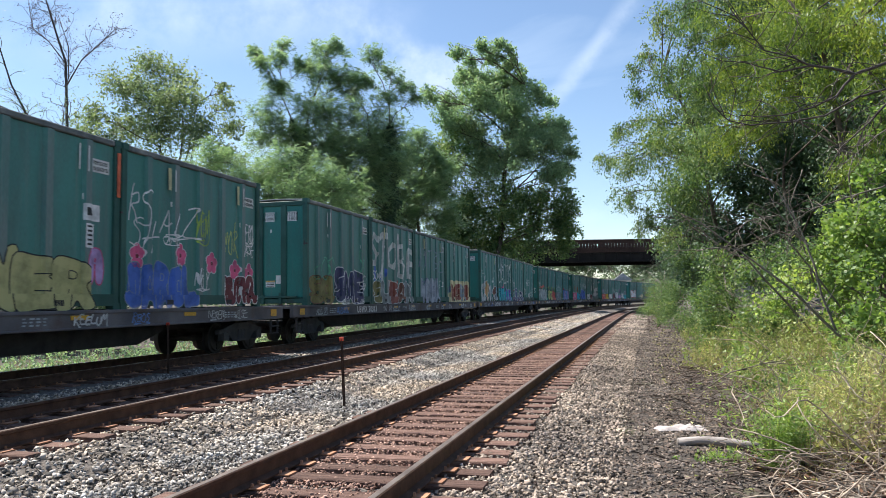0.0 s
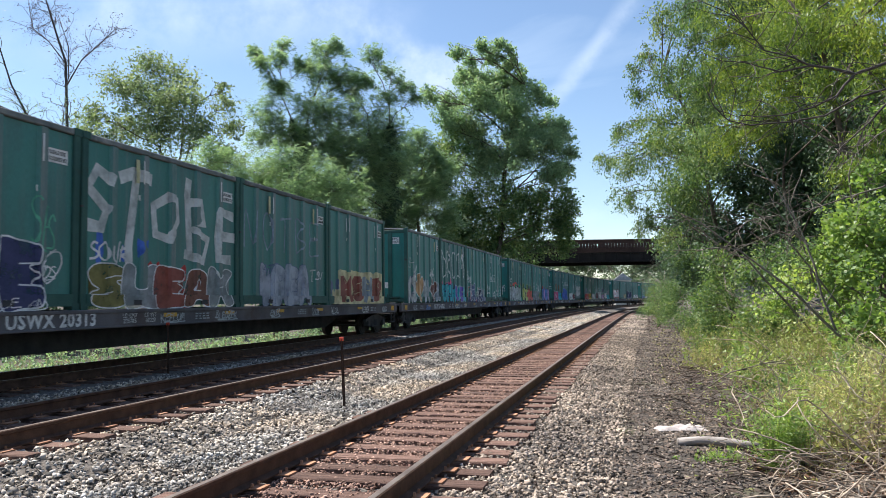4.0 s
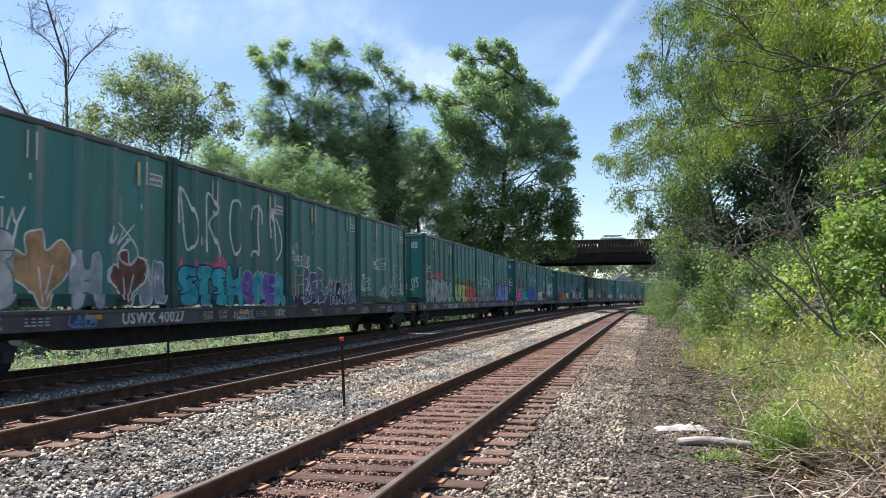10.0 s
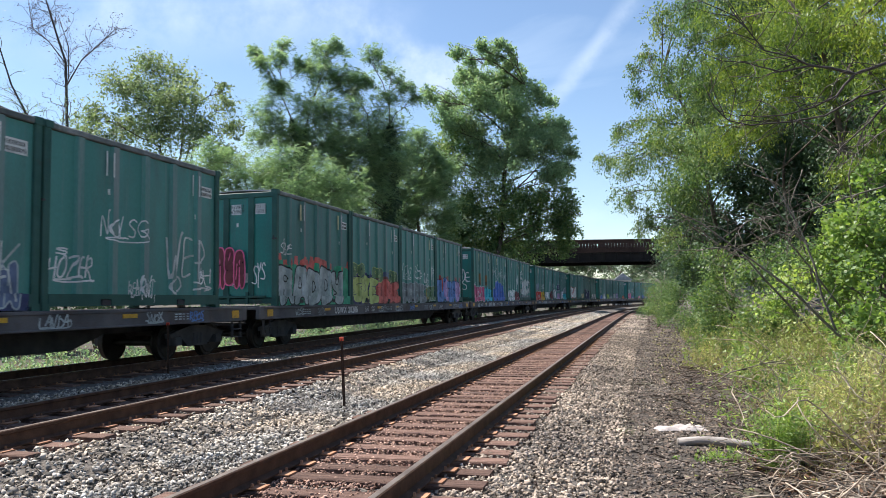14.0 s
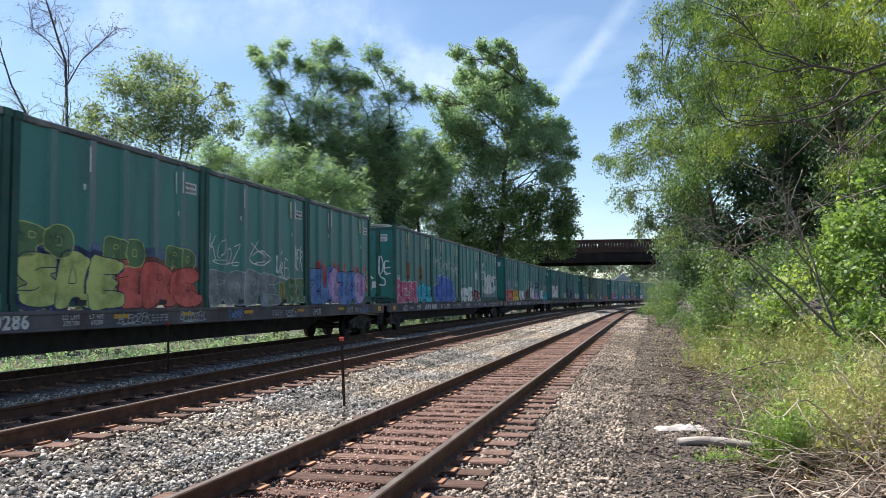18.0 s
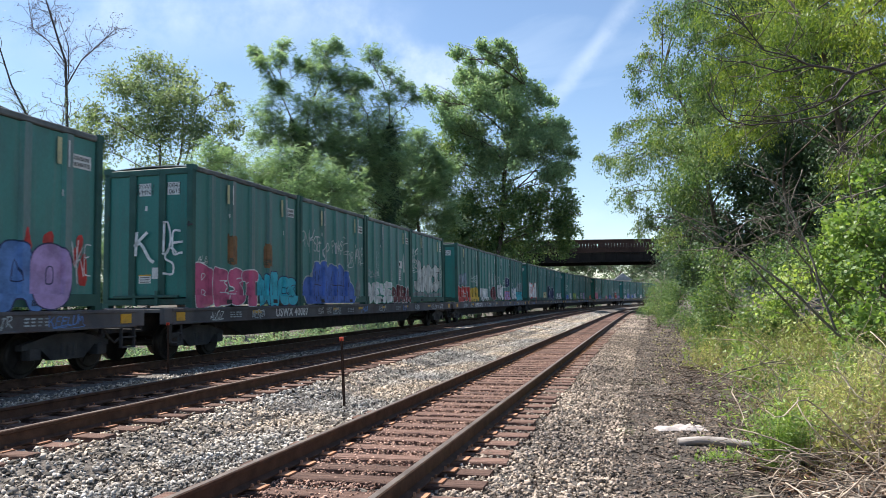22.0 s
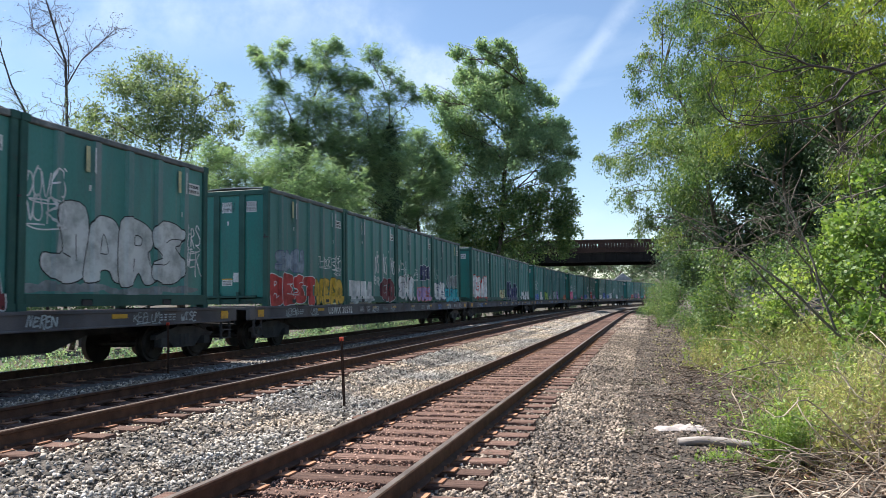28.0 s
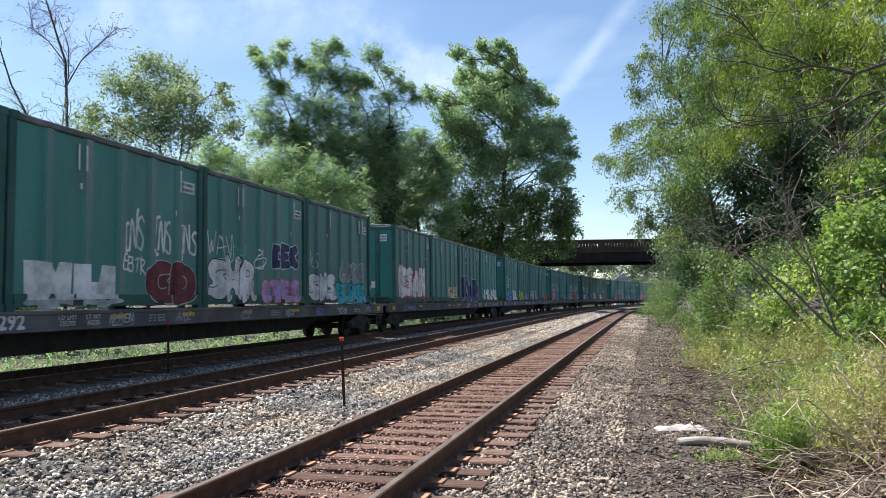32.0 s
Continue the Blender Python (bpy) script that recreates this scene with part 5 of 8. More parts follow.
GLYPH["I"] = (((0.1, 0), (0.05, 0.95), (0.50, 1.03), (0.95, 0.95), (0.9, 0), (0.50, -0.04)), (((0.5, 0.25), (0.5, 0.7)),))
GLYPH["M"] = (((0, 0), (0.10, 0.92), (0.30, 1.02), (0.50, 0.78), (0.70, 1.02), (0.90, 0.92), (1.0, 0), (0.74, -0.03), (0.50, 0.12), (0.26, -0.03)), (((0.30, 0.02), (0.34, 0.60)), ((0.68, 0.60), (0.70, 0.02)), ((0.50, 0.78), (0.50, 0.48))))
GLYPH["J"] = (((0.30, 0.98), (0.95, 1.02), (1.0, 0.30), (0.85, 0.02), (0.40, -0.06), (0, 0.12), (0.02, 0.34), (0.36, 0.38)), (((0.36, 0.38), (0.60, 0.30)), ((0.72, 0.25), (0.72, 0.62))))
GLYPH["P"] = (((0, 0), (0.02, 0.98), (0.55, 1.03), (0.98, 0.82), (0.95, 0.50), (0.64, 0.34), (0.56, 0.02), (0.25, -0.04)), (((0.40, 0.60), (0.42, 0.78), (0.60, 0.74), (0.56, 0.60), (0.40, 0.60)),))
GLYPH["H"] = (((0, 0), (0.02, 0.96), (0.30, 1.02), (0.46, 0.70), (0.60, 0.74), (0.66, 1.0), (0.96, 0.98), (1.0, 0.02), (0.74, -0.03), (0.60, 0.22), (0.42, 0.22), (0.30, -0.03)), (((0.42, 0.45), (0.60, 0.48)),))
GLYPH["W"] = (((0, 1), (0.30, 1), (0.42, 0.72), (0.52, 0.95), (0.64, 0.72), (0.72, 1), (1, 1), (0.97, 0), (0.62, 0), (0.52, 0.24), (0.42, 0), (0.03, 0)), ())
GLYPH["K"] = (((0, 0), (0.02, 0.98), (0.30, 1.02), (0.42, 0.74), (0.66, 1.02), (0.98, 0.92), (0.74, 0.54), (1.0, 0.06), (0.70, -0.03), (0.44, 0.26), (0.30, -0.02)), (((0.40, 0.5), (0.56, 0.52)),))
GLYPH["U"] = (((0, 1), (0.32, 1), (0.34, 0.50), (0.64, 0.50), (0.66, 1), (1, 1), (1, 0.02), (0.50, 0), (0, 0.02)), ())


GLYPH["L"] = (((0, 0), (0.02, 0.98), (0.34, 1.02), (0.40, 0.40), (0.95, 0.38), (1.0, 0.02), (0.50, -0.04)), (((0.40, 0.40), (0.50, 0.30)),))
GLYPH["G"] = (((0.92, 0.95), (0.50, 1.03), (0.10, 0.85), (0, 0.45), (0.12, 0.10), (0.50, -0.03), (0.98, 0.02), (1.0, 0.48), (0.74, 0.52), (0.98, 0.74)), (((0.95, 0.70), (0.50, 0.66), (0.44, 0.45), (0.52, 0.34), (0.72, 0.36)),))
GLYPH["B"] = (((0, 0), (0.02, 0.98), (0.55, 1.03), (0.94, 0.84), (0.84, 0.56), (1.0, 0.34), (0.90, 0.06), (0.50, -0.04)), (((0.40, 0.64), (0.42, 0.80), (0.60, 0.76), (0.40, 0.64)), ((0.40, 0.24), (0.42, 0.40), (0.62, 0.34), (0.40, 0.24))))
GLYPH["Z"] = (((0.02, 0.98), (0.55, 1.03), (1.0, 0.96), (0.94, 0.66), (0.62, 0.36), (1.0, 0.34), (0.98, 0.02), (0.50, -0.04), (0, 0.02), (0.04, 0.34), (0.40, 0.66), (0.02, 0.68)), (((0.04, 0.68), (0.42, 0.68)), ((0.96, 0.34), (0.60, 0.34))))
GLYPH["Q"] = (((0.45, 0.0), (0.30, 0.25), (0.02, 0.45), (0.05, 0.78), (0.25, 0.72), (0.22, 1.0), (0.48, 1.08), (0.56, 0.80), (0.80, 0.98), (1.0, 0.70), (0.88, 0.40), (0.66, 0.20), (0.60, 0.0)), (((0.50, 0.05), (0.40, 0.55)), ((0.56, 0.08), (0.68, 0.60))))

# quick handwritten capitals in a unit box, stroke by stroke
HAND = {
    "A": (((0.0, 0.0), (0.30, 0.7), (0.46, 1.0), (0.62, 0.6), (0.85, -0.05)), ((0.05, 0.38), (0.45, 0.34), (0.95, 0.45))),
    "B": (((0.12, 0.0), (0.10, 1.0)), ((0.0, 0.92), (0.60, 0.95), (0.62, 0.62), (0.12, 0.52), (0.78, 0.42), (0.70, 0.02), (0.05, 0.04))),
    "C": (((0.85, 0.85), (0.45, 1.0), (0.05, 0.55), (0.30, 0.0), (0.85, 0.12)),),
    "D": (((0.12, 0.05), (0.10, 1.0)), ((0.0, 0.95), (0.55, 0.95), (0.88, 0.5), (0.55, 0.02), (0.02, 0.03))),
    "E": (((0.80, 0.95), (0.20, 0.98), (0.10, 0.5), (0.12, 0.02), (0.85, 0.0)), ((0.08, 0.50), (0.70, 0.56))),
    "F": (((0.85, 1.0), (0.18, 0.95), (0.12, -0.05)), ((0.10, 0.52), (0.65, 0.56))),
    "G": (((0.82, 0.86), (0.40, 1.0), (0.05, 0.5), (0.35, 0.0), (0.80, 0.15), (0.78, 0.46), (0.45, 0.45))),
    "H": (((0.10, 1.0), (0.06, 0.0)), ((0.78, 1.05), (0.74, -0.05)), ((-0.05, 0.45), (0.90, 0.56))),
    "I": (((0.40, 1.0), (0.36, 0.0)), ((0.15, 0.98), (0.65, 1.0)), ((0.10, 0.02), (0.66, 0.0))),
    "K": (((0.10, 1.05), (0.08, -0.05)), ((0.82, 1.0), (0.12, 0.42), (0.45, 0.45), (0.90, -0.10))),
    "L": (((0.15, 1.0), (0.10, 0.05), (0.80, 0.0)),),
    "M": (((0.0, 0.0), (0.16, 1.0), (0.42, 0.35), (0.70, 1.0), (0.92, 0.0)),),
    "N": (((0.05, 0.0), (0.10, 1.0), (0.70, 0.05), (0.80, 1.05)),),
    "O": (((0.45, 1.0), (0.05, 0.65), (0.12, 0.12), (0.55, 0.0), (0.85, 0.45), (0.65, 0.95), (0.35, 0.98)),),
    "P": (((0.14, -0.1), (0.12, 1.0)), ((0.0, 0.90), (0.55, 1.0), (0.82, 0.72), (0.45, 0.45), (0.10, 0.48))),
    "R": (((0.12, 0.0), (0.14, 1.0)), ((0.0, 0.88), (0.52, 1.0), (0.72, 0.72), (0.18, 0.48), (0.55, 0.25), (0.92, -0.08))),
    "S": (((0.82, 0.88), (0.42, 1.0), (0.10, 0.75), (0.72, 0.38), (0.62, 0.04), (0.0, 0.08)),),
    "T": (((0.42, 1.0), (0.38, -0.05)), ((-0.05, 0.90), (0.45, 1.0), (0.95, 0.98))),
    "U": (((0.08, 1.0), (0.06, 0.25), (0.40, 0.0), (0.72, 0.25), (0.80, 1.05)),),
    "V": (((0.0, 1.0), (0.36, 0.0), (0.85, 1.05)),),
    "W": (((0.0, 1.0), (0.18, 0.0), (0.45, 0.65), (0.66, 0.0), (0.95, 1.05)),),
    "X": (((0.0, 1.0), (0.85, 0.0)), ((0.85, 1.0), (0.05, -0.05))),
    "Y": (((0.02, 1.0), (0.40, 0.52), (0.85, 1.05)), ((0.42, 0.55), (0.30, -0.10))),
    "Z": (((0.05, 0.95), (0.80, 1.0), (0.08, 0.05), (0.90, 0.0)),),
    "2": (((0.05, 0.78), (0.40, 1.0), (0.72, 0.72), (0.05, 0.04), (0.88, 0.0)),),
    ">": (((-0.1, 0.3), (0.5, 0.45), (1.0, 0.4)), ((0.7, 0.75), (1.05, 0.4), (0.65, 0.1))),
    "*": (((0.4, 1.0), (0.0, 0.2), (0.55, -0.1), (0.95, 0.35), (0.55, 0.6), (0.15, 0.35)), ((0.1, 0.95), (0.75, 0.25), (0.2, 0.0))),
}


def smooth_line(pts, closed, k=4):
    """A rounded line through the given corners."""
    n = len(pts)
    out = []
    for i in range(n if closed else n - 1):
        a, b, c, d = (pts[(i + j) % n] if closed else pts[min(max(i + j, 0), n - 1)] for j in (-1, 0, 1, 2))
        for q in range(k):
            t = q / k
            out.append(tuple(0.5 * (2 * b[m] + (c[m] - a[m]) * t + (2 * a[m] - 5 * b[m] + 4 * c[m] - d[m]) * t * t + (3 * b[m] - a[m] - 3 * c[m] + d[m]) * t ** 3) for m in (0, 1)))
    if not closed:
        out.append(pts[-1])
    return out


def word(parent, text, x0, x1, z0, z1, fills, line, w=0.035, edge=None, lap=1.1, seed=1, square=False, flat=None, shine=None):
    """Hand-drawn swollen letters that lap over one another, each with its rim; edge: a wider band behind them all."""
    rng = random.Random(seed)
    p = Paint()
    fills = fills if isinstance(fills, tuple) else (fills,)
    dw = (x1 - x0) / len(text)
    lay = 2.0
    for i, ch in enumerate(text):
        rim, inner = GLYPH[ch]
        cx, h, lift = x0 + (i + 0.5) * dw, (z1 - z0) * rng.uniform(0.90, 1.02), (z1 - z0) * rng.uniform(-0.02, 0.03)
        lean = rng.uniform(-0.06, 0.06) if not square else 0.0

        def at(u, v):
            return (cx + (u - 0.5 + lean * (v - 0.5)) * dw * lap, z0 + lift + v * h)
        loop = list(rim) if square else smooth_line(rim, True)
        pts = [at(u, v) for u, v in loop]
        if edge:
            mx, mz = cx, (z0 + z1) / 2
            p.poly([(mx + (x - mx) * (1 + 0.20 / dw * 0.5), mz + (z - mz) * (1 + 0.2 / (z1 - z0))) for x, z in pts], edge, 1 + 0.02 * i)
        p.poly(pts, fills[i % len(fills)], lay)
        if line:
            p.ring(pts, w, line, lay + 0.3)
            for q in inner:
                p.ribbon([at(u, v) for u, v in (smooth_line(q, False, 3) if len(q) > 2 else q)], w * 0.85, line, lay + 0.35)
        if shine:
            p.ribbon([at(0.16, 0.55), at(0.18, 0.72), at(0.26, 0.86)], w * 1.4, shine, lay + 0.4)
        lay += 0.5
    return p.lay_on(parent, "%s sprayed letters lined in %s" % (fills[0], line or fills[0]), flat)


def tag(parent, text, x0, x1, z0, z1, col, w=0.03, seed=1, slant=0.1, square=False, drop=0.0, lap=1.22, flat=None):
    """A handwritten tag: quick letters that run into one another, now and then with a sweep under them; drop lets the line sink."""
    rng = random.Random(seed)
    p = Paint()
    dw = (x1 - x0) / len(text)
    h = z1 - z0
    last = None
    for i, ch in enumerate(text):
        if ch == " ":
            continue
        k, lift, tall = rng.uniform(0.8, 1.1) * lap, rng.uniform(-0.12, 0.12) * h - drop * h * i / len(text), rng.uniform(0.78, 1.2)
        turn = rng.uniform(-0.18, 0.22)
        strokes = HAND[ch]
        if not isinstance(strokes[0][0], tuple):
            strokes = (strokes,)
        for st in strokes:
            pts = [(u + rng.uniform(-0.09, 0.09), v + rng.uniform(-0.07, 0.07)) for u, v in st]
            if rng.random() < 0.45:                                  # a tail that runs on past the letter
                (a, b), (c, d) = pts[-2], pts[-1]
                pts.append((c + (c - a) * 0.35 + 0.1, d + (d - b) * 0.25))
            if not square and len(pts) > 2:
                pts = smooth_line(pts, False, 5)
            line = [(x0 + (i + u * 0.92 * k + slant * (v - 0.5) + turn * v) * dw, z0 + lift + v * h * tall) for u, v in pts]
            p.ribbon(line, w * rng.uniform(1.05, 1.4), col, 2 + i % 3)
            last = line[-1]
    if len(text) > 2 and not square and rng.random() < 0.55:
        e = rng.uniform(0.15, 0.3) * h
        p.ribbon(smooth_line([last, (x1, z0 - 0.6 * e), (x0 + 0.4 * (x1 - x0), z0 - 1.3 * e), (x0 + 0.1 * (x1 - x0), z0 - 0.7 * e), (x0 + 0.5 * (x1 - x0), z0 - 0.5 * e)], False, 5), w, col, 2)
    return p.lay_on(parent, "%s sprayed handwriting" % col, flat)


def ragged(parent, x0, x1, z0, z1, col, seed, spikes=26, amp=0.3, foot=0.0):
    """A sprayed band with an uneven top, and an uneven foot where foot is given."""
    rng = random.Random(seed)
    p = Paint()
    dx = (x1 - x0) / spikes
    tops = [z1 - amp * (z1 - z0) * rng.random() ** 1.5 for _ in range(spikes + 1)]
    feet = [z0 + foot * (z1 - z0) * rng.random() for _ in range(spikes + 1)]
    for i in range(spikes):
        a, b = x0 + i * dx, x0 + (i + 1) * dx
        p.poly([(a, feet[i]), (b, feet[i + 1]), (b, tops[i + 1]), ((a + b) / 2, max(tops[i], tops[i + 1]) + 0.04 * rng.random()), (a, tops[i])], col, 0.6 + 0.1 * (seed % 5))
    return p.lay_on(parent, "%s band of overspray" % col)


def specks(parent, x0, x1, z0, z1, col, seed, n=16, r=0.11):
    """Small puffs of overspray."""
    rng = random.Random(seed)
    p = Paint()
    for i in range(n):
        q = r * rng.uniform(0.3, 1.2)
        p.blob(rng.uniform(x0, x1), z0 + (z1 - z0) * rng.random() ** 1.3, q * 0.8, q * rng.uniform(0.9, 2.2), col, 0.9 + 0.05 * (i % 9), 12, 0.15, rng, 2)
    return p.lay_on(parent, "%s puffs of overspray" % col)


def on_end(y, z):
    """A pose on a container's front end: x of the paint runs towards the camera's side."""
    return pose(-CON_L / 2 - 0.012, y, z, 0, 0, -90)


def decorate():
    C = [boxes for _, _, boxes in train]
    a, b, c, d, e, f, g = C[0], C[1], C[2], C[3], C[4], C[5], C[6]
    # car 1
    word(a[2], "POWER", 0.5, 5.25, 0.03, 1.06, "wheat", "black", 0.028, None, 1.12, 4)
    throwup(a[2], 1, 5.1, 5.65, 0.45, 1.25, "lilac", "magenta", 1)
    part("orange_mark", Shape().box(5.93 - CON_L / 2, 6.03 - CON_L / 2, -CON_W / 2 - 0.012, -CON_W / 2 - 0.004, 2.35, 3.3), SPRAY["orange"], a[2], "orange painted corner mark")
    logo_label(a[2], 5.0, 1.78)
    tag(a[2], "NERO", 0.6, 2.2, 1.5, 2.0, "silver", 0.03, 2)
    tag(a[3], "RS", 0.3, 1.1, 1.95, 2.6, "white", 0.03, 3, 0.3, lap=1.2)
    tag(a[3], "SH", 0.4, 1.2, 1.35, 1.95, "white", 0.028, 33, 0.4, lap=1.2)
    tag(a[3], "ALZ", 1.5, 2.8, 1.8, 2.4, "white", 0.032, 4, 0.35, drop=0.15, lap=1.25)
    tag(a[3], "CAME", 1.55, 2.1, 1.5, 1.65, "white", 0.018, 44)
    tag(a[3], "YEIN", 2.85, 3.45, 1.75, 2.3, "lime", 0.028, 5, 0.1)
    tag(a[3], "MOR", 4.2, 4.9, 1.4, 1.95, "chartreuse", 0.026, 6)
    tag(a[3], "SERO", 5.2, 5.75, 1.8, 2.25, "white", 0.026, 7)
    tag(a[3], "BASE", 5.15, 5.8, 1.4, 1.75, "white", 0.024, 77)
    for k, (x, z) in enumerate(((0.6, 1.15), (2.2, 1.25), (3.6, 1.12), (4.75, 0.98), (5.5, 0.92))):
        flower(a[3], x, z, 0.27, 10 + k)
    word(a[3], "JAROL", 0.15, 2.85, 0.03, 1.0, "blue", "haze", 0.026, None, 1.14, 8)
    tag(a[3], "NOLY", 2.85, 3.5, 0.5, 0.9, "white", 0.03, 8)
    throwup(a[3], 3, 4.1, 5.86, 0.05, 0.85, "maroon", "white", 9)
    throwup(a[1], 5, 0.5, 5.0, 0.05, 1.1, "silver", "black", 15)
    throwup(a[0], 4, 0.5, 5.0, 0.05, 1.1, "teal", "white", 16)
    # car 2
    word(b[0], "SO", 0.3, 2.2, 0.04, 1.05, "olive", "brown", 0.03, None, 1.2, 21)
    tag(b[0], "COO", 0.5, 2.6, 0.95, 1.6, "mint", 0.028, 22, 0.0, lap=1.2)
    tag(b[0], "SAGE", 2.9, 3.7, 0.05, 0.2, "white", 0.022, 221)
    tag(b[0], "VOESAN", 4.0, 5.2, 0.05, 0.2, "white", 0.022, 222)
    word(b[0], "SME", 2.4, 5.1, 0.08, 1.3, "navy", "white", 0.035, None, 1.08, 23)
    tag(b[0], "SES", 4.9, 5.5, 1.2, 1.95, "mint", 0.028, 23, 0.3)
    tag(b[0], "O", 5.0, 5.6, 0.45, 1.0, "white", 0.025, 231)
    tag(b[0], "TDS", 5.08, 5.5, 0.62, 0.82, "white", 0.02, 24)
    for ch, x0, x1, z0, z1 in (("S", 0.2, 1.05, 1.5, 2.55), ("T", 1.25, 2.25, 1.2, 2.6), ("O", 2.4, 3.5, 1.5, 2.4), ("B", 3.65, 4.8, 1.0, 2.35), ("E", 5.0, 5.95, 1.1, 2.2)):
        tag(b[1], ch, x0, x1, z0, z1, "chalk", 0.22, 25, 0.15, True)
    specks(b[1], 0.5, 2.2, 1.15, 1.5, "blue", 25, 12, 0.14)
    word(b[1], "SUEAK", 0.3, 5.7, 0.04, 0.95, ("olive", "grey", "brick", "brown", "grey"), "white", 0.03, None, 1.1, 26)
    specks(b[1], 2.2, 3.6, 0.1, 0.85, "red", 26, 12, 0.16)
    tag(b[1], "SOUR", 0.3, 1.5, 1.0, 1.3, "white", 0.04, 27)
    outline_word(b[2], "NOTBE", 0.3, 5.7, 1.65, 2.75, "haze", 0.06)
    word(b[2], "WREA", 1.3, 4.5, 0.06, 1.3, "pewter", "slate", 0.022, None, 1.2, 28)
    tag(b[2], "ATTA", 1.4, 2.6, 1.0, 1.25, "slate", 0.03, 281)
    tag(b[2], "TSN", 4.7, 5.6, 0.85, 1.15, "white", 0.035, 29)
    ragged(b[3], 0.85, 5.85, 0.0, 1.28, "cream", 7, 9, 0.12)
    ragged(b[3], 0.45, 0.95, 0.02, 0.55, "cream", 8, 3, 0.3)
    word(b[3], "HSHP", 1.15, 5.75, 0.08, 1.14, ("brick", "brick", "haze", "brick"), "cream", 0.03, None, 1.06, 3, True)
    specks(b[3], 0.3, 1.0, 0.5, 0.8, "slate", 5, 6)
    # car 3
    tag(c[0], "SH", 0.45, 1.05, 1.72, 2.25, "white", 0.022, 31, 0.2)
    word(c[0], "KS", 0.12, 1.5, 0.04, 1.4, "chalk", "slate", 0.03, None, 1.1, 32)
    word(c[0], "Q", 1.45, 2.85, 0.05, 1.4, "tan", "white", 0.04, None, 1.1, 33)
    tag(c[0], "VY", 1.15, 1.7, 1.25, 1.75, "white", 0.04, 34)
    word(c[0], "H", 2.9, 3.75, 0.06, 1.15, "silver", "slate", 0.03, None, 1.1, 35)
    word(c[0], "Q", 4.0, 5.1, 0.05, 1.2, "brown", "white", 0.045, None, 1.1, 36)
    throwup(c[0], 2, 4.9, 5.85, 0.1, 1.1, "haze", "white", 36)
    tag(c[0], "O", 4.3, 4.9, 1.0, 1.5, "white", 0.04, 361)
    tag(c[0], "WX", 3.9, 4.8, 1.4, 1.75, "white", 0.03, 37)
    drips(c[0], (4.3, 4.35), 1.5, 2.4, "silver", 38)
    outline_word(c[1], "DROID", 0.3, 6.1, 1.4, 2.9, "white", 0.075)
    specks(c[1], 1.3, 1.45, 1.6, 1.75, "chalk", 391, 2, 0.05)
    specks(c[1], 0.3, 3.0, 0.95, 1.25, "pink", 39, 14, 0.12)
    word(c[1], "STSH", 0.3, 3.2, 0.04, 1.08, "teal", "navy", 0.045, None, 1.1, 39)
    word(c[1], "OMER", 3.3, 5.75, 0.05, 1.0, ("purple", "teal"), "silver", 0.035, None, 1.1, 40)
    patch(c[1], 4.4, 5.7, 0.1, 0.6, "teal", 41)
    tag(c[2], "SOB", 0.25, 0.8, 1.7, 1.95, "white", 0.02, 42, 0.3)
    tag(c[2], "THE", 0.3, 0.8, 1.48, 1.68, "white", 0.02, 421, 0.3)
    tag(c[2], "IMPERCIOR", 0.5, 1.6, 1.32, 1.6, "white", 0.02, 43, 0.2)
    specks(c[2], 0.3, 5.75, 0.2, 0.95, "red", 44, 26, 0.12)
    ragged(c[2], 0.15, 5.8, 0.0, 0.32, "navy", 45, 30, 0.5)
    word(c[2], "ESE", 1.0, 2.7, 0.1, 1.2, "slate", "white", 0.04, None, 1.0, 145)
    word(c[2], "MA", 3.2, 4.3, 0.05, 0.85, "navy", "white", 0.04, None, 1.0, 147)
    word(c[2], "AN", 4.5, 5.6, 0.05, 0.9, "slate", "silver", 0.035, None, 1.0, 148)
    tag(c[2], "WEZN", 0.2, 2.2, 0.15, 0.95, "chalk", 0.04, 146, 0.0, True, lap=1.25)
    tag(c[2], "WAKMAK", 2.3, 5.6, 0.15, 1.0, "chalk", 0.035, 46, 0.1, True, lap=1.3)
    tag(c[2], "VL", 4.1, 5.0, 0.8, 1.5, "chalk", 0.03, 461)
    tag(c[3], "HOZER", 0.2, 1.4, 0.62, 1.0, "white", 0.035, 47, 0.25)
    tag(c[3], "S", 0.4, 0.7, 1.05, 1.2, "white", 0.03, 471)
    tag(c[3], "NOLSG", 1.6, 3.1, 1.55, 1.95, "white", 0.03, 48, 0.2, lap=1.15)
    tag(c[3], "BEARNUT", 2.5, 3.4, 0.25, 0.58, "white", 0.024, 49)
    tag(c[3], "WEP", 3.9, 5.5, 0.75, 1.6, "chalk", 0.05, 50, 0.0, lap=1.1)
    tag(c[3], "O", 3.9, 4.4, 0.35, 0.75, "chalk", 0.045, 501)
    tag(c[3], "BH", 5.05, 5.75, 0.62, 0.95, "white", 0.035, 502)
    tag(c[3], ">", 5.0, 5.75, 0.4, 0.6, "white", 0.035, 503)
    # car 4
    throwup(d[0], 3, -0.55, 0.45, -0.5, 0.75, "maroon", "pink", 51, flat=on_end(0.25, 1.05))
    tag(d[0], "SYS", 0.4, 0.85, -0.1, 0.4, "white", 0.03, 52, flat=on_end(-0.1, 0.85))
    ragged(d[0], 0.12, 5.9, 0.6, 1.62, "salmon", 52, 30, 0.6)
    ragged(d[0], 0.12, 5.9, 0.0, 1.42, "green", 54, 24, 0.35)
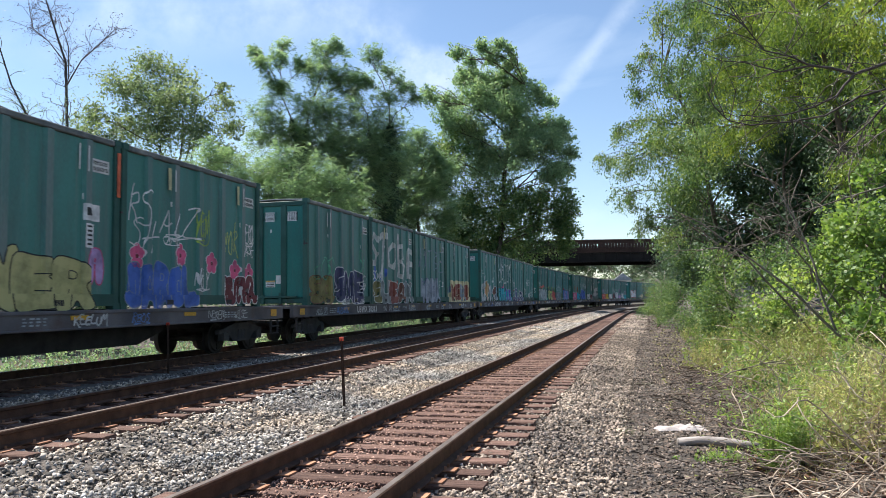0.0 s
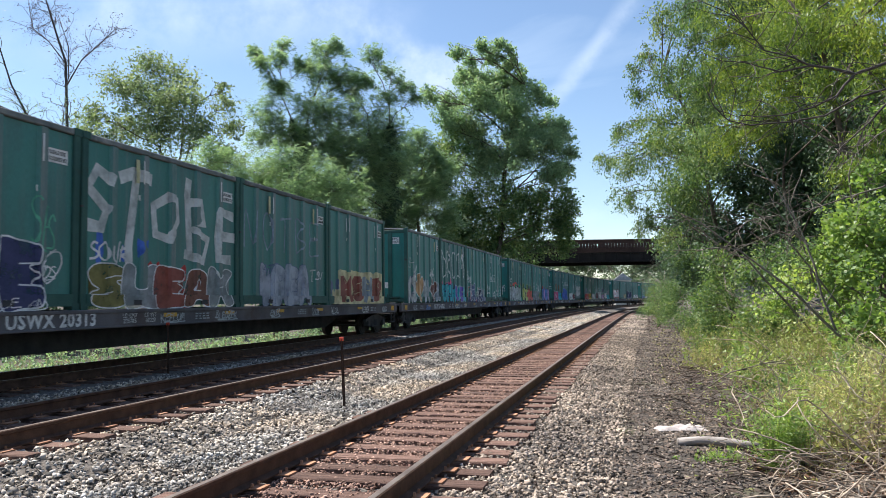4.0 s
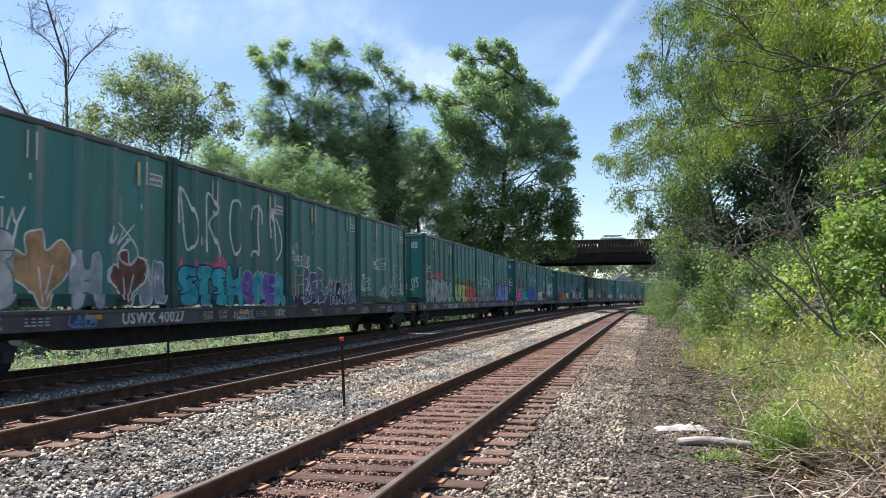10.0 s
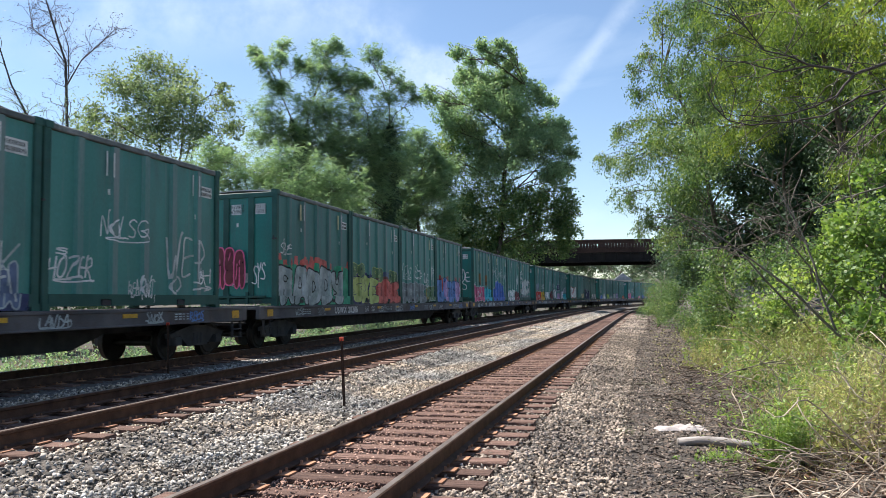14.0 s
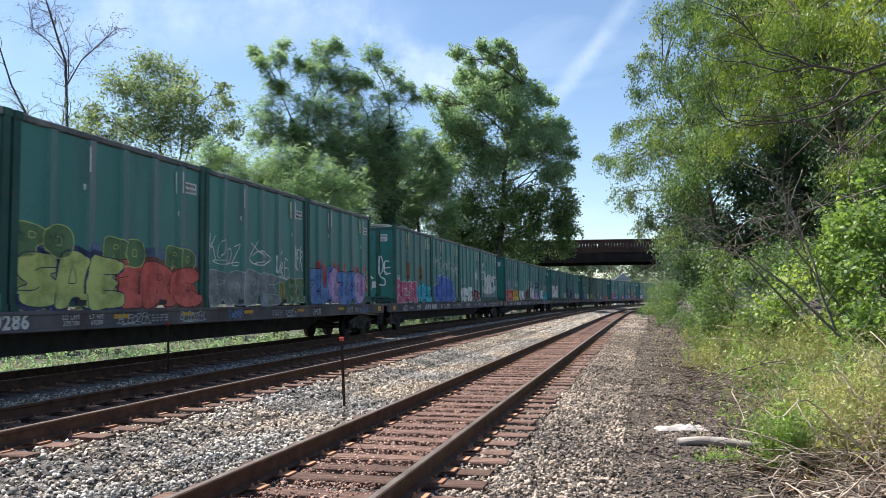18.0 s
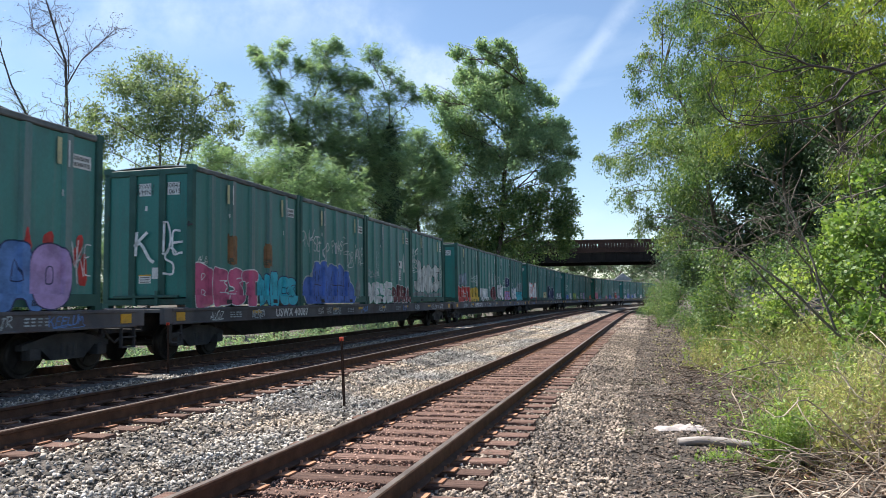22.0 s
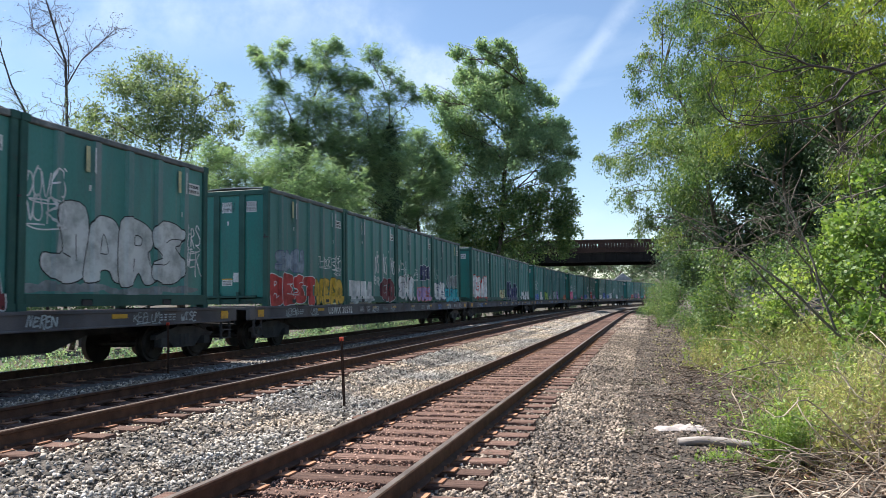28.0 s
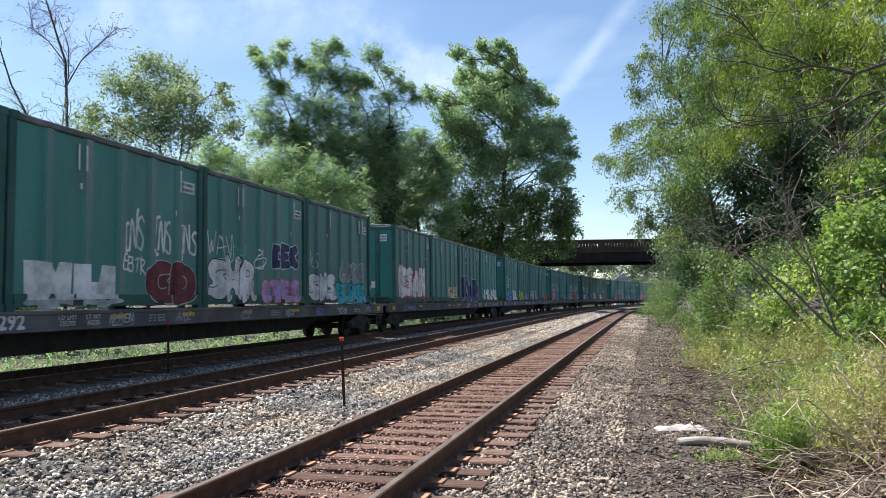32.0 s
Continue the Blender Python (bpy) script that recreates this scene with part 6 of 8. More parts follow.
    word(d[0], "RADDY", 0.2, 5.35, 0.03, 1.25, "silver", "black", 0.055, None, 1.06, 55)
    tag(d[0], "SBE", 0.4, 1.0, 1.6, 1.95, "white", 0.03, 56)
    ragged(d[1], 0.15, 5.85, 0.5, 1.45, "slate", 51, 20, 0.5, 0.3)
    word(d[1], "SAE", 0.2, 2.9, 0.04, 1.12, "chartreuse", "navy", 0.024, "navy", 1.16, 55)
    specks(d[1], 0.3, 2.6, 0.3, 0.9, "salmon", 61, 7, 0.16)
    word(d[1], "TRC", 2.7, 5.8, 0.04, 1.0, "salmon", "maroon", 0.022, "brown", 1.18, 56)
    word(d[1], "PO", 0.2, 1.5, 0.98, 1.62, "moss", "chartreuse", 0.022, None, 1.2, 57)
    word(d[1], "RO", 2.5, 3.7, 0.92, 1.5, "moss", "chartreuse", 0.022, None, 1.2, 58)
    word(d[1], "RD", 4.6, 5.7, 0.9, 1.45, "moss", "chartreuse", 0.022, None, 1.2, 59)
    word(d[2], "ROPE", 0.3, 3.9, 0.05, 0.95, "grey", "silver", 0.03, None, 1.3, 60)
    tag(d[2], "KOOZ", 0.25, 1.7, 1.3, 1.8, "white", 0.025, 61, 0.2, drop=0.4)
    tag(d[2], "*", 2.4, 3.4, 1.25, 1.8, "white", 0.028, 62)
    throwup(d[2], 1, 4.0, 4.5, 0.1, 0.7, "olive", "yellow", 63)
    tag(d[2], "WRE", 3.9, 4.8, 0.95, 1.5, "white", 0.03, 64, 0.1, drop=0.4)
    tag(d[2], "NER", 5.1, 5.8, 1.2, 1.85, "white", 0.035, 65)
    word(d[2], "RT", 4.6, 5.85, 0.1, 0.9, "moss", "silver", 0.03, None, 1.2, 651)
    specks(d[3], 0.3, 5.7, 0.5, 1.5, "red", 66, 34, 0.15)
    word(d[3], "ZUOZAO", 0.3, 5.1, 0.04, 1.3, ("azure", "azure", "lilac", "azure", "azure", "lilac"), "navy", 0.03, None, 1.3, 67)
    tag(d[3], "NKE", 5.2, 5.8, 0.75, 1.25, "white", 0.02, 68)
    # car 5
    tag(e[0], "K", 0.0, 0.42, 0.0, 0.6, "white", 0.07, 70, flat=on_end(0.35, 1.35))
    tag(e[0], "DE", -0.05, 0.5, 0.15, 0.8, "white", 0.05, 72, 0.1, lap=1.2, flat=on_end(-0.52, 1.2))
    tag(e[0], "S", 0.0, 0.4, -0.4, 0.2, "white", 0.045, 721, flat=on_end(-0.52, 1.2))
    word(e[0], "BEST", 0.2, 3.35, 0.03, 1.05, "magenta", "white", 0.03, None, 1.1, 70)
    word(e[0], "NICS", 3.4, 5.85, 0.03, 0.95, "aqua", "navy", 0.03, None, 1.12, 71)
    ragged(e[0], 1.75, 2.25, 1.1, 2.0, "rust", 73, 5, 0.3, 0.2)
    ragged(e[0], 3.75, 4.15, 1.05, 1.85, "rust", 74, 5, 0.3, 0.2)
    tag(e[0], "ALE", 0.35, 0.8, 1.15, 1.3, "white", 0.015, 75)
    cloud(e[1], 0.25, 4.85, 0.04, 1.52, "blue", "silver", "navy", 76)
    tag(e[1], "PNKSE", 0.15, 1.7, 1.9, 2.4, "chalk", 0.03, 78, 0.1)
    tag(e[1], "TOP", 1.5, 2.5, 1.6, 2.1, "chalk", 0.03, 781, 0.0, lap=1.15)
    tag(e[1], "PNKSE", 2.7, 4.0, 1.9, 2.4, "chalk", 0.03, 79, 0.1)
    tag(e[1], "TOP", 3.9, 4.8, 1.55, 2.05, "chalk", 0.03, 791, 0.0, lap=1.15)
    tag(e[1], "PNKE", 4.95, 5.8, 1.6, 2.1, "chalk", 0.025, 80)
    patch(e[1], 5.0, 5.5, 0.3, 1.1, "grey", 801)
    word(e[2], "NEYE", 0.25, 3.1, 0.04, 0.9, "white", "green", 0.025, None, 1.08, 80)
    tag(e[2], "OMNEON", 0.3, 1.6, 1.15, 1.4, "silver", 0.02, 81)
    word(e[2], "DERM", 3.3, 5.8, 0.05, 0.78, "maroon", "white", 0.025, None, 1.08, 82)
    drips(e[2], (1.3, 1.5, 3.3, 4.9, 5.0), 0.9, 2.2, "white", 83)
    logo_label(e[2], 4.3, 1.6)
    word(e[3], "JARS", 0.65, 5.0, 0.55, 2.0, "chalk", "black", 0.026, None, 1.14, 84)
    patch(e[3], 0.2, 5.6, 0.3, 0.5, "grey", 841)
    tag(e[3], "DOVES", 0.15, 1.2, 2.1, 2.6, "white", 0.03, 85)
    tag(e[3], "WORD", 0.1, 1.2, 1.65, 2.1, "white", 0.03, 851, drop=0.3)
    tag(e[3], "ERS", 5.15, 5.8, 1.5, 2.0, "white", 0.028, 86)
    tag(e[3], "WEK", 5.1, 5.8, 1.0, 1.45, "white", 0.028, 861, drop=0.2)
    # car 6
    word(f[0], "SMU", 0.6, 2.5, 1.08, 1.75, "haze", "slate", 0.022, None, 1.15, 91)
    word(f[0], "BEST", 0.2, 3.4, 0.03, 1.0, "red", "white", 0.03, None, 1.1, 90)
    word(f[0], "NEAO", 3.45, 5.85, 0.03, 0.95, "gold", "olive", 0.035, None, 1.1, 91)
    tag(f[0], "THROZ", 3.7, 4.8, 1.35, 1.65, "white", 0.022, 92)
    tag(f[0], "ROSE", 4.85, 5.75, 1.3, 1.65, "white", 0.024, 93)
    tag(f[0], "ZES", 5.0, 5.7, 1.1, 1.3, "white", 0.022, 931)
    word(f[1], "WU", 0.4, 2.9, 0.2, 0.95, "white", None, 0.03, None, 0.97, 94, True)
    patch(f[1], 0.4, 3.0, 0.05, 0.25, "silver", 94)
    for k, x in enumerate((3.1, 4.1, 5.1)):
        tag(f[1], "INS", x, x + 0.75, 1.3 - 0.02 * k, 1.95, "white", 0.055, 94 + k, 0.15)
    tag(f[1], "EBTR", 3.05, 3.9, 0.85, 1.15, "white", 0.03, 95, drop=0.4)
    word(f[1], "GD", 3.95, 5.8, 0.1, 1.1, "maroon", "silver", 0.03, None, 1.15, 96)
    word(f[2], "SHR", 0.3, 2.7, 0.18, 1.3, "white", "black", 0.03, None, 1.08, 97)
    tag(f[2], "WAN", 0.3, 1.5, 1.35, 1.95, "white", 0.028, 98, lap=1.2)
    tag(f[2], "SBR", 1.4, 2.3, 1.3, 1.7, "mint", 0.024, 981)
    word(f[2], "OTES", 3.0, 5.6, 0.1, 0.8, "lilac", "salmon", 0.035, None, 1.08, 99)
    word(f[2], "DEC", 3.8, 5.5, 1.15, 1.9, "navy", "white", 0.028, None, 1.15, 100)
    tag(f[2], "*", 2.7, 3.4, 1.15, 1.6, "white", 0.026, 101)
    word(f[3], "SNS", 0.25, 2.5, 0.15, 1.1, "white", "slate", 0.03, None, 1.12, 102)
    word(f[3], "BUTR", 2.6, 5.5, 0.06, 0.78, "teal", "navy", 0.028, None, 1.15, 1021)
    word(f[3], "LNBS", 3.0, 5.4, 0.85, 1.55, "grey", "silver", 0.026, None, 1.15, 103)
    tag(f[3], "ALS", 0.3, 0.9, 1.3, 1.75, "silver", 0.028, 104)
    # car 7
    tag(g[0], "ANEK", -0.5, 0.2, -0.1, 0.25, "white", 0.03, 110, flat=on_end(0.2, 1.15))
    specks(g[0], 1.2, 4.6, 0.3, 1.2, "red", 111, 22, 0.18)
    word(g[0], "ESAN", 0.7, 4.9, 0.3, 1.75, "white", "red", 0.05, None, 1.1, 1110)
    throwup(g[1], 2, 3.4, 5.6, 0.2, 0.9, "cream", "brown", 112)
    word(g[2], "NWI", 0.5, 5.0, 0.1, 1.5, "navy", "silver", 0.04, None, 1.1, 1131)
    throwup(g[3], 4, 0.6, 5.4, 0.1, 0.9, "white", "black", 113)
    # the rest of the train, far off
    pool = [("white", "black"), ("silver", "black"), ("red", "white"), ("blue", "white"), ("orange", "maroon"), ("pink", "white"), ("lime", "black"), ("maroon", "white"), ("lilac", "navy"), ("teal", "black")]
    rng = random.Random(200)
    for car in C[7:]:
        for box in car:
            for half in (0.3, 3.1):
                if rng.random() < 0.75:
                    fill, line = rng.choice(pool)
                    throwup(box, rng.randint(2, 4), half, half + rng.uniform(1.6, 2.6), 0.05, rng.uniform(0.6, 1.3), fill, line, rng.random())
                if rng.random() < 0.5:
                    tag(box, rng.choice(("SERO", "NAKE", "WEZ", "OTIS", "KRES")), half + 0.3, half + 1.8, 1.3, 1.9, "white", 0.035, rng.random())
    # tags on the flat cars' side sills
    for car, _, _ in train[:8]:
        for k in range(9):
            x = (-11.6, -9.7, -3.3, -1.0, 1.2, 4.2, 6.4, 8.9, 11.0)[k] + rng.uniform(-0.5, 0.5)
            text = rng.choice(("WISE", "RBOS", "KEELUM", "AVOZ", "SNOX", "NEREN", "BLEOZEK", "TWORK", "LAVDA", "EMIR"))
            tag(car, text, 0, 0.15 * len(text), -0.09, 0.1, rng.choice(["chalk", "silver", "silver", "azure", "grey"]), rng.choice((0.018, 0.022, 0.03)), rng.random(), 0.15, flat=pose(x, -1.416, DECK_TOP - 0.19))


decorate()
# dark plates laid over the fork pockets in place of the shade inside
pocket = Shape().box(-0.13, 0.13, -0.004, 0.03, -0.055, 0.055).mesh("fork_pocket", UNDER)
for _, _, boxes in train:
    for box in boxes:
        for x in (1.72, 4.34):
            part("fork_pocket", pocket, UNDER, box, "dark plate standing in for the shade in a fork pocket").matrix_basis = pose(x - CON_L / 2, -CON_W / 2 - 0.012, 0.13)


# ---------------------------------------------------------------- trees and growth
def bent(rng, a, b, n=5, wob=0.08):
    """A branch line from a to b that wanders a little."""
    a, b = Vector(a), Vector(b)
    L = (b - a).length
    out = []
    ph = [rng.uniform(-1, 1) for _ in range(6)]
    for i in range(n + 1):
        t = i / n
        w = wob * L * sin(pi * t)
        out.append(a.lerp(b, t) + Vector((w * (ph[0] + ph[1] * sin(5 * t)), w * (ph[2] + ph[3] * sin(5 * t)), w * 0.8 * (ph[4] * sin(4 * t)) + 0.10 * L * sin(pi * t))))
    return out


def frond_quads(rng, centres, length, pairs=5):
    """Feathery compound leaves: each a drooping stalk with crosswise pairs of leaflets."""
    n = len(centres)
    length = np.asarray(length).reshape(-1, 1)
    a = rng.normal(size=(n, 3)) * np.array([1, 1, 0.35])
    a /= np.linalg.norm(a, axis=1, keepdims=True) + 1e-9
    b = np.cross(a, rng.normal(size=(n, 3)) * 0.35 + np.array([0, 0, 1.0]))
    b /= np.linalg.norm(b, axis=1, keepdims=True) + 1e-9
    v = np.empty((n, pairs, 4, 3))
    for k in range(pairs):
        t = (k + 0.5) / pairs
        c = centres + a * length * (t - 0.3) - np.array([0, 0, 1.0]) * length * 0.45 * t * t
        w = length * 0.24 * (1 - 0.55 * abs(2 * t - 0.8))
        h = length * 0.34 / pairs
        v[:, k, 0], v[:, k, 1], v[:, k, 2], v[:, k, 3] = c - b * w - a * h * 0.2, c - a * h, c + b * w - a * h * 0.2, c + a * h
    return v.reshape(-1, 3)


def build_tree(name, base, lobes, leaf, bark, size, per_r2, trunk_r, seed, label, category="tree", deep=0.3, bare=1.0, flat=0.25, droop=0.0, aspect=0.55, twigs=9, stems=1, up=0.5, fronds=False, tuft=0.15, ivy=0.0, dense=1.0):
    """Trunk, limbs to each bough and a crown of single leaves set along the twigs of the boughs; up bends the twigs upward."""
    rng, nr = random.Random(seed), np.random.default_rng(seed)
    tree = tagged(new(name), label, category)
    xs = [l[0] for l in lobes]
    width = max(xs) - min(xs) + 1.0
    L3 = []
    for x, y, z, r in lobes:
        L3.append((Vector((x, y + rng.uniform(-deep, deep) * width * 0.5, z)), r))
    top = max(c.z for c, r in L3)
    low = min(c.z - r for c, r in L3)
    wood = Shape()
    mid = sum((c for c, r in L3), Vector()) / len(L3)
    trunks = []
    for k in range(stems):
        b = Vector(base) + Vector((rng.uniform(-1, 1), rng.uniform(-1, 1), 0)) * (0.0 if stems == 1 else width * 0.12)
        e = Vector((mid.x + rng.uniform(-0.2, 0.2) * width, mid.y, low + (top - low) * rng.uniform(0.65, 0.85)))
        p = bent(rng, b, e, 7, 0.05)
        rr = trunk_r * (1.0 if k == 0 else 0.7)
        wood.tube(p, [rr * (1 - 0.8 * i / 7) * (1.35 if i == 0 else 1) for i in range(8)], 8)
        trunks.append(p)
    pts = []
    for c, r in L3:
        p = min((q for t in trunks for q in t[1:]), key=lambda q: (q - c).length + 1.2 * max(0, q.z - c.z + 0.3 * (q - c).length))
        L = (c - p).length
        r0 = max(0.012, min(trunk_r * 0.3, 0.008 * L + trunk_r * 0.06))
        pl = bent(rng, p, c, 5, 0.10)
        wood.tube(pl, [r0 * (1 - 0.65 * i / 5) for i in range(6)], 6)
        nc = max(10, int((twigs + 7 + r * 9) * dense))
        n_leaf = int(per_r2 * 1.3 * r * r * bare)
        for k in range(nc):
            d = Vector(nr.normal(size=3))
            d = (d.normalized() + Vector((0, 0, up))).normalized()
            q0 = c + Vector(nr.normal(size=3)) * r * 0.22
            reach = r * rng.uniform(0.65, 1.38)
            q1 = c + d * reach
            if k < 13:
                tp = bent(rng, pl[rng.randint(3, 5)], q1, 3, 0.12)
                wood.tube(tp, [r0 * 0.28 + 0.004, r0 * 0.2 + 0.003, r0 * 0.12 + 0.003, 0.003], 4, False)
            m = max(3, int(n_leaf / nc * rng.uniform(0.3, 1.7)))
            t = nr.random(m) ** 0.52
            cr = (r * tuft * rng.uniform(0.6, 1.5)) * (1.25 - 0.65 * t) + 0.02
            line = np.outer(1 - t, q0) + np.outer(t, q1)
            line[:, 2] -= (0.25 + 0.5 * droop) * reach * (t - 0.35) ** 2 * (0.4 if up > 0.6 else 1.0)
            pts.append(line + nr.normal(size=(m, 3)) * cr[:, None])
    pts = np.concatenate(pts)
    part("trunk", wood, bark, tree, "trunk with limbs", smooth=True)
    if fronds:
        pts = pts[:: 3]
        v = frond_quads(nr, pts, size * 3.1 * nr.uniform(0.6, 1.3, len(pts)))
    else:
        v = leaf_quads(nr, pts, size * 1.2 * nr.uniform(0.6, 1.35, len(pts)), flat, aspect, droop)
    part("crown", array_mesh("crown", v, len(v) // 4, leaf), leaf, tree, "crown of many leaves")
    if ivy:
        q = []
        for t in trunks:
            for a, b in zip(t[:-2], t[1:-1]):
                m = int(700 * (b - a).length * ivy)
                u = nr.random(m)
                g = nr.normal(size=(m, 3))
                g /= np.linalg.norm(g, axis=1, keepdims=True)
                q.append(np.outer(1 - u, a) + np.outer(u, b) + g * ivy * (0.55 + 0.6 * nr.random((m, 1))) * (0.75 + 0.45 * np.sin(5 * u))[:, None])
        q = np.concatenate(q)
        part("ivy", array_mesh("ivy", leaf_quads(nr, q, size * 1.1 * nr.uniform(0.6, 1.3, len(q)), 0.3, 0.8), len(q), IVY), IVY, tree, "dark ivy round the trunk")
    return tree


def gz(x, y):
    return ground_z(x, y) - 0.05


# behind the train, from the open ground to the bridge
build_tree("tree", (-23.5, 63, gz(-23.5, 63)), [(-29.1, 62.0, 16.9, 1.77), (-26.8, 62.0, 19.2, 2.1), (-26.7, 62.0, 15.9, 2.33), (-24.2, 62.0, 21.1, 1.77), (-24.6, 62.0, 18.0, 2.56), (-22.5, 62.0, 19.9, 2.1),
           (-21.3, 62.0, 17.5, 2.33), (-22.7, 62.0, 15.1, 2.8), (-18.2, 62.0, 17.9, 1.4), (-18.0, 62.0, 16.1, 1.4), (-19.4, 62.0, 14.5, 2.1), (-28.4, 62.0, 14.2, 2.33), (-17.5, 62.0, 18.6, 0.75),
           (-25, 64, 12, 2.6), (-21, 64, 11, 2.6), (-17.5, 63, 12, 2.2)],
           LEAF_Y, BARK, 0.21, 330, 0.2, 11, "airy broadleaf tree with a pale thin crown and forked stems", stems=3, deep=0.5, up=0.7, bare=0.95, dense=1.3)
build_tree("tree", (-10.5, 67, gz(-10.5, 67)), [(-16.7, 66.0, 23.7, 0.79), (-16.9, 66.0, 24.4, 0.5), (-14.1, 66.0, 24.6, 0.89), (-15.8, 66.0, 22.3, 1.09), (-14.1, 66.0, 22.5, 1.19), (-14.6, 66.0, 19.9, 1.74),
           (-15.5, 66.0, 17.6, 1.89), (-10.7, 66.0, 24.0, 1.39), (-9.1, 66.0, 24.2, 1.19), (-12.4, 66.0, 22.5, 1.29), (-10.6, 66.0, 21.4, 1.98), (-8.8, 66.0, 20.9, 1.98), (-11.1, 66.0, 17.6, 2.48),
           (-14.1, 66.0, 15.8, 2.23), (-11.1, 66.0, 14.3, 2.73), (-16.6, 66.0, 15.9, 1.49), (-12.5, 68, 11, 2.6), (-9.2, 67, 16.2, 2.3), (-8.6, 67, 13.2, 2.4), (-15, 67, 12.6, 2.4)],
           LEAF_B, BARK, 0.21, 480, 0.3, 12, "tall locust tree with feathery crown and ivy-clad trunk", stems=2, deep=0.4, up=0.6, fronds=True, bare=1.15, ivy=0.75)
build_tree("tree", (-6.3, 68, gz(-6.3, 68)), [(-5.9, 66.0, 22.8, 1.29), (-4.5, 66.0, 22.1, 1.09), (-6.7, 66.0, 20.9, 1.29), (-3.8, 66.0, 21.3, 0.69), (-8.1, 66.0, 17.3, 2.48), (-4.5, 66.0, 19.0, 1.39),
           (-2.9, 66.0, 19.9, 0.99), (-2.2, 66.0, 19.0, 0.79), (-5.1, 66.0, 16.5, 2.48), (-7.1, 66.0, 14.0, 2.98), (-4.1, 66.0, 13.4, 2.73), (-9.6, 66.0, 11.2, 2.48), (-6.1, 66.0, 10.7, 2.48), (-8.2, 66.5, 20, 1.2), (-8.0, 67, 22, 0.9)],
           LEAF_B, BARK, 0.21, 480, 0.3, 13, "tall locust tree with layered boughs and ivy-clad trunk", stems=2, deep=0.4, up=0.6, fronds=True, bare=1.2, ivy=0.9)
build_tree("tree", (7.0, 99, gz(7, 99)), [(2.1, 97.0, 32.3, 1.5), (4.0, 97.0, 32.9, 1.4), (3.2, 97.0, 30.2, 2.2), (5.4, 97, 30.6, 2.0), (6.7, 97.0, 32.1, 1.75), (9.0, 97.0, 33.3, 1.09), (7.8, 97.0, 29.7, 2.77), (10.6, 97.0, 29.5, 2.33),
           (12.4, 97.0, 27.0, 2.04), (14.7, 97.0, 27.2, 1.31), (5.2, 97.0, 26.7, 3.06), (0.9, 97.0, 26.8, 2.33), (-1.4, 97.0, 27.0, 1.6), (8.8, 97.0, 24.4, 3.79), (13.4, 97.0, 23.5, 2.77), (15.6, 97.0, 22.1, 1.9), (16.3, 97, 19.6, 1.5), (15.8, 97, 24.6, 1.3),
           (3.6, 97.0, 22.3, 4.08), (11.1, 97.0, 19.2, 4.08), (15.2, 97.0, 17.8, 1.9), (6.5, 97.0, 17.8, 4.5), (14.2, 97, 20.2, 2.4), (10.4, 97, 22.0, 3.0), (13.9, 97, 16.2, 2.4), (1.4, 97, 23.4, 2.6), (5.4, 97, 33.0, 1.4), (7.6, 97, 33.8, 1.2), (4.4, 97, 31.4, 1.7), (9.2, 97, 31.6, 1.6), (7.0, 97, 27.8, 2.8)],
           LEAF_P, BARK, 0.25, 330, 0.5, 14, "very tall dark green poplar with a dense ragged crown", deep=0.45, up=0.9, bare=1.0, aspect=0.7, dense=1.5, tuft=0.12)
build_tree("tree", (4.0, 95, gz(4, 95)), [(16.2, 97.0, 15.5, 1.09), (0.6, 97.0, 19.3, 3.5), (13.2, 97.0, 13.9, 3.06), (8.6, 97.0, 12.5, 4.08), (3.5, 97.0, 13.3, 4.08), (15.0, 98.0, 11.0, 1.82), (11.6, 98.0, 9.6, 3.06),
           (6.3, 97.0, 8.9, 3.06), (16.1, 97.0, 18.4, 1.02), (1.2, 97.0, 9.0, 2.92), (15.9, 97, 13.2, 2.0), (16.2, 98, 10.6, 1.9), (15.6, 98, 8.6, 1.8)],
           LEAF_F, BARK, 0.30, 330, 0.4, 15, "dense dark tree hung with vines beside the bridge", deep=0.15, up=0.2, bare=1.0, dense=1.3)
build_tree("tree", (-3.0, 78, gz(-3, 78)), [(-3.6, 76.0, 13.2, 2.74), (-0.7, 76.0, 14.9, 2.4), (-5.3, 76.0, 10.9, 2.4), (-1.9, 76.0, 10.3, 2.63), (0.4, 76.0, 9.1, 2.0), (-8.2, 76.0, 10.9, 2.29), (-2.1, 76.0, 17.5, 1.71), (-3.4, 76, 16.2, 2.0), (-0.2, 76, 12.2, 2.2), (-5.6, 77, 14.4, 2.2), (-4, 76, 7, 2.4), (-0.5, 77, 6.5, 2.0)],
           LEAF_B, BARK, 0.25, 420, 0.3, 16, "mid-height bright green tree behind the train", deep=0.3, fronds=True, bare=1.25)
build_tree("tree", (-11.5, 52, gz(-11.5, 52)), [(-15.1, 50.0, 11.2, 1.5), (-16.6, 50.0, 10.5, 1.5), (-13.0, 50.0, 10.5, 1.69), (-10.7, 50.0, 10.6, 1.88), (-8.4, 50.0, 10.2, 1.88), (-6.9, 50.0, 9.0, 1.88), (-11.8, 50.0, 8.9, 1.88),
           (-13.7, 50.0, 8.6, 1.88), (-9.2, 50.0, 8.1, 1.88), (-15.5, 50, 7.0, 1.9), (-12, 50, 6, 2.0), (-8, 51, 6, 1.9)],
           LEAF_B, BARK, 0.17, 560, 0.2, 17, "sunlit yellow-green young tree behind the train", deep=0.3, stems=3, fronds=True, up=0.2, bare=1.3)
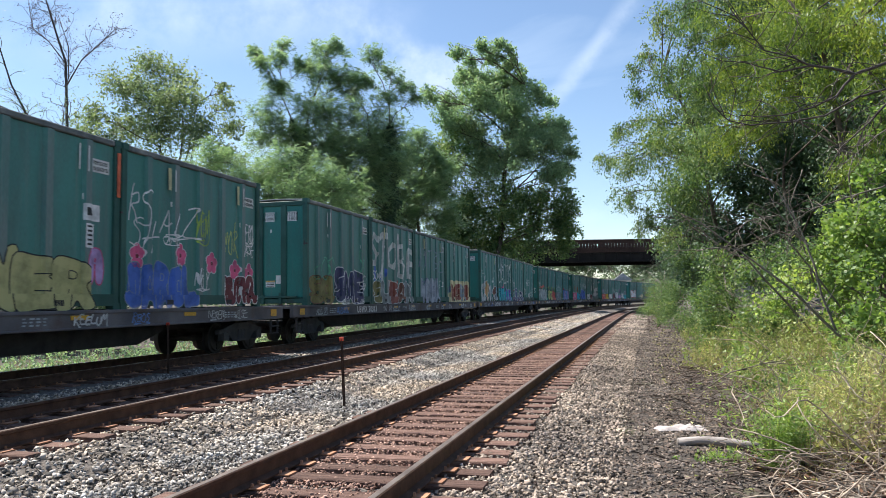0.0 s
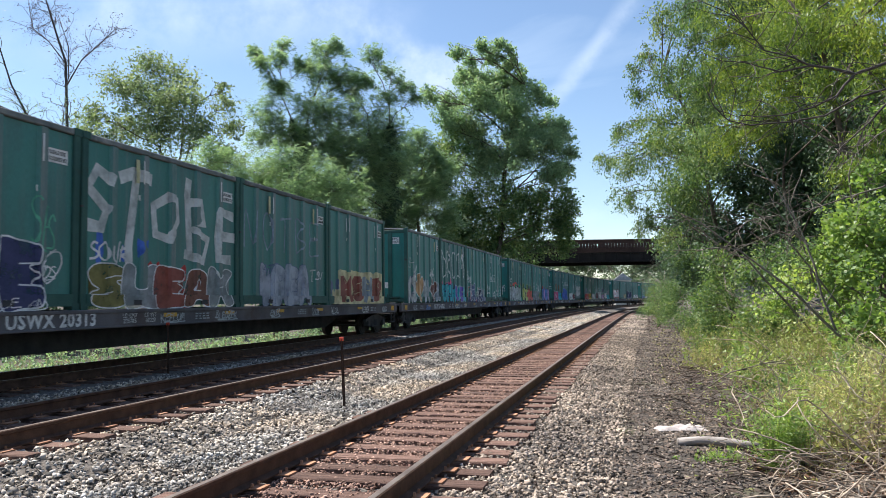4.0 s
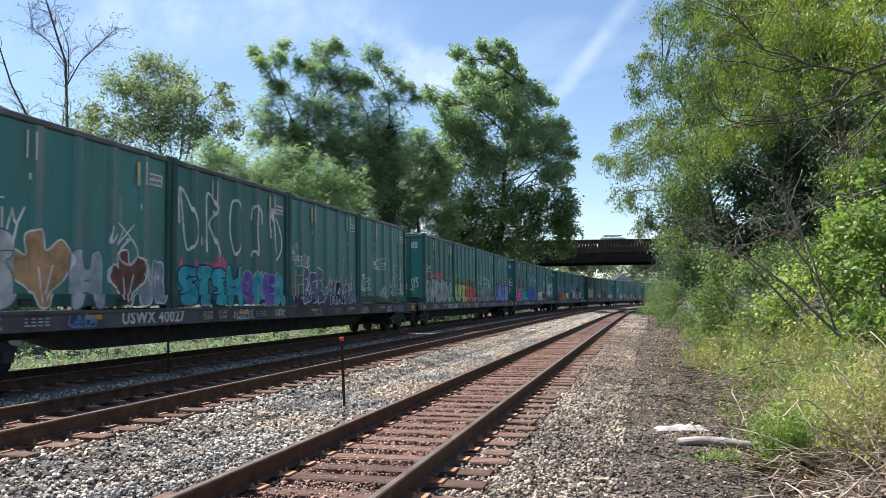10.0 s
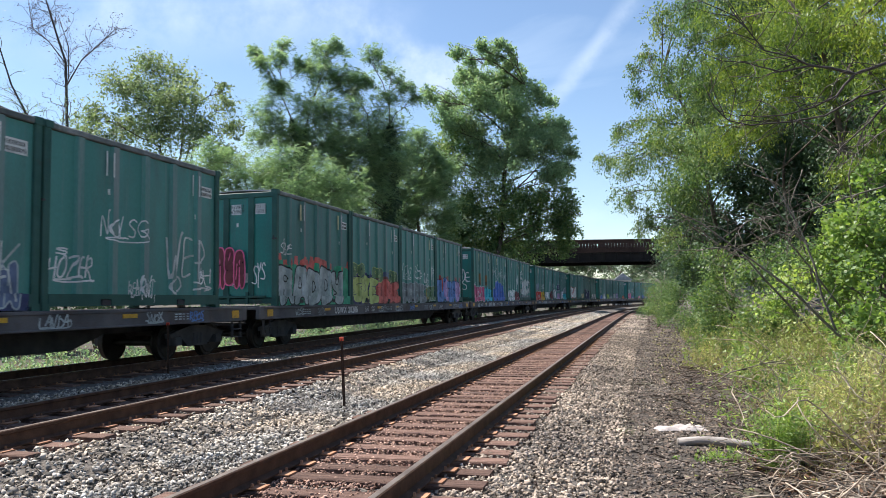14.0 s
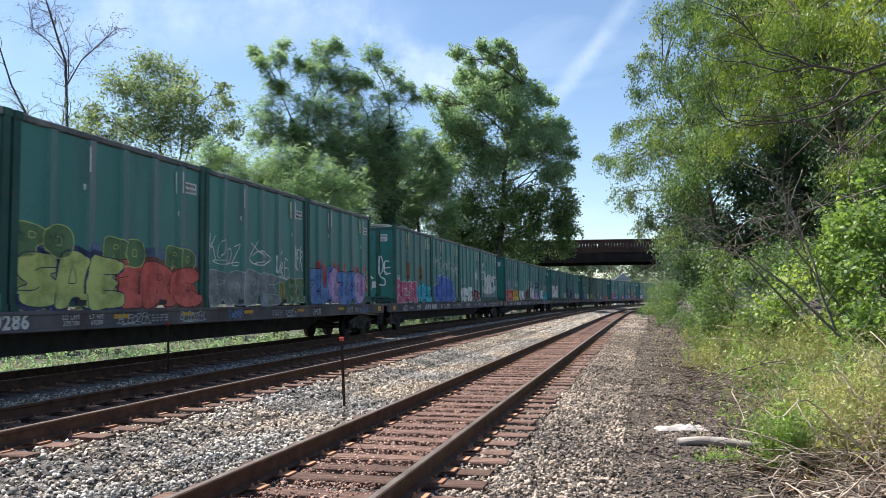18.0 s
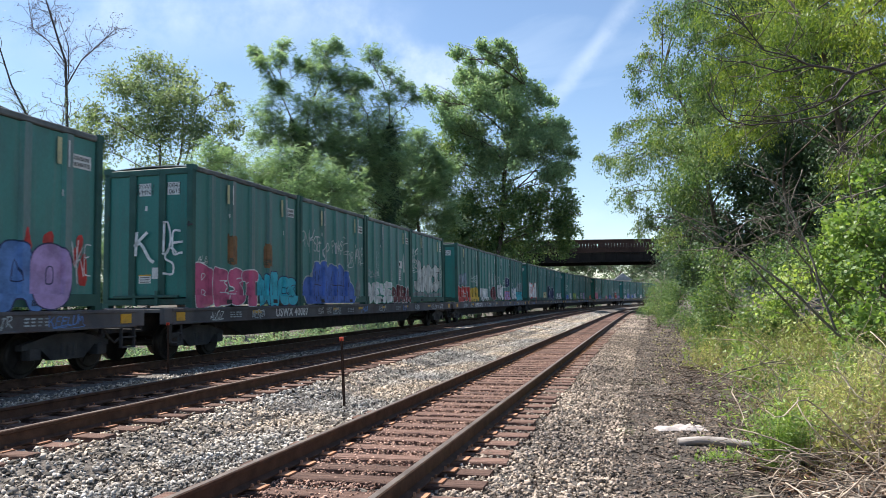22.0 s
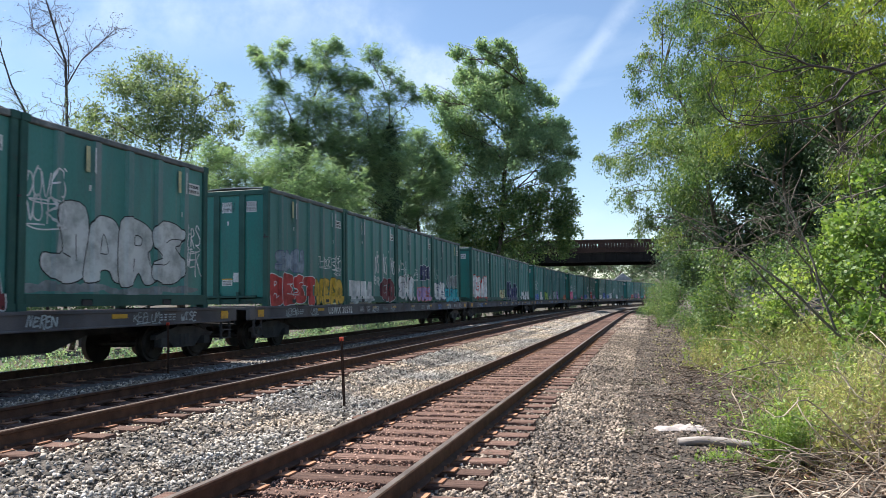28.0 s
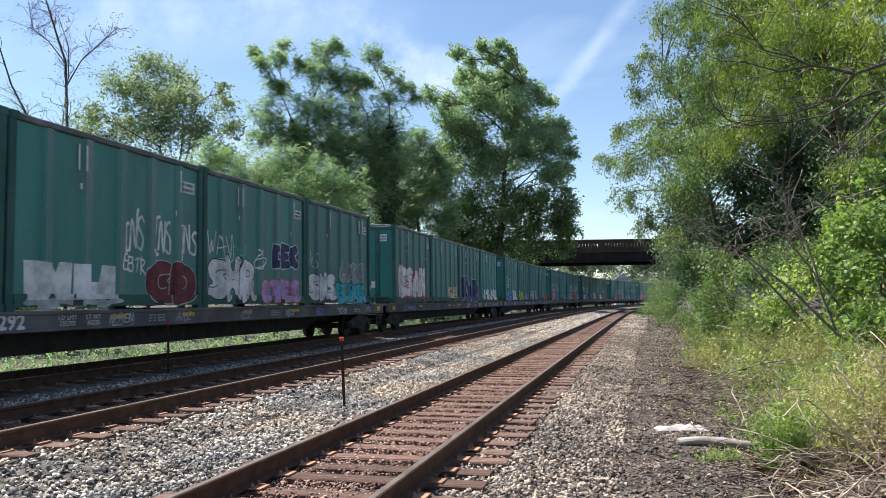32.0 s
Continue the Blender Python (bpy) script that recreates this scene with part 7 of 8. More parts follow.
build_tree("shrub", (-22, 46, gz(-22, 46)), [(-27, 44, 3.0, 2.3), (-23.5, 45, 4.5, 2.4), (-20, 46, 3.6, 2.3), (-17, 48, 5.0, 2.2), (-25.5, 48, 6.5, 2.0), (-19, 52, 8.0, 2.2), (-14, 46, 3.0, 2.2), (-10, 48, 3.0, 2.2), (-26, 46, 9.0, 2.0), (-28.5, 46, 6.0, 2.4), (-23, 47, 7.5, 2.0), (-28, 47, 10.5, 1.8), (-25, 44, 1.6, 2.0), (-21, 44, 1.5, 2.0), (-25.4, 46, 10.6, 1.6), (-23.4, 47, 9.8, 1.5), (-27.6, 46, 12.2, 1.3)],
           LEAF_B, BARK, 0.19, 520, 0.12, 18, "tangled green shrubs along the far side of the line", "shrub", stems=3, deep=0.3)
build_tree("tree", (-2.0, 96, gz(-2, 96)), [(-4, 96, 7, 3.2), (-8, 98, 9, 3.6), (-13, 98, 8, 3.6), (0, 97, 5, 2.6), (4, 98, 5, 2.6), (9.0, 101, 6, 2.6), (-5, 100, 13, 3.4), (-12, 100, 14, 3.2), (-14, 92, 10, 3.4), (-18, 94, 9, 3.4), (-9, 95, 15.5, 3.0), (-6, 92, 10, 3.0), (-23, 90, 9, 3.2), (-16, 96, 14.5, 3.0), (-1, 99, 16, 3.2), (-20, 93, 13, 2.8)],
           LEAF_A, BARK, 0.34, 170, 0.3, 19, "dark undergrowth tree filling the edge of the wood", deep=0.2)


# growth behind the far cars, its shade given by dark leaves
_row = [along(MID, 58.0 + 5.5 * q, TRAIN_OFF - 4.6 - 1.2 * (q % 2)) for q in range(20)]
build_tree("shrub", (_row[8][0], _row[8][1], gz(_row[8][0], _row[8][1])), [(x, y, 0.5 + 0.7 * (q % 3), 1.7) for q, (x, y, h) in enumerate(_row)],
           LEAF_A, BARK, 0.22, 260, 0.05, 34, "row of shrubs along the far side of the curve, dark-leaved to look shaded", "shrub", deep=0.0, stems=1)


def bare_tree(name, lines, seed, label, buds, leaf):
    """A mostly leafless tree: limbs given by their course, with fine twigs and a few dark seed heads."""
    rng, nr = random.Random(seed), np.random.default_rng(seed)
    tree = tagged(new(name), label, "tree")
    wood, ends = Shape(), []
    for pts, r0, r1 in lines:
        n = len(pts) - 1
        r0, r1 = r0 * 0.62, r1 * 0.62
        wood.tube(pts, [r0 + (r1 - r0) * i / n for i in range(n + 1)], 7)
        for _ in range(int(12 + 5 * n)):
            i = rng.randint(max(0, n // 3), n - 1)
            a = Vector(pts[i]).lerp(Vector(pts[i + 1]), rng.random())
            d = (Vector(pts[i + 1]) - Vector(pts[i])).normalized()
            e = a + (d * rng.uniform(0.3, 1.0) + Vector(nr.normal(size=3)) * 0.55).normalized() * rng.uniform(0.6, 2.2)
            p = bent(rng, a, e, 4, 0.15)
            wood.tube(p, [r1 * 0.75, r1 * 0.6, r1 * 0.5, r1 * 0.4, r1 * 0.25], 4, False)
            ends += [p[-1], p[-2], p[-3]]
    part("trunk", wood, DARK_TWIG, tree, "grey bare limbs", smooth=True)
    c = np.array([tuple(e) for e in ends for _ in range(buds)])
    c = c + nr.normal(size=c.shape) * 0.16
    part("leaves", array_mesh("leaves", leaf_quads(nr, c, 0.11 * nr.uniform(0.6, 1.3, len(c)), 0.2), len(c), leaf), leaf, tree, "few remaining leaves and seed heads")


bare_tree("tree", [([(-24.1, 48, -1.2), (-24.1, 48, 9.2), (-24.2, 48, 12.1), (-24.3, 48, 14.7), (-24.4, 48, 17.3), (-25.05, 48, 19.2), (-25.65, 48, 21.1), (-26.6, 48.2, 23.5)], 0.20, 0.06),
                   ([(-24.3, 48, 15.8), (-23.2, 47.6, 17.3), (-21.9, 47.5, 18.4), (-20.8, 47.4, 19.4)], 0.08, 0.035),
                   ([(-24.3, 48, 17.1), (-25.8, 48.5, 18.9), (-26.9, 48.6, 19.8), (-27.3, 48.8, 21.2)], 0.07, 0.035),
                   ([(-24.2, 48, 16.2), (-24.0, 47.5, 18.2), (-24.6, 47.3, 20.2)], 0.06, 0.03)],
          31, "nearly leafless tree with a straight grey trunk and thin forked limbs", 4, SEED)
bare_tree("tree", [([(-23.0, 44, -1.2), (-23.6, 44, 10.9), (-24.5, 44, 12.6), (-25.6, 44, 14.7), (-26.3, 44, 16.8), (-27, 44, 18.5)], 0.14, 0.045),
                   ([(-23.5, 44, 9.0), (-22.4, 43.8, 11.3), (-22.2, 43.6, 13.4)], 0.07, 0.03), ([(-24.5, 44, 12.6), (-25.8, 43.6, 13.2), (-27.2, 43.5, 13.8)], 0.06, 0.03)],
          32, "slender leaning tree with sparse foliage", 5, LEAF_B)

# beside the cleared strip
build_tree("tree", (10.2, 26.5, gz(10.2, 26.5)), [(8.2, 27.0, 11.8, 0.69), (8.4, 25.0, 11.3, 0.68), (8.4, 24.0, 10.0, 0.81), (7.9, 28.0, 10.7, 0.46), (7.3, 28.0, 10.0, 0.42), (7.5, 28.0, 9.2, 0.46), (8.2, 26.0, 9.6, 0.98),
           (8.4, 24.0, 8.3, 1.05), (7.8, 27.0, 7.9, 0.85), (6.9, 29.0, 8.0, 0.52), (6.7, 30.0, 7.0, 0.5), (7.4, 29.0, 6.8, 0.83), (7.9, 26.0, 6.6, 1.07), (7.2, 29.0, 5.5, 0.65), (8.0, 29.0, 4.6, 0.57),
           (7.8, 30.0, 4.2, 0.41), (8.0, 25.0, 5.1, 1.03), (7.8, 22.0, 5.9, 0.99), (8.2, 27.0, 3.6, 0.53), (9.6, 27, 12.5, 1.2), (9.9, 25, 9, 1.4), (9.8, 28, 6.5, 1.3)],
           LEAF_F, BARK, 0.088, 3000, 0.12, 21, "leafy tree with drooping boughs, some leaves turning yellow", deep=0.05, droop=0.9, aspect=0.42, up=-0.25, bare=0.8)
build_tree("tree", (10.5, 17.5, gz(10.5, 17.5)), [(7.6, 19.0, 8.5, 0.86), (7.7, 19.0, 7.2, 0.86), (7.9, 17.0, 7.6, 0.79), (7.8, 17.0, 6.4, 0.7), (8.3, 16.0, 7.2, 0.72), (8.3, 16.0, 6.1, 0.6), (7.9, 20.0, 6.1, 0.75),
           (8.2, 19.0, 5.9, 0.64), (8.7, 15.0, 7.0, 0.68), (8.7, 15.0, 5.9, 0.56), (8.7, 15.0, 4.7, 0.56), (8.2, 15.0, 4.0, 0.51),
           (9.5, 19, 9.5, 1.2), (9.8, 16, 8.6, 1.2), (10.5, 14, 8.0, 1.2)],
           LEAF_C, BARK, 0.080, 3900, 0.11, 22, "vine-hung tree with yellow-green hanging leaves", deep=0.04, flat=0.2, droop=1.2, aspect=0.36, up=-0.5)
build_tree("tree", (12.8, 23.5, gz(12.8, 23.5)), [(11.2, 24.0, 5.5, 1.3), (10.7, 25.0, 4.2, 1.2), (11.2, 22.0, 3.6, 1.2), (12.1, 22.0, 6.8, 1.3), (12.4, 21.0, 5.0, 1.3), (9.8, 25.5, 3.2, 1.0), (12, 24, 9, 1.6), (11.5, 26, 11.5, 1.6), (13, 20, 10, 1.7),
           (13.5, 18, 7.0, 1.5), (13.2, 16, 4.0, 1.5), (12.6, 14, 6.0, 1.5), (12.5, 13, 9.0, 1.5), (14, 22, 13, 2.0)],
           LEAF_A, BARK, 0.16, 1150, 0.2, 23, "dark leafy tree standing deeper in the growth", deep=0.1)
build_tree("tree", (13, 36, gz(13, 36)), [(11.2, 36, 4.5, 1.2), (12, 35, 7, 1.5), (11.6, 34, 9.5, 1.3), (13, 37, 11, 1.8), (12.8, 40, 6, 1.6), (13.5, 42, 3.5, 1.5), (14.5, 40, 9, 2.0), (11.3, 33, 2.6, 1.0)],
           LEAF_A, BARK, 0.17, 520, 0.2, 24, "dense green tree in the row beside the line", deep=0.1)
build_tree("vine_thicket", (7.2, 12.5, gz(7.2, 12.5)), [(6.5, 12.0, 2.4, 0.45), (6.3, 12.5, 2.1, 0.39), (6.6, 11.5, 2.5, 0.43), (6.5, 11.5, 1.8, 0.43), (6.5, 12.5, 1.6, 0.42), (6.4, 13.5, 1.8, 0.37), (6.3, 11.0, 1.1, 0.41),
           (6.8, 15.0, 1.3, 0.5), (6.4, 12.0, 0.8, 0.36), (7.2, 11.8, 2.2, 0.55), (7.2, 13, 2.6, 0.5), (7.0, 10.6, 2.0, 0.5), (7.2, 10.2, 3.0, 0.5), (7.3, 13.5, 1.2, 0.55), (6.9, 12, 3.3, 0.34), (7.2, 12, 4.2, 0.34), (7.3, 11.5, 4.9, 0.3), (6.5, 10.2, 1.2, 0.4)],
           LEAF_D, TWIG, 0.072, 3600, 0.04, 25, "bright green vine thicket climbing over dead wood", "shrub", deep=0.05, stems=3, aspect=0.7, flat=0.15, up=0.3, tuft=0.2, bare=0.7)
build_tree("vine_thicket", (8.2, 18.5, gz(8.2, 18.5)), [(7.4, 18.0, 1.8, 0.61), (6.6, 16.0, 0.9, 0.54), (7.7, 21.0, 2.3, 0.63), (7.5, 21.0, 1.2, 0.66), (8.3, 17.5, 2.0, 0.7), (8.9, 20, 2.2, 0.7), (8.2, 22.5, 1.6, 0.7), (8.2, 16, 2.0, 0.7), (8.6, 24, 1.2, 0.7)],
           LEAF_F, TWIG, 0.062, 3600, 0.04, 26, "green thicket at the foot of the trees", "shrub", deep=0.05, stems=3, aspect=0.7, up=0.3, tuft=0.2, bare=0.8)
build_tree("shrub", (10.8, 32, gz(10.8, 32)), [(9.6, 29.0, 2.5, 0.78), (10.7, 34.0, 1.6, 0.87), (13.2, 46.0, 0.8, 0.76), (11.5, 38.0, 0.5, 0.74), (9.9, 30.0, 0.5, 0.68), (14.2, 52.0, 0.5, 0.55), (9.6, 30.0, 3.1, 0.59), (8.6, 24.0, 0.4, 0.51),
           (9.2, 26.5, 0.9, 0.7), (12.6, 41, 1.5, 0.9), (16, 55, 1.2, 1.2), (18, 62, 1.4, 1.5), (15.2, 52, 0.3, 0.55), (14.7, 56, 0.3, 0.5), (13.8, 48, 0.2, 0.45)],
           LEAF_F, TWIG, 0.062, 2900, 0.016, 27, "low leafy shrubs spilling onto the cleared strip", "shrub", deep=0.02, stems=4, aspect=0.6)
build_tree("tree", (24, 70, gz(24, 70)), [(20.5, 62, 3.0, 1.8), (22, 68, 5.0, 2.4), (24, 74, 4.0, 2.4), (26, 80, 5, 2.8), (28, 90, 6, 3.0), (25, 72, 9, 2.6), (31, 98, 5, 3.2), (36, 106, 7, 3.4)],
           LEAF_A, BARK, 0.26, 230, 0.25, 28, "row of dense roadside trees towards the bridge", deep=0.05)
build_tree("tree", (40, 186, gz(40, 186)), [(32.2, 182.0, 9.5, 3.4), (37.2, 186.0, 9.2, 3.2), (42.9, 196.0, 9.6, 3.0), (49.4, 190.0, 8.9, 3.6), (54.4, 190.0, 9.2, 3.6), (58.6, 186.0, 8.5, 3.8), (27.2, 180.0, 10.0, 4.0),
           (22, 176, 9, 4), (64, 190, 9, 4), (46, 205, 12, 4), (36, 200, 11, 4), (56, 205, 12, 4)],
           FAR_LEAF, BARK, 0.55, 95, 0.3, 29, "pale green trees beyond the bridge", deep=0.1)
# dark leaf colour here helps make the shade beneath the overhanging boughs
build_tree("tree", (9.9, 21.5, gz(9.9, 21.5)), [(10.4, 23.5, 4.2, 1.0), (10.4, 21.5, 3.0, 1.0), (9.6, 25, 6.0, 1.0), (10.8, 20, 4.6, 1.0), (9.9, 22, 6.6, 1.1), (10.6, 18.5, 3.2, 1.0), (9.7, 27.5, 4.4, 1.0), (10.4, 16.5, 4.6, 1.0), (9.8, 29.5, 2.8, 0.9), (11, 18, 6.2, 1.1), (10.9, 15, 3.4, 1.0), (11.2, 22.5, 5.2, 1.1)],
           LEAF_A, BARK, 0.10, 1700, 0.1, 30, "leafy understorey tree wrapped in vines, dark-leaved for the shade under the canopy", deep=0.03, droop=0.6, up=-0.6)
build_tree("tree", (16.5, 24, gz(16.5, 24)), [(14.5, 27, 8, 2.2), (15, 22, 6, 2.2), (15.5, 18, 9, 2.2), (14.6, 30, 12, 2.2), (16, 24, 13, 2.4), (16.5, 19, 13, 2.2), (15.2, 15, 5, 2.0), (14.5, 12, 9, 1.9), (14, 12, 4, 1.8), (13.2, 10.5, 3.0, 1.6), (12.6, 10.5, 5.2, 1.4), (12.8, 17, 2.6, 1.5), (13, 21, 2.6, 1.5), (16, 34, 8, 2.2), (16, 34, 13, 2.2), (13.2, 28, 3.5, 1.8)],
           LEAF_A, BARK, 0.24, 520, 0.25, 33, "tall dark tree closing the growth behind", deep=0.04)


# ---------------------------------------------------------------- dead wood by the strip
def dead_branch(lines, seed, label, twig_n=10, twig_l=0.7, dark=False):
    rng, nr = random.Random(seed), np.random.default_rng(seed)
    ob = tagged(new("dead_branch"), label, "branch")
    for pts, r0, r1 in lines:
        sh = Shape()
        pts = [Vector(p) for p in pts]
        fine = []
        for i in range(len(pts) - 1):
            for k in range(4):
                q = pts[i].lerp(pts[i + 1], k / 4)
                fine.append(q + Vector(nr.normal(size=3)) * r1 * 0.35)
        fine.append(pts[-1])
        n = len(fine) - 1
        sh.tube(fine, [0.5 * (r0 + (r1 - r0) * i / n) + 0.002 for i in range(n + 1)], 8)
        limb = part("limb", sh, DARK_TWIG if dark else TWIG, ob, smooth=True)
        for _ in range(twig_n):
            i = rng.randint(2, n - 1)
            d = (fine[i + 1] - fine[i]).normalized()
            e = fine[i] + (d * 0.8 + Vector(nr.normal(size=3)) * 0.7).normalized() * rng.uniform(0.2, twig_l)
            part("twig", Shape().tube(bent(rng, fine[i], e, 5, 0.2), [0.006, 0.006, 0.005, 0.004, 0.003, 0.002], 5, False), DARK_TWIG if dark else TWIG, limb, smooth=True)


dead_branch([([(7.1, 11.5, -0.3), (6.6, 11.5, 0.39), (5.96, 11.5, 0.87), (5.31, 11.5, 1.55), (4.55, 11.5, 2.14), (3.97, 11.5, 2.58), (3.67, 11.5, 2.73)], 0.052, 0.010),
             ([(5.98, 11.5, 0.85), (5.8, 11.55, 1.47), (5.71, 11.6, 1.97), (5.57, 11.7, 2.51), (5.29, 11.8, 3.13), (5.05, 11.8, 3.49)], 0.036, 0.012),
             ([(4.55, 11.5, 2.14), (4.3, 11.4, 2.2), (3.9, 11.4, 2.16), (3.5, 11.4, 2.16)], 0.016, 0.007), ([(5.6, 11.7, 2.4), (5.2, 11.6, 2.7), (4.7, 11.5, 2.6), (4.3, 11.5, 2.35)], 0.02, 0.006)],
            41, "leaning bare dead sapling at the edge of the growth", 13, 0.8)
dead_branch([([(6.6, 9.0, 4.9), (5.67, 9.0, 4.38), (5.44, 9.0, 4.26), (5.05, 9.0, 4.13), (4.76, 9.0, 4.21), (4.52, 9.0, 4.24), (4.14, 9.0, 4.17), (3.9, 9.0, 4.24), (3.66, 9.0, 4.31)], 0.05, 0.008),
             ([(4.52, 9.0, 4.24), (4.28, 9.0, 4.36), (4.01, 9.1, 4.47), (3.82, 9.1, 4.72), (3.66, 9.2, 5.01)], 0.022, 0.006), ([(5.05, 9.0, 4.13), (4.81, 9.0, 3.86), (4.53, 9.0, 3.73), (4.25, 9.0, 3.65), (3.91, 9.0, 3.62), (3.63, 9.0, 3.64)], 0.03, 0.008),
             ([(7.2, 9.4, 4.6), (5.96, 9.5, 4.21), (5.72, 9.5, 4.08), (5.37, 9.5, 3.98), (4.92, 9.5, 3.74), (4.48, 9.5, 3.67), (3.97, 9.5, 3.63), (3.69, 9.5, 3.69), (3.51, 9.5, 3.87), (3.38, 9.5, 4.17)], 0.035, 0.007),
             ([(7.0, 9.0, 4.6), (5.64, 9.0, 3.99), (5.21, 9.0, 3.54), (4.85, 9.0, 3.24), (4.63, 9.0, 2.89)], 0.03, 0.007), ([(7.4, 9.2, -0.2), (7.3, 9.2, 2.4), (7.2, 9.3, 4.6), (6.6, 9.0, 5.4)], 0.07, 0.04)],
            42, "bare grey limbs reaching out of the trees over the strip", 16, 1.0, True)
dead_branch([([(6.9, 12.0, 0.4), (6.16, 12.0, 1.47), (5.83, 12.0, 1.93), (5.49, 12.0, 2.38), (4.95, 12.0, 2.66), (4.42, 12.0, 2.85)], 0.03, 0.006), ([(6.43, 13.0, 2.36), (5.85, 13.0, 2.56), (5.35, 13.0, 2.37), (4.95, 13.0, 2.18)], 0.02, 0.005),
             ([(6.05, 12.5, 3.56), (5.83, 12.5, 2.99), (5.95, 12.5, 2.42), (6.15, 12.5, 1.66)], 0.012, 0.03)],
            45, "dead twiggy saplings in front of the dark growth", 15, 1.0)
dead_branch([([(4.21, 14.0, 3.21), (4.72, 14.0, 2.78), (5.23, 14.0, 2.35), (5.64, 14.0, 2.13), (7.0, 14.0, 0.6)], 0.01, 0.04)], 46, "slanting thin dead pole with twigs", 14, 0.8)
dead_branch([([(7.4, 11.0, 3.4), (6.55, 11.0, 3.04), (5.97, 11.0, 2.88), (5.46, 11.0, 2.72), (5.04, 11.0, 2.47)], 0.03, 0.006), ([(6.9, 10.6, 4.1), (6.2, 10.6, 3.7), (5.6, 10.6, 3.2)], 0.02, 0.006)], 47, "pale dry limbs hanging out of the vines", 14, 0.9)
dead_branch([([(4.9, 8.9, 0.1), (4.75, 8.6, 0.45), (4.55, 8.3, 0.30), (4.3, 8.2, 0.08)], 0.03, 0.012), ([(4.75, 8.6, 0.45), (5.0, 8.5, 0.65), (5.3, 8.5, 0.8)], 0.02, 0.008), ([(5.4, 8.2, 0.2), (4.95, 7.9, 0.55), (4.6, 7.6, 0.45), (4.35, 7.4, 0.1)], 0.018, 0.008)],
            43, "broken crooked branch lying in the weeds", 8, 0.5)
dead_branch([([(4.6, 13.5, -0.2), (4.9, 13.0, 0.15), (5.4, 12.6, 0.35), (5.9, 12.4, 0.3)], 0.022, 0.008)], 44, "thin fallen branch arching over the weeds", 8, 0.6)


def stick_heap():
    """Tangled dry sticks and vine stems on the bank."""
    rng, nr = random.Random(5), np.random.default_rng(5)
    sh = Shape()
    for i in range(720):
        y = 5.0 + 3.2 * rng.random() ** 1.1
        x = edge_x(y) + 2.3 * rng.random() ** 0.8 - 0.45
        a = Vector((x, y, gz(x, y) + rng.uniform(0.03, 0.20)))
        d = Vector((rng.uniform(-1, 1), rng.uniform(-0.6, 0.6), rng.uniform(-0.12, 0.3))).normalized()
        L = rng.uniform(0.15, 0.8)
        p = bent(rng, a, a + d * L, 7, 0.3)
        r = rng.choice([0.003, 0.004, 0.004, 0.005, 0.006, 0.008, 0.012])
        sh.tube(p, [r * (1 - 0.08 * k) for k in range(8)], 5)
    tagged(part("dry_sticks", sh, STRAW, smooth=True), "heap of dry tangled sticks and vine stems", "sticks", kind="stuff")
    sh = Shape()
    for i in range(260):
        y = 6.6 + 9.0 * rng.random() ** 1.3
        x = edge_x(y) + rng.uniform(0.1, 2.4)
        a = Vector((x, y, gz(x, y) + rng.uniform(0.0, 0.45)))
        d = Vector((rng.uniform(-1, 1), rng.uniform(-0.5, 0.5), rng.uniform(-0.15, 0.5))).normalized()
        L = rng.uniform(0.4, 1.5)
        p = bent(rng, a, a + d * L, 9, 0.28)
        r = rng.choice([0.003, 0.004, 0.005, 0.007, 0.010])
        sh.tube(p, [r * (1 - 0.07 * k) for k in range(10)], 5)
    tagged(part("dry_vines", sh, STRAW, smooth=True), "dry tan vines arching through the weeds", "vines", kind="stuff")
    sh = Shape()
    for i in range(620):
        y = 6.8 + 13.0 * rng.random() ** 1.2
        x = edge_x(y) + rng.gauss(-0.25, 0.5)
        if 8.6 < y < 10.8 and x < 3.85:                  # the log and the sack lie clear
            x += 1.3
        z = ground_z(x, y) + rng.uniform(0.005, 0.05)
        d = Vector((rng.uniform(-1, 1), rng.uniform(-0.8, 0.8), rng.uniform(-0.03, 0.12))).normalized()
        r = rng.choice([0.003, 0.004, 0.005, 0.007, 0.011])
        sh.tube(bent(rng, (x, y, z), Vector((x, y, z)) + d * rng.uniform(0.1, 0.55), 4, 0.2), [r, r, r * 0.9, r * 0.8, r * 0.6], 5)
    tagged(part("fallen_twigs", sh, LITTER, smooth=True), "brown fallen twigs and bark along the edge of the soil strip", "twigs", kind="stuff")


stick_heap()


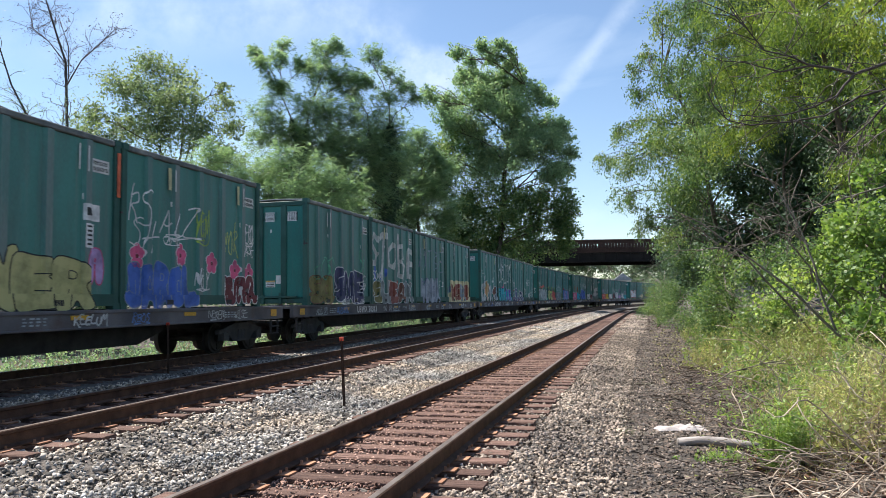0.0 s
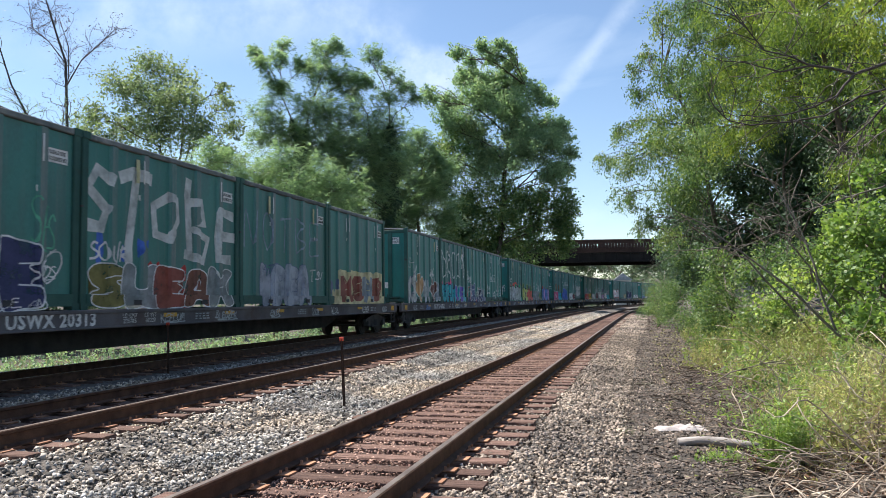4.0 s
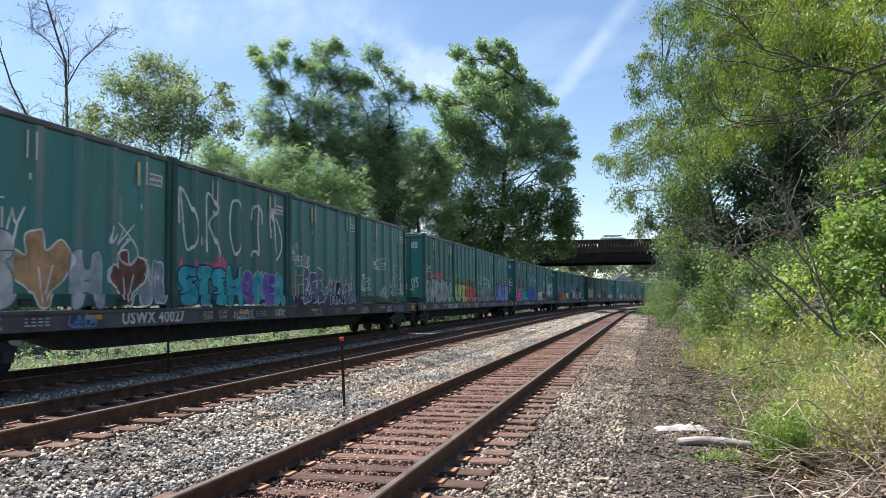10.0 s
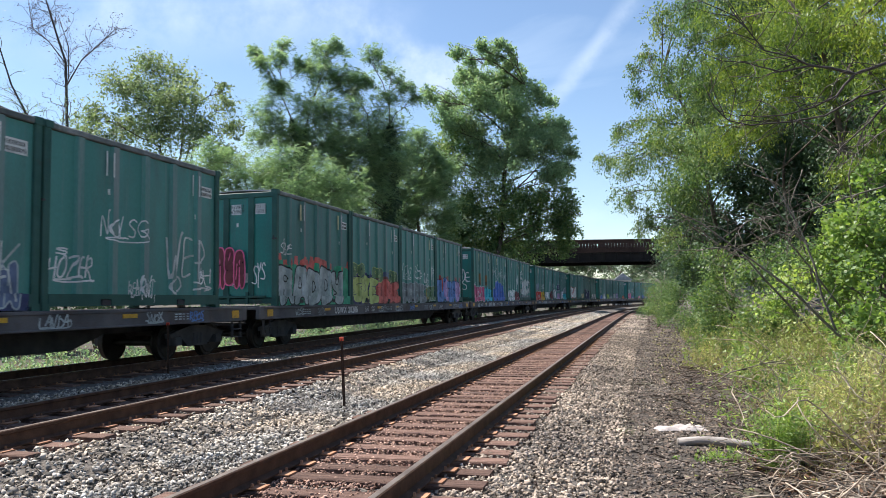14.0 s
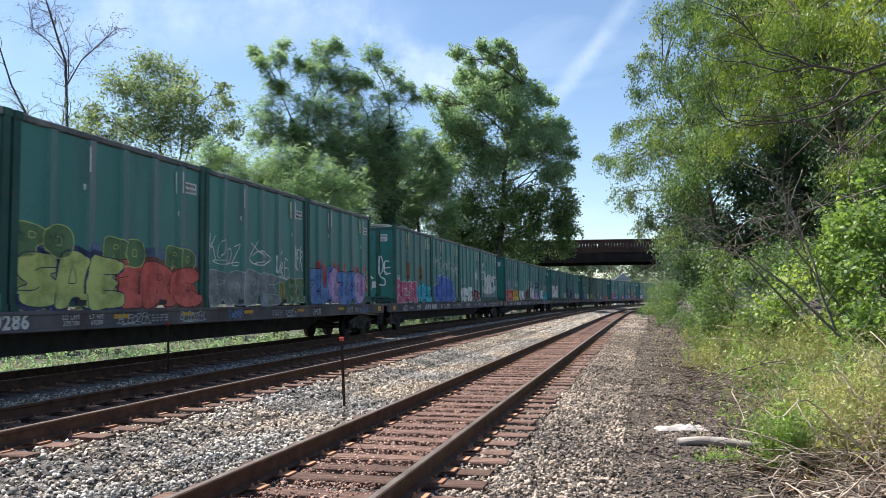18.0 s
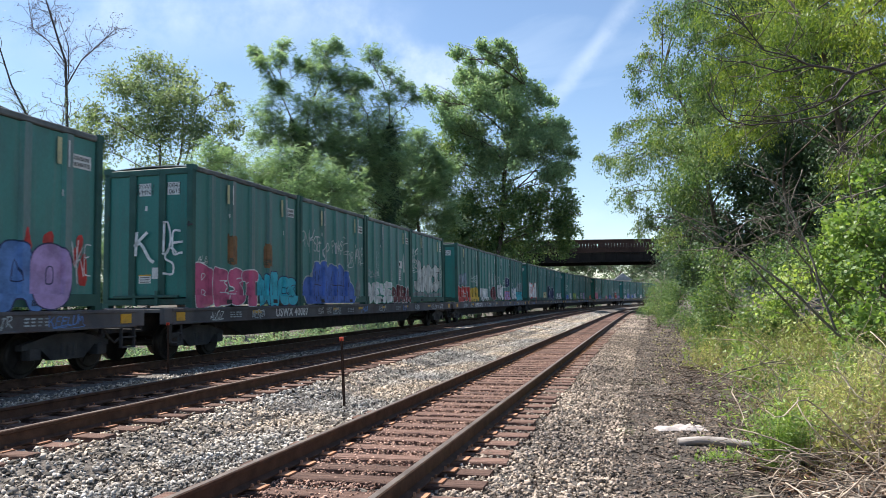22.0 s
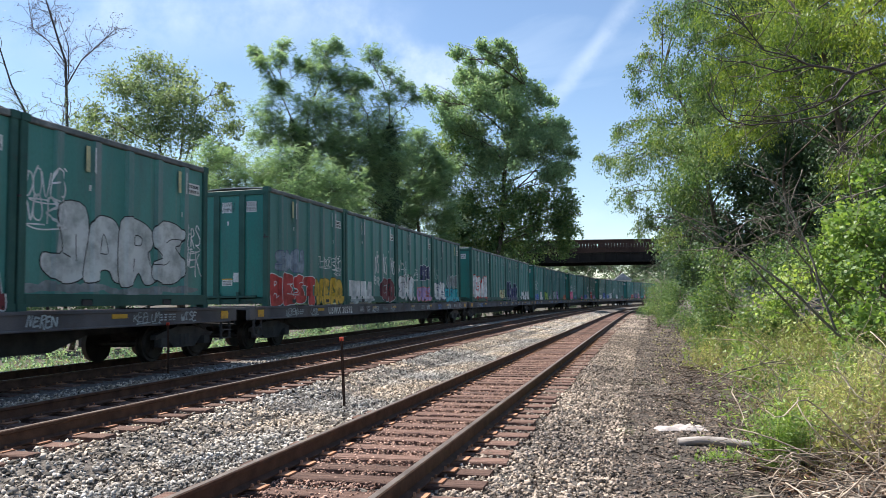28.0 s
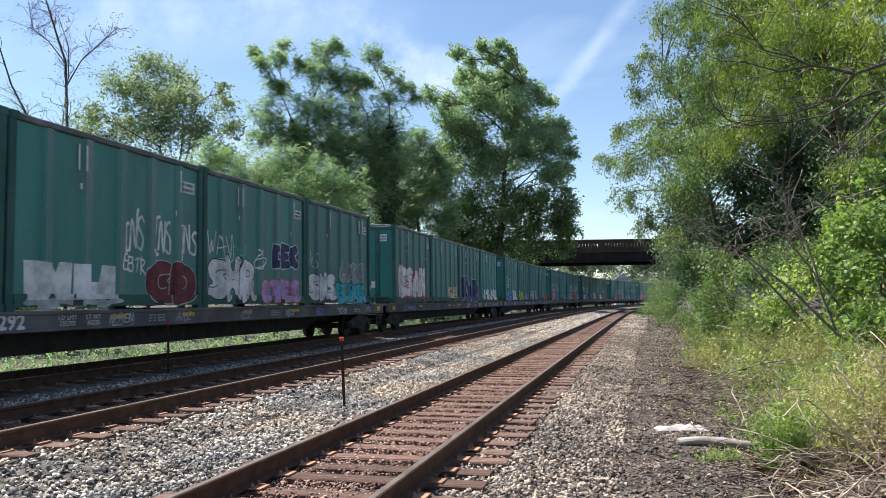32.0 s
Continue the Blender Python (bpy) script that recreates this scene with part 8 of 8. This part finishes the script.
def weeds(name, seed, n, place, hgt, leaf, size, per, label, stem_mat, flat=0.2, aspect=0.42, bushy=1.0):
    """Upright weeds: thin bent stems set with small leaves."""
    rng, nr = random.Random(seed), np.random.default_rng(seed)
    sv, pts = [], []
    for i in range(n):
        x, y, k = place(rng)
        h = rng.uniform(*hgt) * k
        b = np.array([x, y, gz(x, y) + 0.03])
        lean = np.array([rng.gauss(0, 0.3), rng.gauss(0, 0.3), 0]) * h
        w = np.array([0.004 + 0.003 * rng.random(), 0.002, 0])
        p1, p2 = b + lean * 0.35 + (0, 0, h * 0.55), b + lean + (0, 0, h)
        sv += [b - w, b + w, p1 + w, p1 - w, p1 - w, p1 + w, p2 + w * 0.4, p2 - w * 0.4]
        m = max(2, int(per * k * rng.uniform(0.6, 1.4)))
        t = nr.random(m) ** 0.75
        base = b + np.outer(t, lean) + np.outer(t * h, (0, 0, 1))
        pts.append(base + nr.normal(size=(m, 3)) * bushy * np.array([0.05, 0.05, 0.025]) * (0.6 + h * 0.6))
    pts = np.concatenate(pts)
    v = leaf_quads(nr, pts, size * nr.uniform(0.5, 1.5, len(pts)), flat, aspect)
    tagged(part(name, array_mesh(name, v, len(pts), leaf), leaf), label, "weeds", kind="stuff")
    tagged(part(name + "_stems", array_mesh(name, np.array(sv), len(sv) // 4, stem_mat), stem_mat), "thin stems of " + label, "weeds", kind="stuff")


def by_edge(y0, y1, d0, d1, pw=1.4, clumps=70, spread=0.24):
    """Places in clumps along the foot of the growth."""
    pick = random.Random(y0 * 7 + clumps)
    spots = []
    for _ in range(clumps):
        y = y0 + (y1 - y0) * pick.random() ** pw
        spots.append((y, pick.uniform(d0, d1), pick.uniform(0.5, 1.25)))

    def f(rng):
        y, d, k = spots[int(rng.random() * len(spots))]
        y += rng.gauss(0, spread * 1.6)
        d += rng.gauss(0, spread)
        return edge_x(y) + d, y, k * min(1.0, max(0.2, 0.4 + 0.5 * d))
    return f


weeds("weeds", 51, 1500, by_edge(7.6, 17, 0.45, 2.8, clumps=46, spread=0.11), (0.35, 1.0), LEAF_E, 0.062, 44, "yellow-green weeds and goldenrod by the strip", DRY, aspect=0.2, bushy=1.0, flat=0.0)
weeds("weeds", 57, 620, by_edge(9.2, 15, 0.6, 2.8, clumps=34, spread=0.16), (0.3, 0.8), LEAF_D, 0.045, 44, "mid-green broad-leaved weeds by the strip", LEAF_D, aspect=0.62, bushy=1.6)
weeds("weeds", 58, 500, by_edge(8.8, 14, 0.6, 2.8, clumps=40, spread=0.3), (0.2, 0.6), LEAF_F, 0.05, 40, "dark green low growth under the weeds", LEAF_F, aspect=0.6, bushy=2.0)
weeds("weeds", 52, 1500, by_edge(14, 42, -0.1, 2.6, clumps=110), (0.4, 1.0), LEAF_E, 0.08, 26, "sunlit weeds further along the strip", DRY, aspect=0.24, flat=0.0)
weeds("weeds", 59, 700, by_edge(14, 36, 0.2, 2.6, clumps=70), (0.4, 1.1), LEAF_D, 0.07, 30, "broad-leaved weeds further along the strip", LEAF_D, aspect=0.6, bushy=1.8)
weeds("weeds", 53, 48, lambda r: (3.42 + r.gauss(0, 0.07), 7.75 + r.gauss(0, 0.08), r.uniform(0.7, 1.1)), (0.5, 0.9), LEAF_D, 0.06, 70, "fresh green leafy weeds at the end of the log", LEAF_D, aspect=0.26, bushy=1.2)
weeds("weeds", 62, 900, by_edge(7.5, 10.6, 0.25, 2.3, pw=1.0, clumps=26, spread=0.10), (0.35, 0.95), LEAF_E, 0.055, 52, "fine yellow-green weeds tangled with dry stalks", DRY, aspect=0.2, bushy=1.1, flat=0.0)
weeds("weeds", 63, 300, by_edge(7.7, 10.6, 0.7, 2.4, pw=1.0, clumps=18, spread=0.16), (0.3, 0.7), LEAF_D, 0.06, 46, "green weeds among the yellowing ones", LEAF_D, aspect=0.28, bushy=1.2)
weeds("weeds", 60, 34, lambda r: (2.98 + r.gauss(0, 0.16), 8.3 + r.gauss(0, 0.12), 0.5), (0.12, 0.3), LEAF_D, 0.045, 18, "small green seedlings beside the log", LEAF_D, aspect=0.5)
weeds("weeds", 61, 26, lambda r: (4.25 + r.gauss(0, 0.22), 7.6 + r.gauss(0, 0.25), 0.8), (0.15, 0.5), LEAF_E, 0.085, 9, "pale leaves of a ground vine", LEAF_E, aspect=0.7, bushy=2.4)
weeds("weeds", 65, 900, by_edge(10.5, 30, 0.7, 3.6, pw=1.2, clumps=120, spread=0.3), (0.25, 0.7), LEAF_F, 0.07, 34, "dark green ground cover under the thicket", LEAF_F, aspect=0.6, bushy=2.4)
weeds("dry_grass", 64, 420, by_edge(7.4, 13, -0.15, 0.7, pw=1.0, clumps=44, spread=0.2), (0.15, 0.45), LEAF_E, 0.05, 18, "low yellowing grass at the edge of the soil strip", DRY, aspect=0.16, bushy=1.4)
weeds("dry_grass", 54, 800, by_edge(7.0, 20, 0.3, 2.4), (0.3, 0.85), DRY, 0.04, 16, "dry straw-coloured stalks among the weeds", DRY)
weeds("weeds", 55, 260, lambda r: (lambda s, o: (along(NEAR, s, o)[0], along(NEAR, s, o)[1], 0.5))(r.uniform(8, 44), r.uniform(3.0, 4.4)), (0.12, 0.3), LEAF_E, 0.05, 10, "small tufts on the bare strip", DRY)
weeds("weeds", 56, 1600, lambda r: (lambda s, o: (along(MID, s, TRAIN_OFF - o)[0], along(MID, s, TRAIN_OFF - o)[1], 1.0))(r.uniform(8, 70), r.uniform(3.0, 9.0)), (0.3, 1.0), LEAF_B, 0.13, 16, "bright green weeds on the far side of the train", DRY)


def litter():
    rng = np.random.default_rng(61)
    n = 28000
    y = 4.5 + 40 * rng.random(n) ** 2.2
    ex = np.array([edge_x(q) for q in y])
    x = ex + rng.uniform(-2.2, 2.0, n)
    z = np.array([ground_z(a, b) for a, b in zip(x, y)]) + 0.012
    v = leaf_quads(rng, np.stack([x, y, z], 1), rng.uniform(0.025, 0.075, n) * (1 + y / 30), 2.0, 0.6)
    tagged(part("leaf_litter", array_mesh("leaf_litter", v, n, LITTER), LITTER), "brown dead leaves and bark bits on dark soil", "leaf litter", kind="stuff")
    k = 5000
    yf = 38 + 55 * rng.random(k) ** 1.3
    xf = np.array([edge_x(q) for q in yf]) + rng.uniform(-5.0, 1.0, k)
    zf = np.array([ground_z(a, b) for a, b in zip(xf, yf)]) + 0.02
    v = leaf_quads(rng, np.stack([xf, yf, zf], 1), rng.uniform(0.10, 0.25, k), 1.5, 0.6)
    tagged(part("leaf_litter", array_mesh("leaf_litter", v, k, LITTER), LITTER), "dead leaves and bark on the far strip", "leaf litter", kind="stuff")
    m = 9000
    yb = 4.8 + 4.6 * rng.random(m)
    xb = np.array([edge_x(q) for q in yb]) + rng.uniform(-0.3, 2.4, m)
    zb = np.array([ground_z(a, b) for a, b in zip(xb, yb)]) + rng.uniform(0.005, 0.06, m)
    v = leaf_quads(rng, np.stack([xb, yb, zb], 1), rng.uniform(0.03, 0.10, m), 0.9, 0.55)
    tagged(part("leaf_litter", array_mesh("leaf_litter", v, m, RUST_LITTER), RUST_LITTER), "curled rust-brown leaves under the sticks", "leaf litter", kind="stuff")
    xy = np.stack([ex[:20000] + rng.uniform(-2.6, 0.2, 20000), y[:20000]], 1)
    zz = np.array([ground_z(a, b) for a, b in xy]) + 0.006
    stones("soil_stones", rng, xy, zz, rng.uniform(0.008, 0.024, 20000) * (1 + y[:20000] / 30), SOIL_STONE, "small stones trodden into the dark soil")


litter()


# ---------------------------------------------------------------- loose things
def build_log():
    pts = [(2.80, 9.22, -0.27), (3.06, 9.15, -0.235), (3.27, 9.02, -0.225), (3.52, 8.95, -0.255), (3.72, 8.88, -0.30)]
    pts = [(x, y, ground_z(x, y) + 0.045 + (0.03 if 0 < i < 3 else 0)) for i, (x, y, z) in enumerate(pts)]
    log = tagged(new("log"), "bleached grey fallen log lying on dark soil", "log")
    part("wood", Shape().tube(pts, [0.047, 0.05, 0.052, 0.05, 0.042], 12), LOG, log, smooth=True)
    part("cut_end", Shape().tube([pts[0], (pts[0][0] - 0.004, pts[0][1], pts[0][2])], [0.05, 0.048], 12), TWIG, log, "cracked sawn end")


build_log()


def build_bag():
    rng = random.Random(9)
    sh, n, m = Shape(), 26, 12
    for j in range(m + 1):
        for i in range(n + 1):
            u, v = i / n, j / m
            x, y = 2.84 + 0.68 * u, 10.15 + 0.30 * v + 0.03 * sin(7 * u)
            e = (sin(pi * u) * sin(pi * v)) ** 0.35
            z = ground_z(x, y) + 0.005 + e * (0.055 + 0.05 * noise.noise((x * 7, y * 7, 1)) + 0.025 * noise.noise((x * 19, y * 19, 4)))
            sh.v.append((x, y, max(z, ground_z(x, y) + 0.004)))
    for j in range(m):
        for i in range(n):
            a = j * (n + 1) + i
            sh.f.append((a, a + 1, a + n + 2, a + n + 1))
    tagged(part("plastic_sack", sh, CLOTH, smooth=True), "crumpled dirty white plastic sack lying on soil", "sack")


build_bag()


def build_post(x, y, z0, z1, lean, label):
    p = tagged(new("marker_post"), label, "post", "marker posts by the tracks")
    p.matrix_basis = pose(x, y, z0, 0, lean, 0)
    h = z1 - z0
    part("shaft", Shape().box(-0.022, 0.022, -0.006, 0.006, -0.2, h).box(-0.006, 0.006, -0.03, 0.0, -0.2, h - 0.02), POST, p, "rusty steel T-section shaft")
    part("cap", Shape().bar(-0.032, 0.032, -0.03, 0.014, h - 0.05, h + 0.012, 0.006), RED, p, "red-orange painted cap")


build_post(-1.63, 12.28, -0.25, 0.87, -2.0, "rusty steel marker post with a red cap in ballast")
build_post(-6.30, 17.28, -0.12, 1.03, -1.0, "thin dark marker post with a red cap beside the train")


# ---------------------------------------------------------------- distance
def build_house(x, y, z, w, d, h, rise, turn, label):
    ho = tagged(new("house"), label, "house")
    ho.matrix_basis = pose(x, y, z, 0, 0, turn)
    part("wall", Shape().box(-w / 2, w / 2, -d / 2, d / 2, -3, h), SIDING, ho)
    r = Shape()
    o = 0.4
    r.v = [(-w / 2 - o, -d / 2 - o, h), (w / 2 + o, -d / 2 - o, h), (w / 2 + o, d / 2 + o, h), (-w / 2 - o, d / 2 + o, h), (0, -d / 2 - o, h + rise), (0, d / 2 + o, h + rise)]
    r.f = [(0, 4, 5, 3), (1, 2, 5, 4), (0, 1, 4), (2, 3, 5), (0, 3, 2, 1)]
    part("roof", r, SLATE, ho, "grey pitched roof")


build_house(44.2, 186, 2.1, 3.8, 5, 3.8, 1.8, -10, "small house with a grey pitched roof beyond the bridge")
build_house(-31, 47, -0.8, 8, 7, 3.6, 1.6, 10, "low pale building behind the shrubs")


def far_woods():
    rng = np.random.default_rng(77)
    pts = []
    for i in range(330):
        az, d = radians(rng.uniform(-48, 42)), rng.uniform(165, 620)
        x, y = d * sin(az), d * cos(az)
        if abs(np.interp(y, MID[1], MID[0]) - x) < 14 and y < 330:
            continue
        z, r = ground_z(x, y), rng.uniform(3.0, 5.5)
        hh = rng.uniform(4, 8)
        c = np.array([x, y, z + hh])
        g = rng.normal(size=(130, 3))
        g /= np.linalg.norm(g, axis=1, keepdims=True)
        pts.append(c + g * np.array([r, r, hh * 0.75]) * rng.uniform(0.55, 1.05, (130, 1)))
    pts = np.concatenate(pts)
    v = leaf_quads(rng, pts, rng.uniform(0.7, 1.6, len(pts)), 0.5, 0.7)
    tagged(part("far_woods", array_mesh("far_woods", v, len(pts), FAR_LEAF), FAR_LEAF), "hazy green woods on the hills beyond the bridge", "woods", kind="stuff")


far_woods()


# ---------------------------------------------------------------- traffic on the bridge
def build_van():
    van = tagged(new("work_van"), "white work van with a ladder rack driving over the bridge", "van")
    prof = [(-2.7, 0.45), (2.75, 0.45), (2.75, 1.05), (1.95, 1.2), (1.25, 2.28), (0.9, 2.40), (-2.6, 2.42), (-2.7, 2.28)]
    b, n = Shape(), len(prof)
    for y in (-0.98, 0.98):
        b.v += [(x, y, z) for x, z in prof]
    b.f = [tuple(range(n)), tuple(range(2 * n - 1, n - 1, -1))] + [(i, i + n, (i + 1) % n + n, (i + 1) % n) for i in range(n)]
    part("body", b, VAN_WHITE, van, "white painted body")
    for y in (-0.986, 0.986):
        part("side_window", Shape().box(0.35, 1.35, min(y, y * 0.99), max(y, y * 0.99), 1.3, 1.85), VAN_GLASS, van, "dark side window")
    part("bumper", Shape().bar(2.72, 2.86, -0.95, 0.95, 0.42, 0.66, 0.03), UNDER, van)
    for x in (-1.75, 1.75):
        for y in (-0.86, 0.86):
            w = part("wheel", Shape().tube([(x, y - 0.12, 0.36), (x, y + 0.12, 0.36)], [0.36, 0.36], 20), UNDER, van, smooth=True)
            part("rim", Shape().tube([(x, y - 0.13, 0.36), (x, y + 0.13, 0.36)], [0.19, 0.19], 14), WHEEL, w)
    r = Shape()
    for y in (-0.8, 0.8):
        r.tube([(-1.9, y, 2.74), (0.7, y, 2.74)], [0.04, 0.04], 6)
    for x in (-1.8, -0.6, 0.6):
        r.tube([(x, -0.85, 2.2), (x, -0.8, 2.74), (x, 0.8, 2.74), (x, 0.85, 2.2)], [0.035] * 4, 6)
    part("ladder_rack", r, WHEEL, van, "dark steel ladder rack")
    part("ladder", Shape().box(-2.0, 0.8, -0.5, -0.42, 2.78, 2.86).box(-2.0, 0.8, -0.1, -0.02, 2.78, 2.86), WHITE, van, "pale aluminium ladder")
    return van


work_van = build_van()


# ---------------------------------------------------------------- what moves
def car_pose(s):
    """A flat car's pose with its middle s metres along the far track; it rides on its two trucks."""
    a, b = along(MID, s - TRUCK, TRAIN_OFF), along(MID, s + TRUCK, TRAIN_OFF)
    h = math.atan2(b[0] - a[0], b[1] - a[1])
    return pose((a[0] + b[0]) / 2, (a[1] + b[1]) / 2, Z_TRAIN, 0, 0, 90 - math.degrees(h))


def rolled(t):
    """Metres that the slowing train has come by t seconds."""
    return 2.726 + 4.1571 * t - 0.00414 * t * t


def motions():
    half = 2 * CON_PITCH - (CON_PITCH - CON_L) / 2
    for k, (car, wheels, boxes) in enumerate(train):
        poses = [(float(t), car_pose(CAR_PITCH * k - rolled(t) + half)) for t in range(33)]
        walk(car, poses)
        for i, box in enumerate(boxes):
            m = pose((i - 1.5) * CON_PITCH, 0, FLOOR - Z_TRAIN)
            walk(box, [(t, p @ m) for t, p in poses])
        if k < 7:
            rows = [32.0 * q / 240 for q in range(241)]
            for w, x in wheels:
                walk(w, [(t, pose(x, 0, 0.42, 0, -math.degrees((rolled(t) - rolled(0.0)) / 0.42), 0)) for t in rows])
    # the van crosses the bridge once, from one approach to the other
    span = [(0.5 * k, min(57.0, max(-3.0, 26.9 + 13.6 * (0.5 * k - 10.0)))) for k in range(65)]
    walk(work_van, [(t, pose(x, 116.2, 8.4)) for t, x in span])


motions()
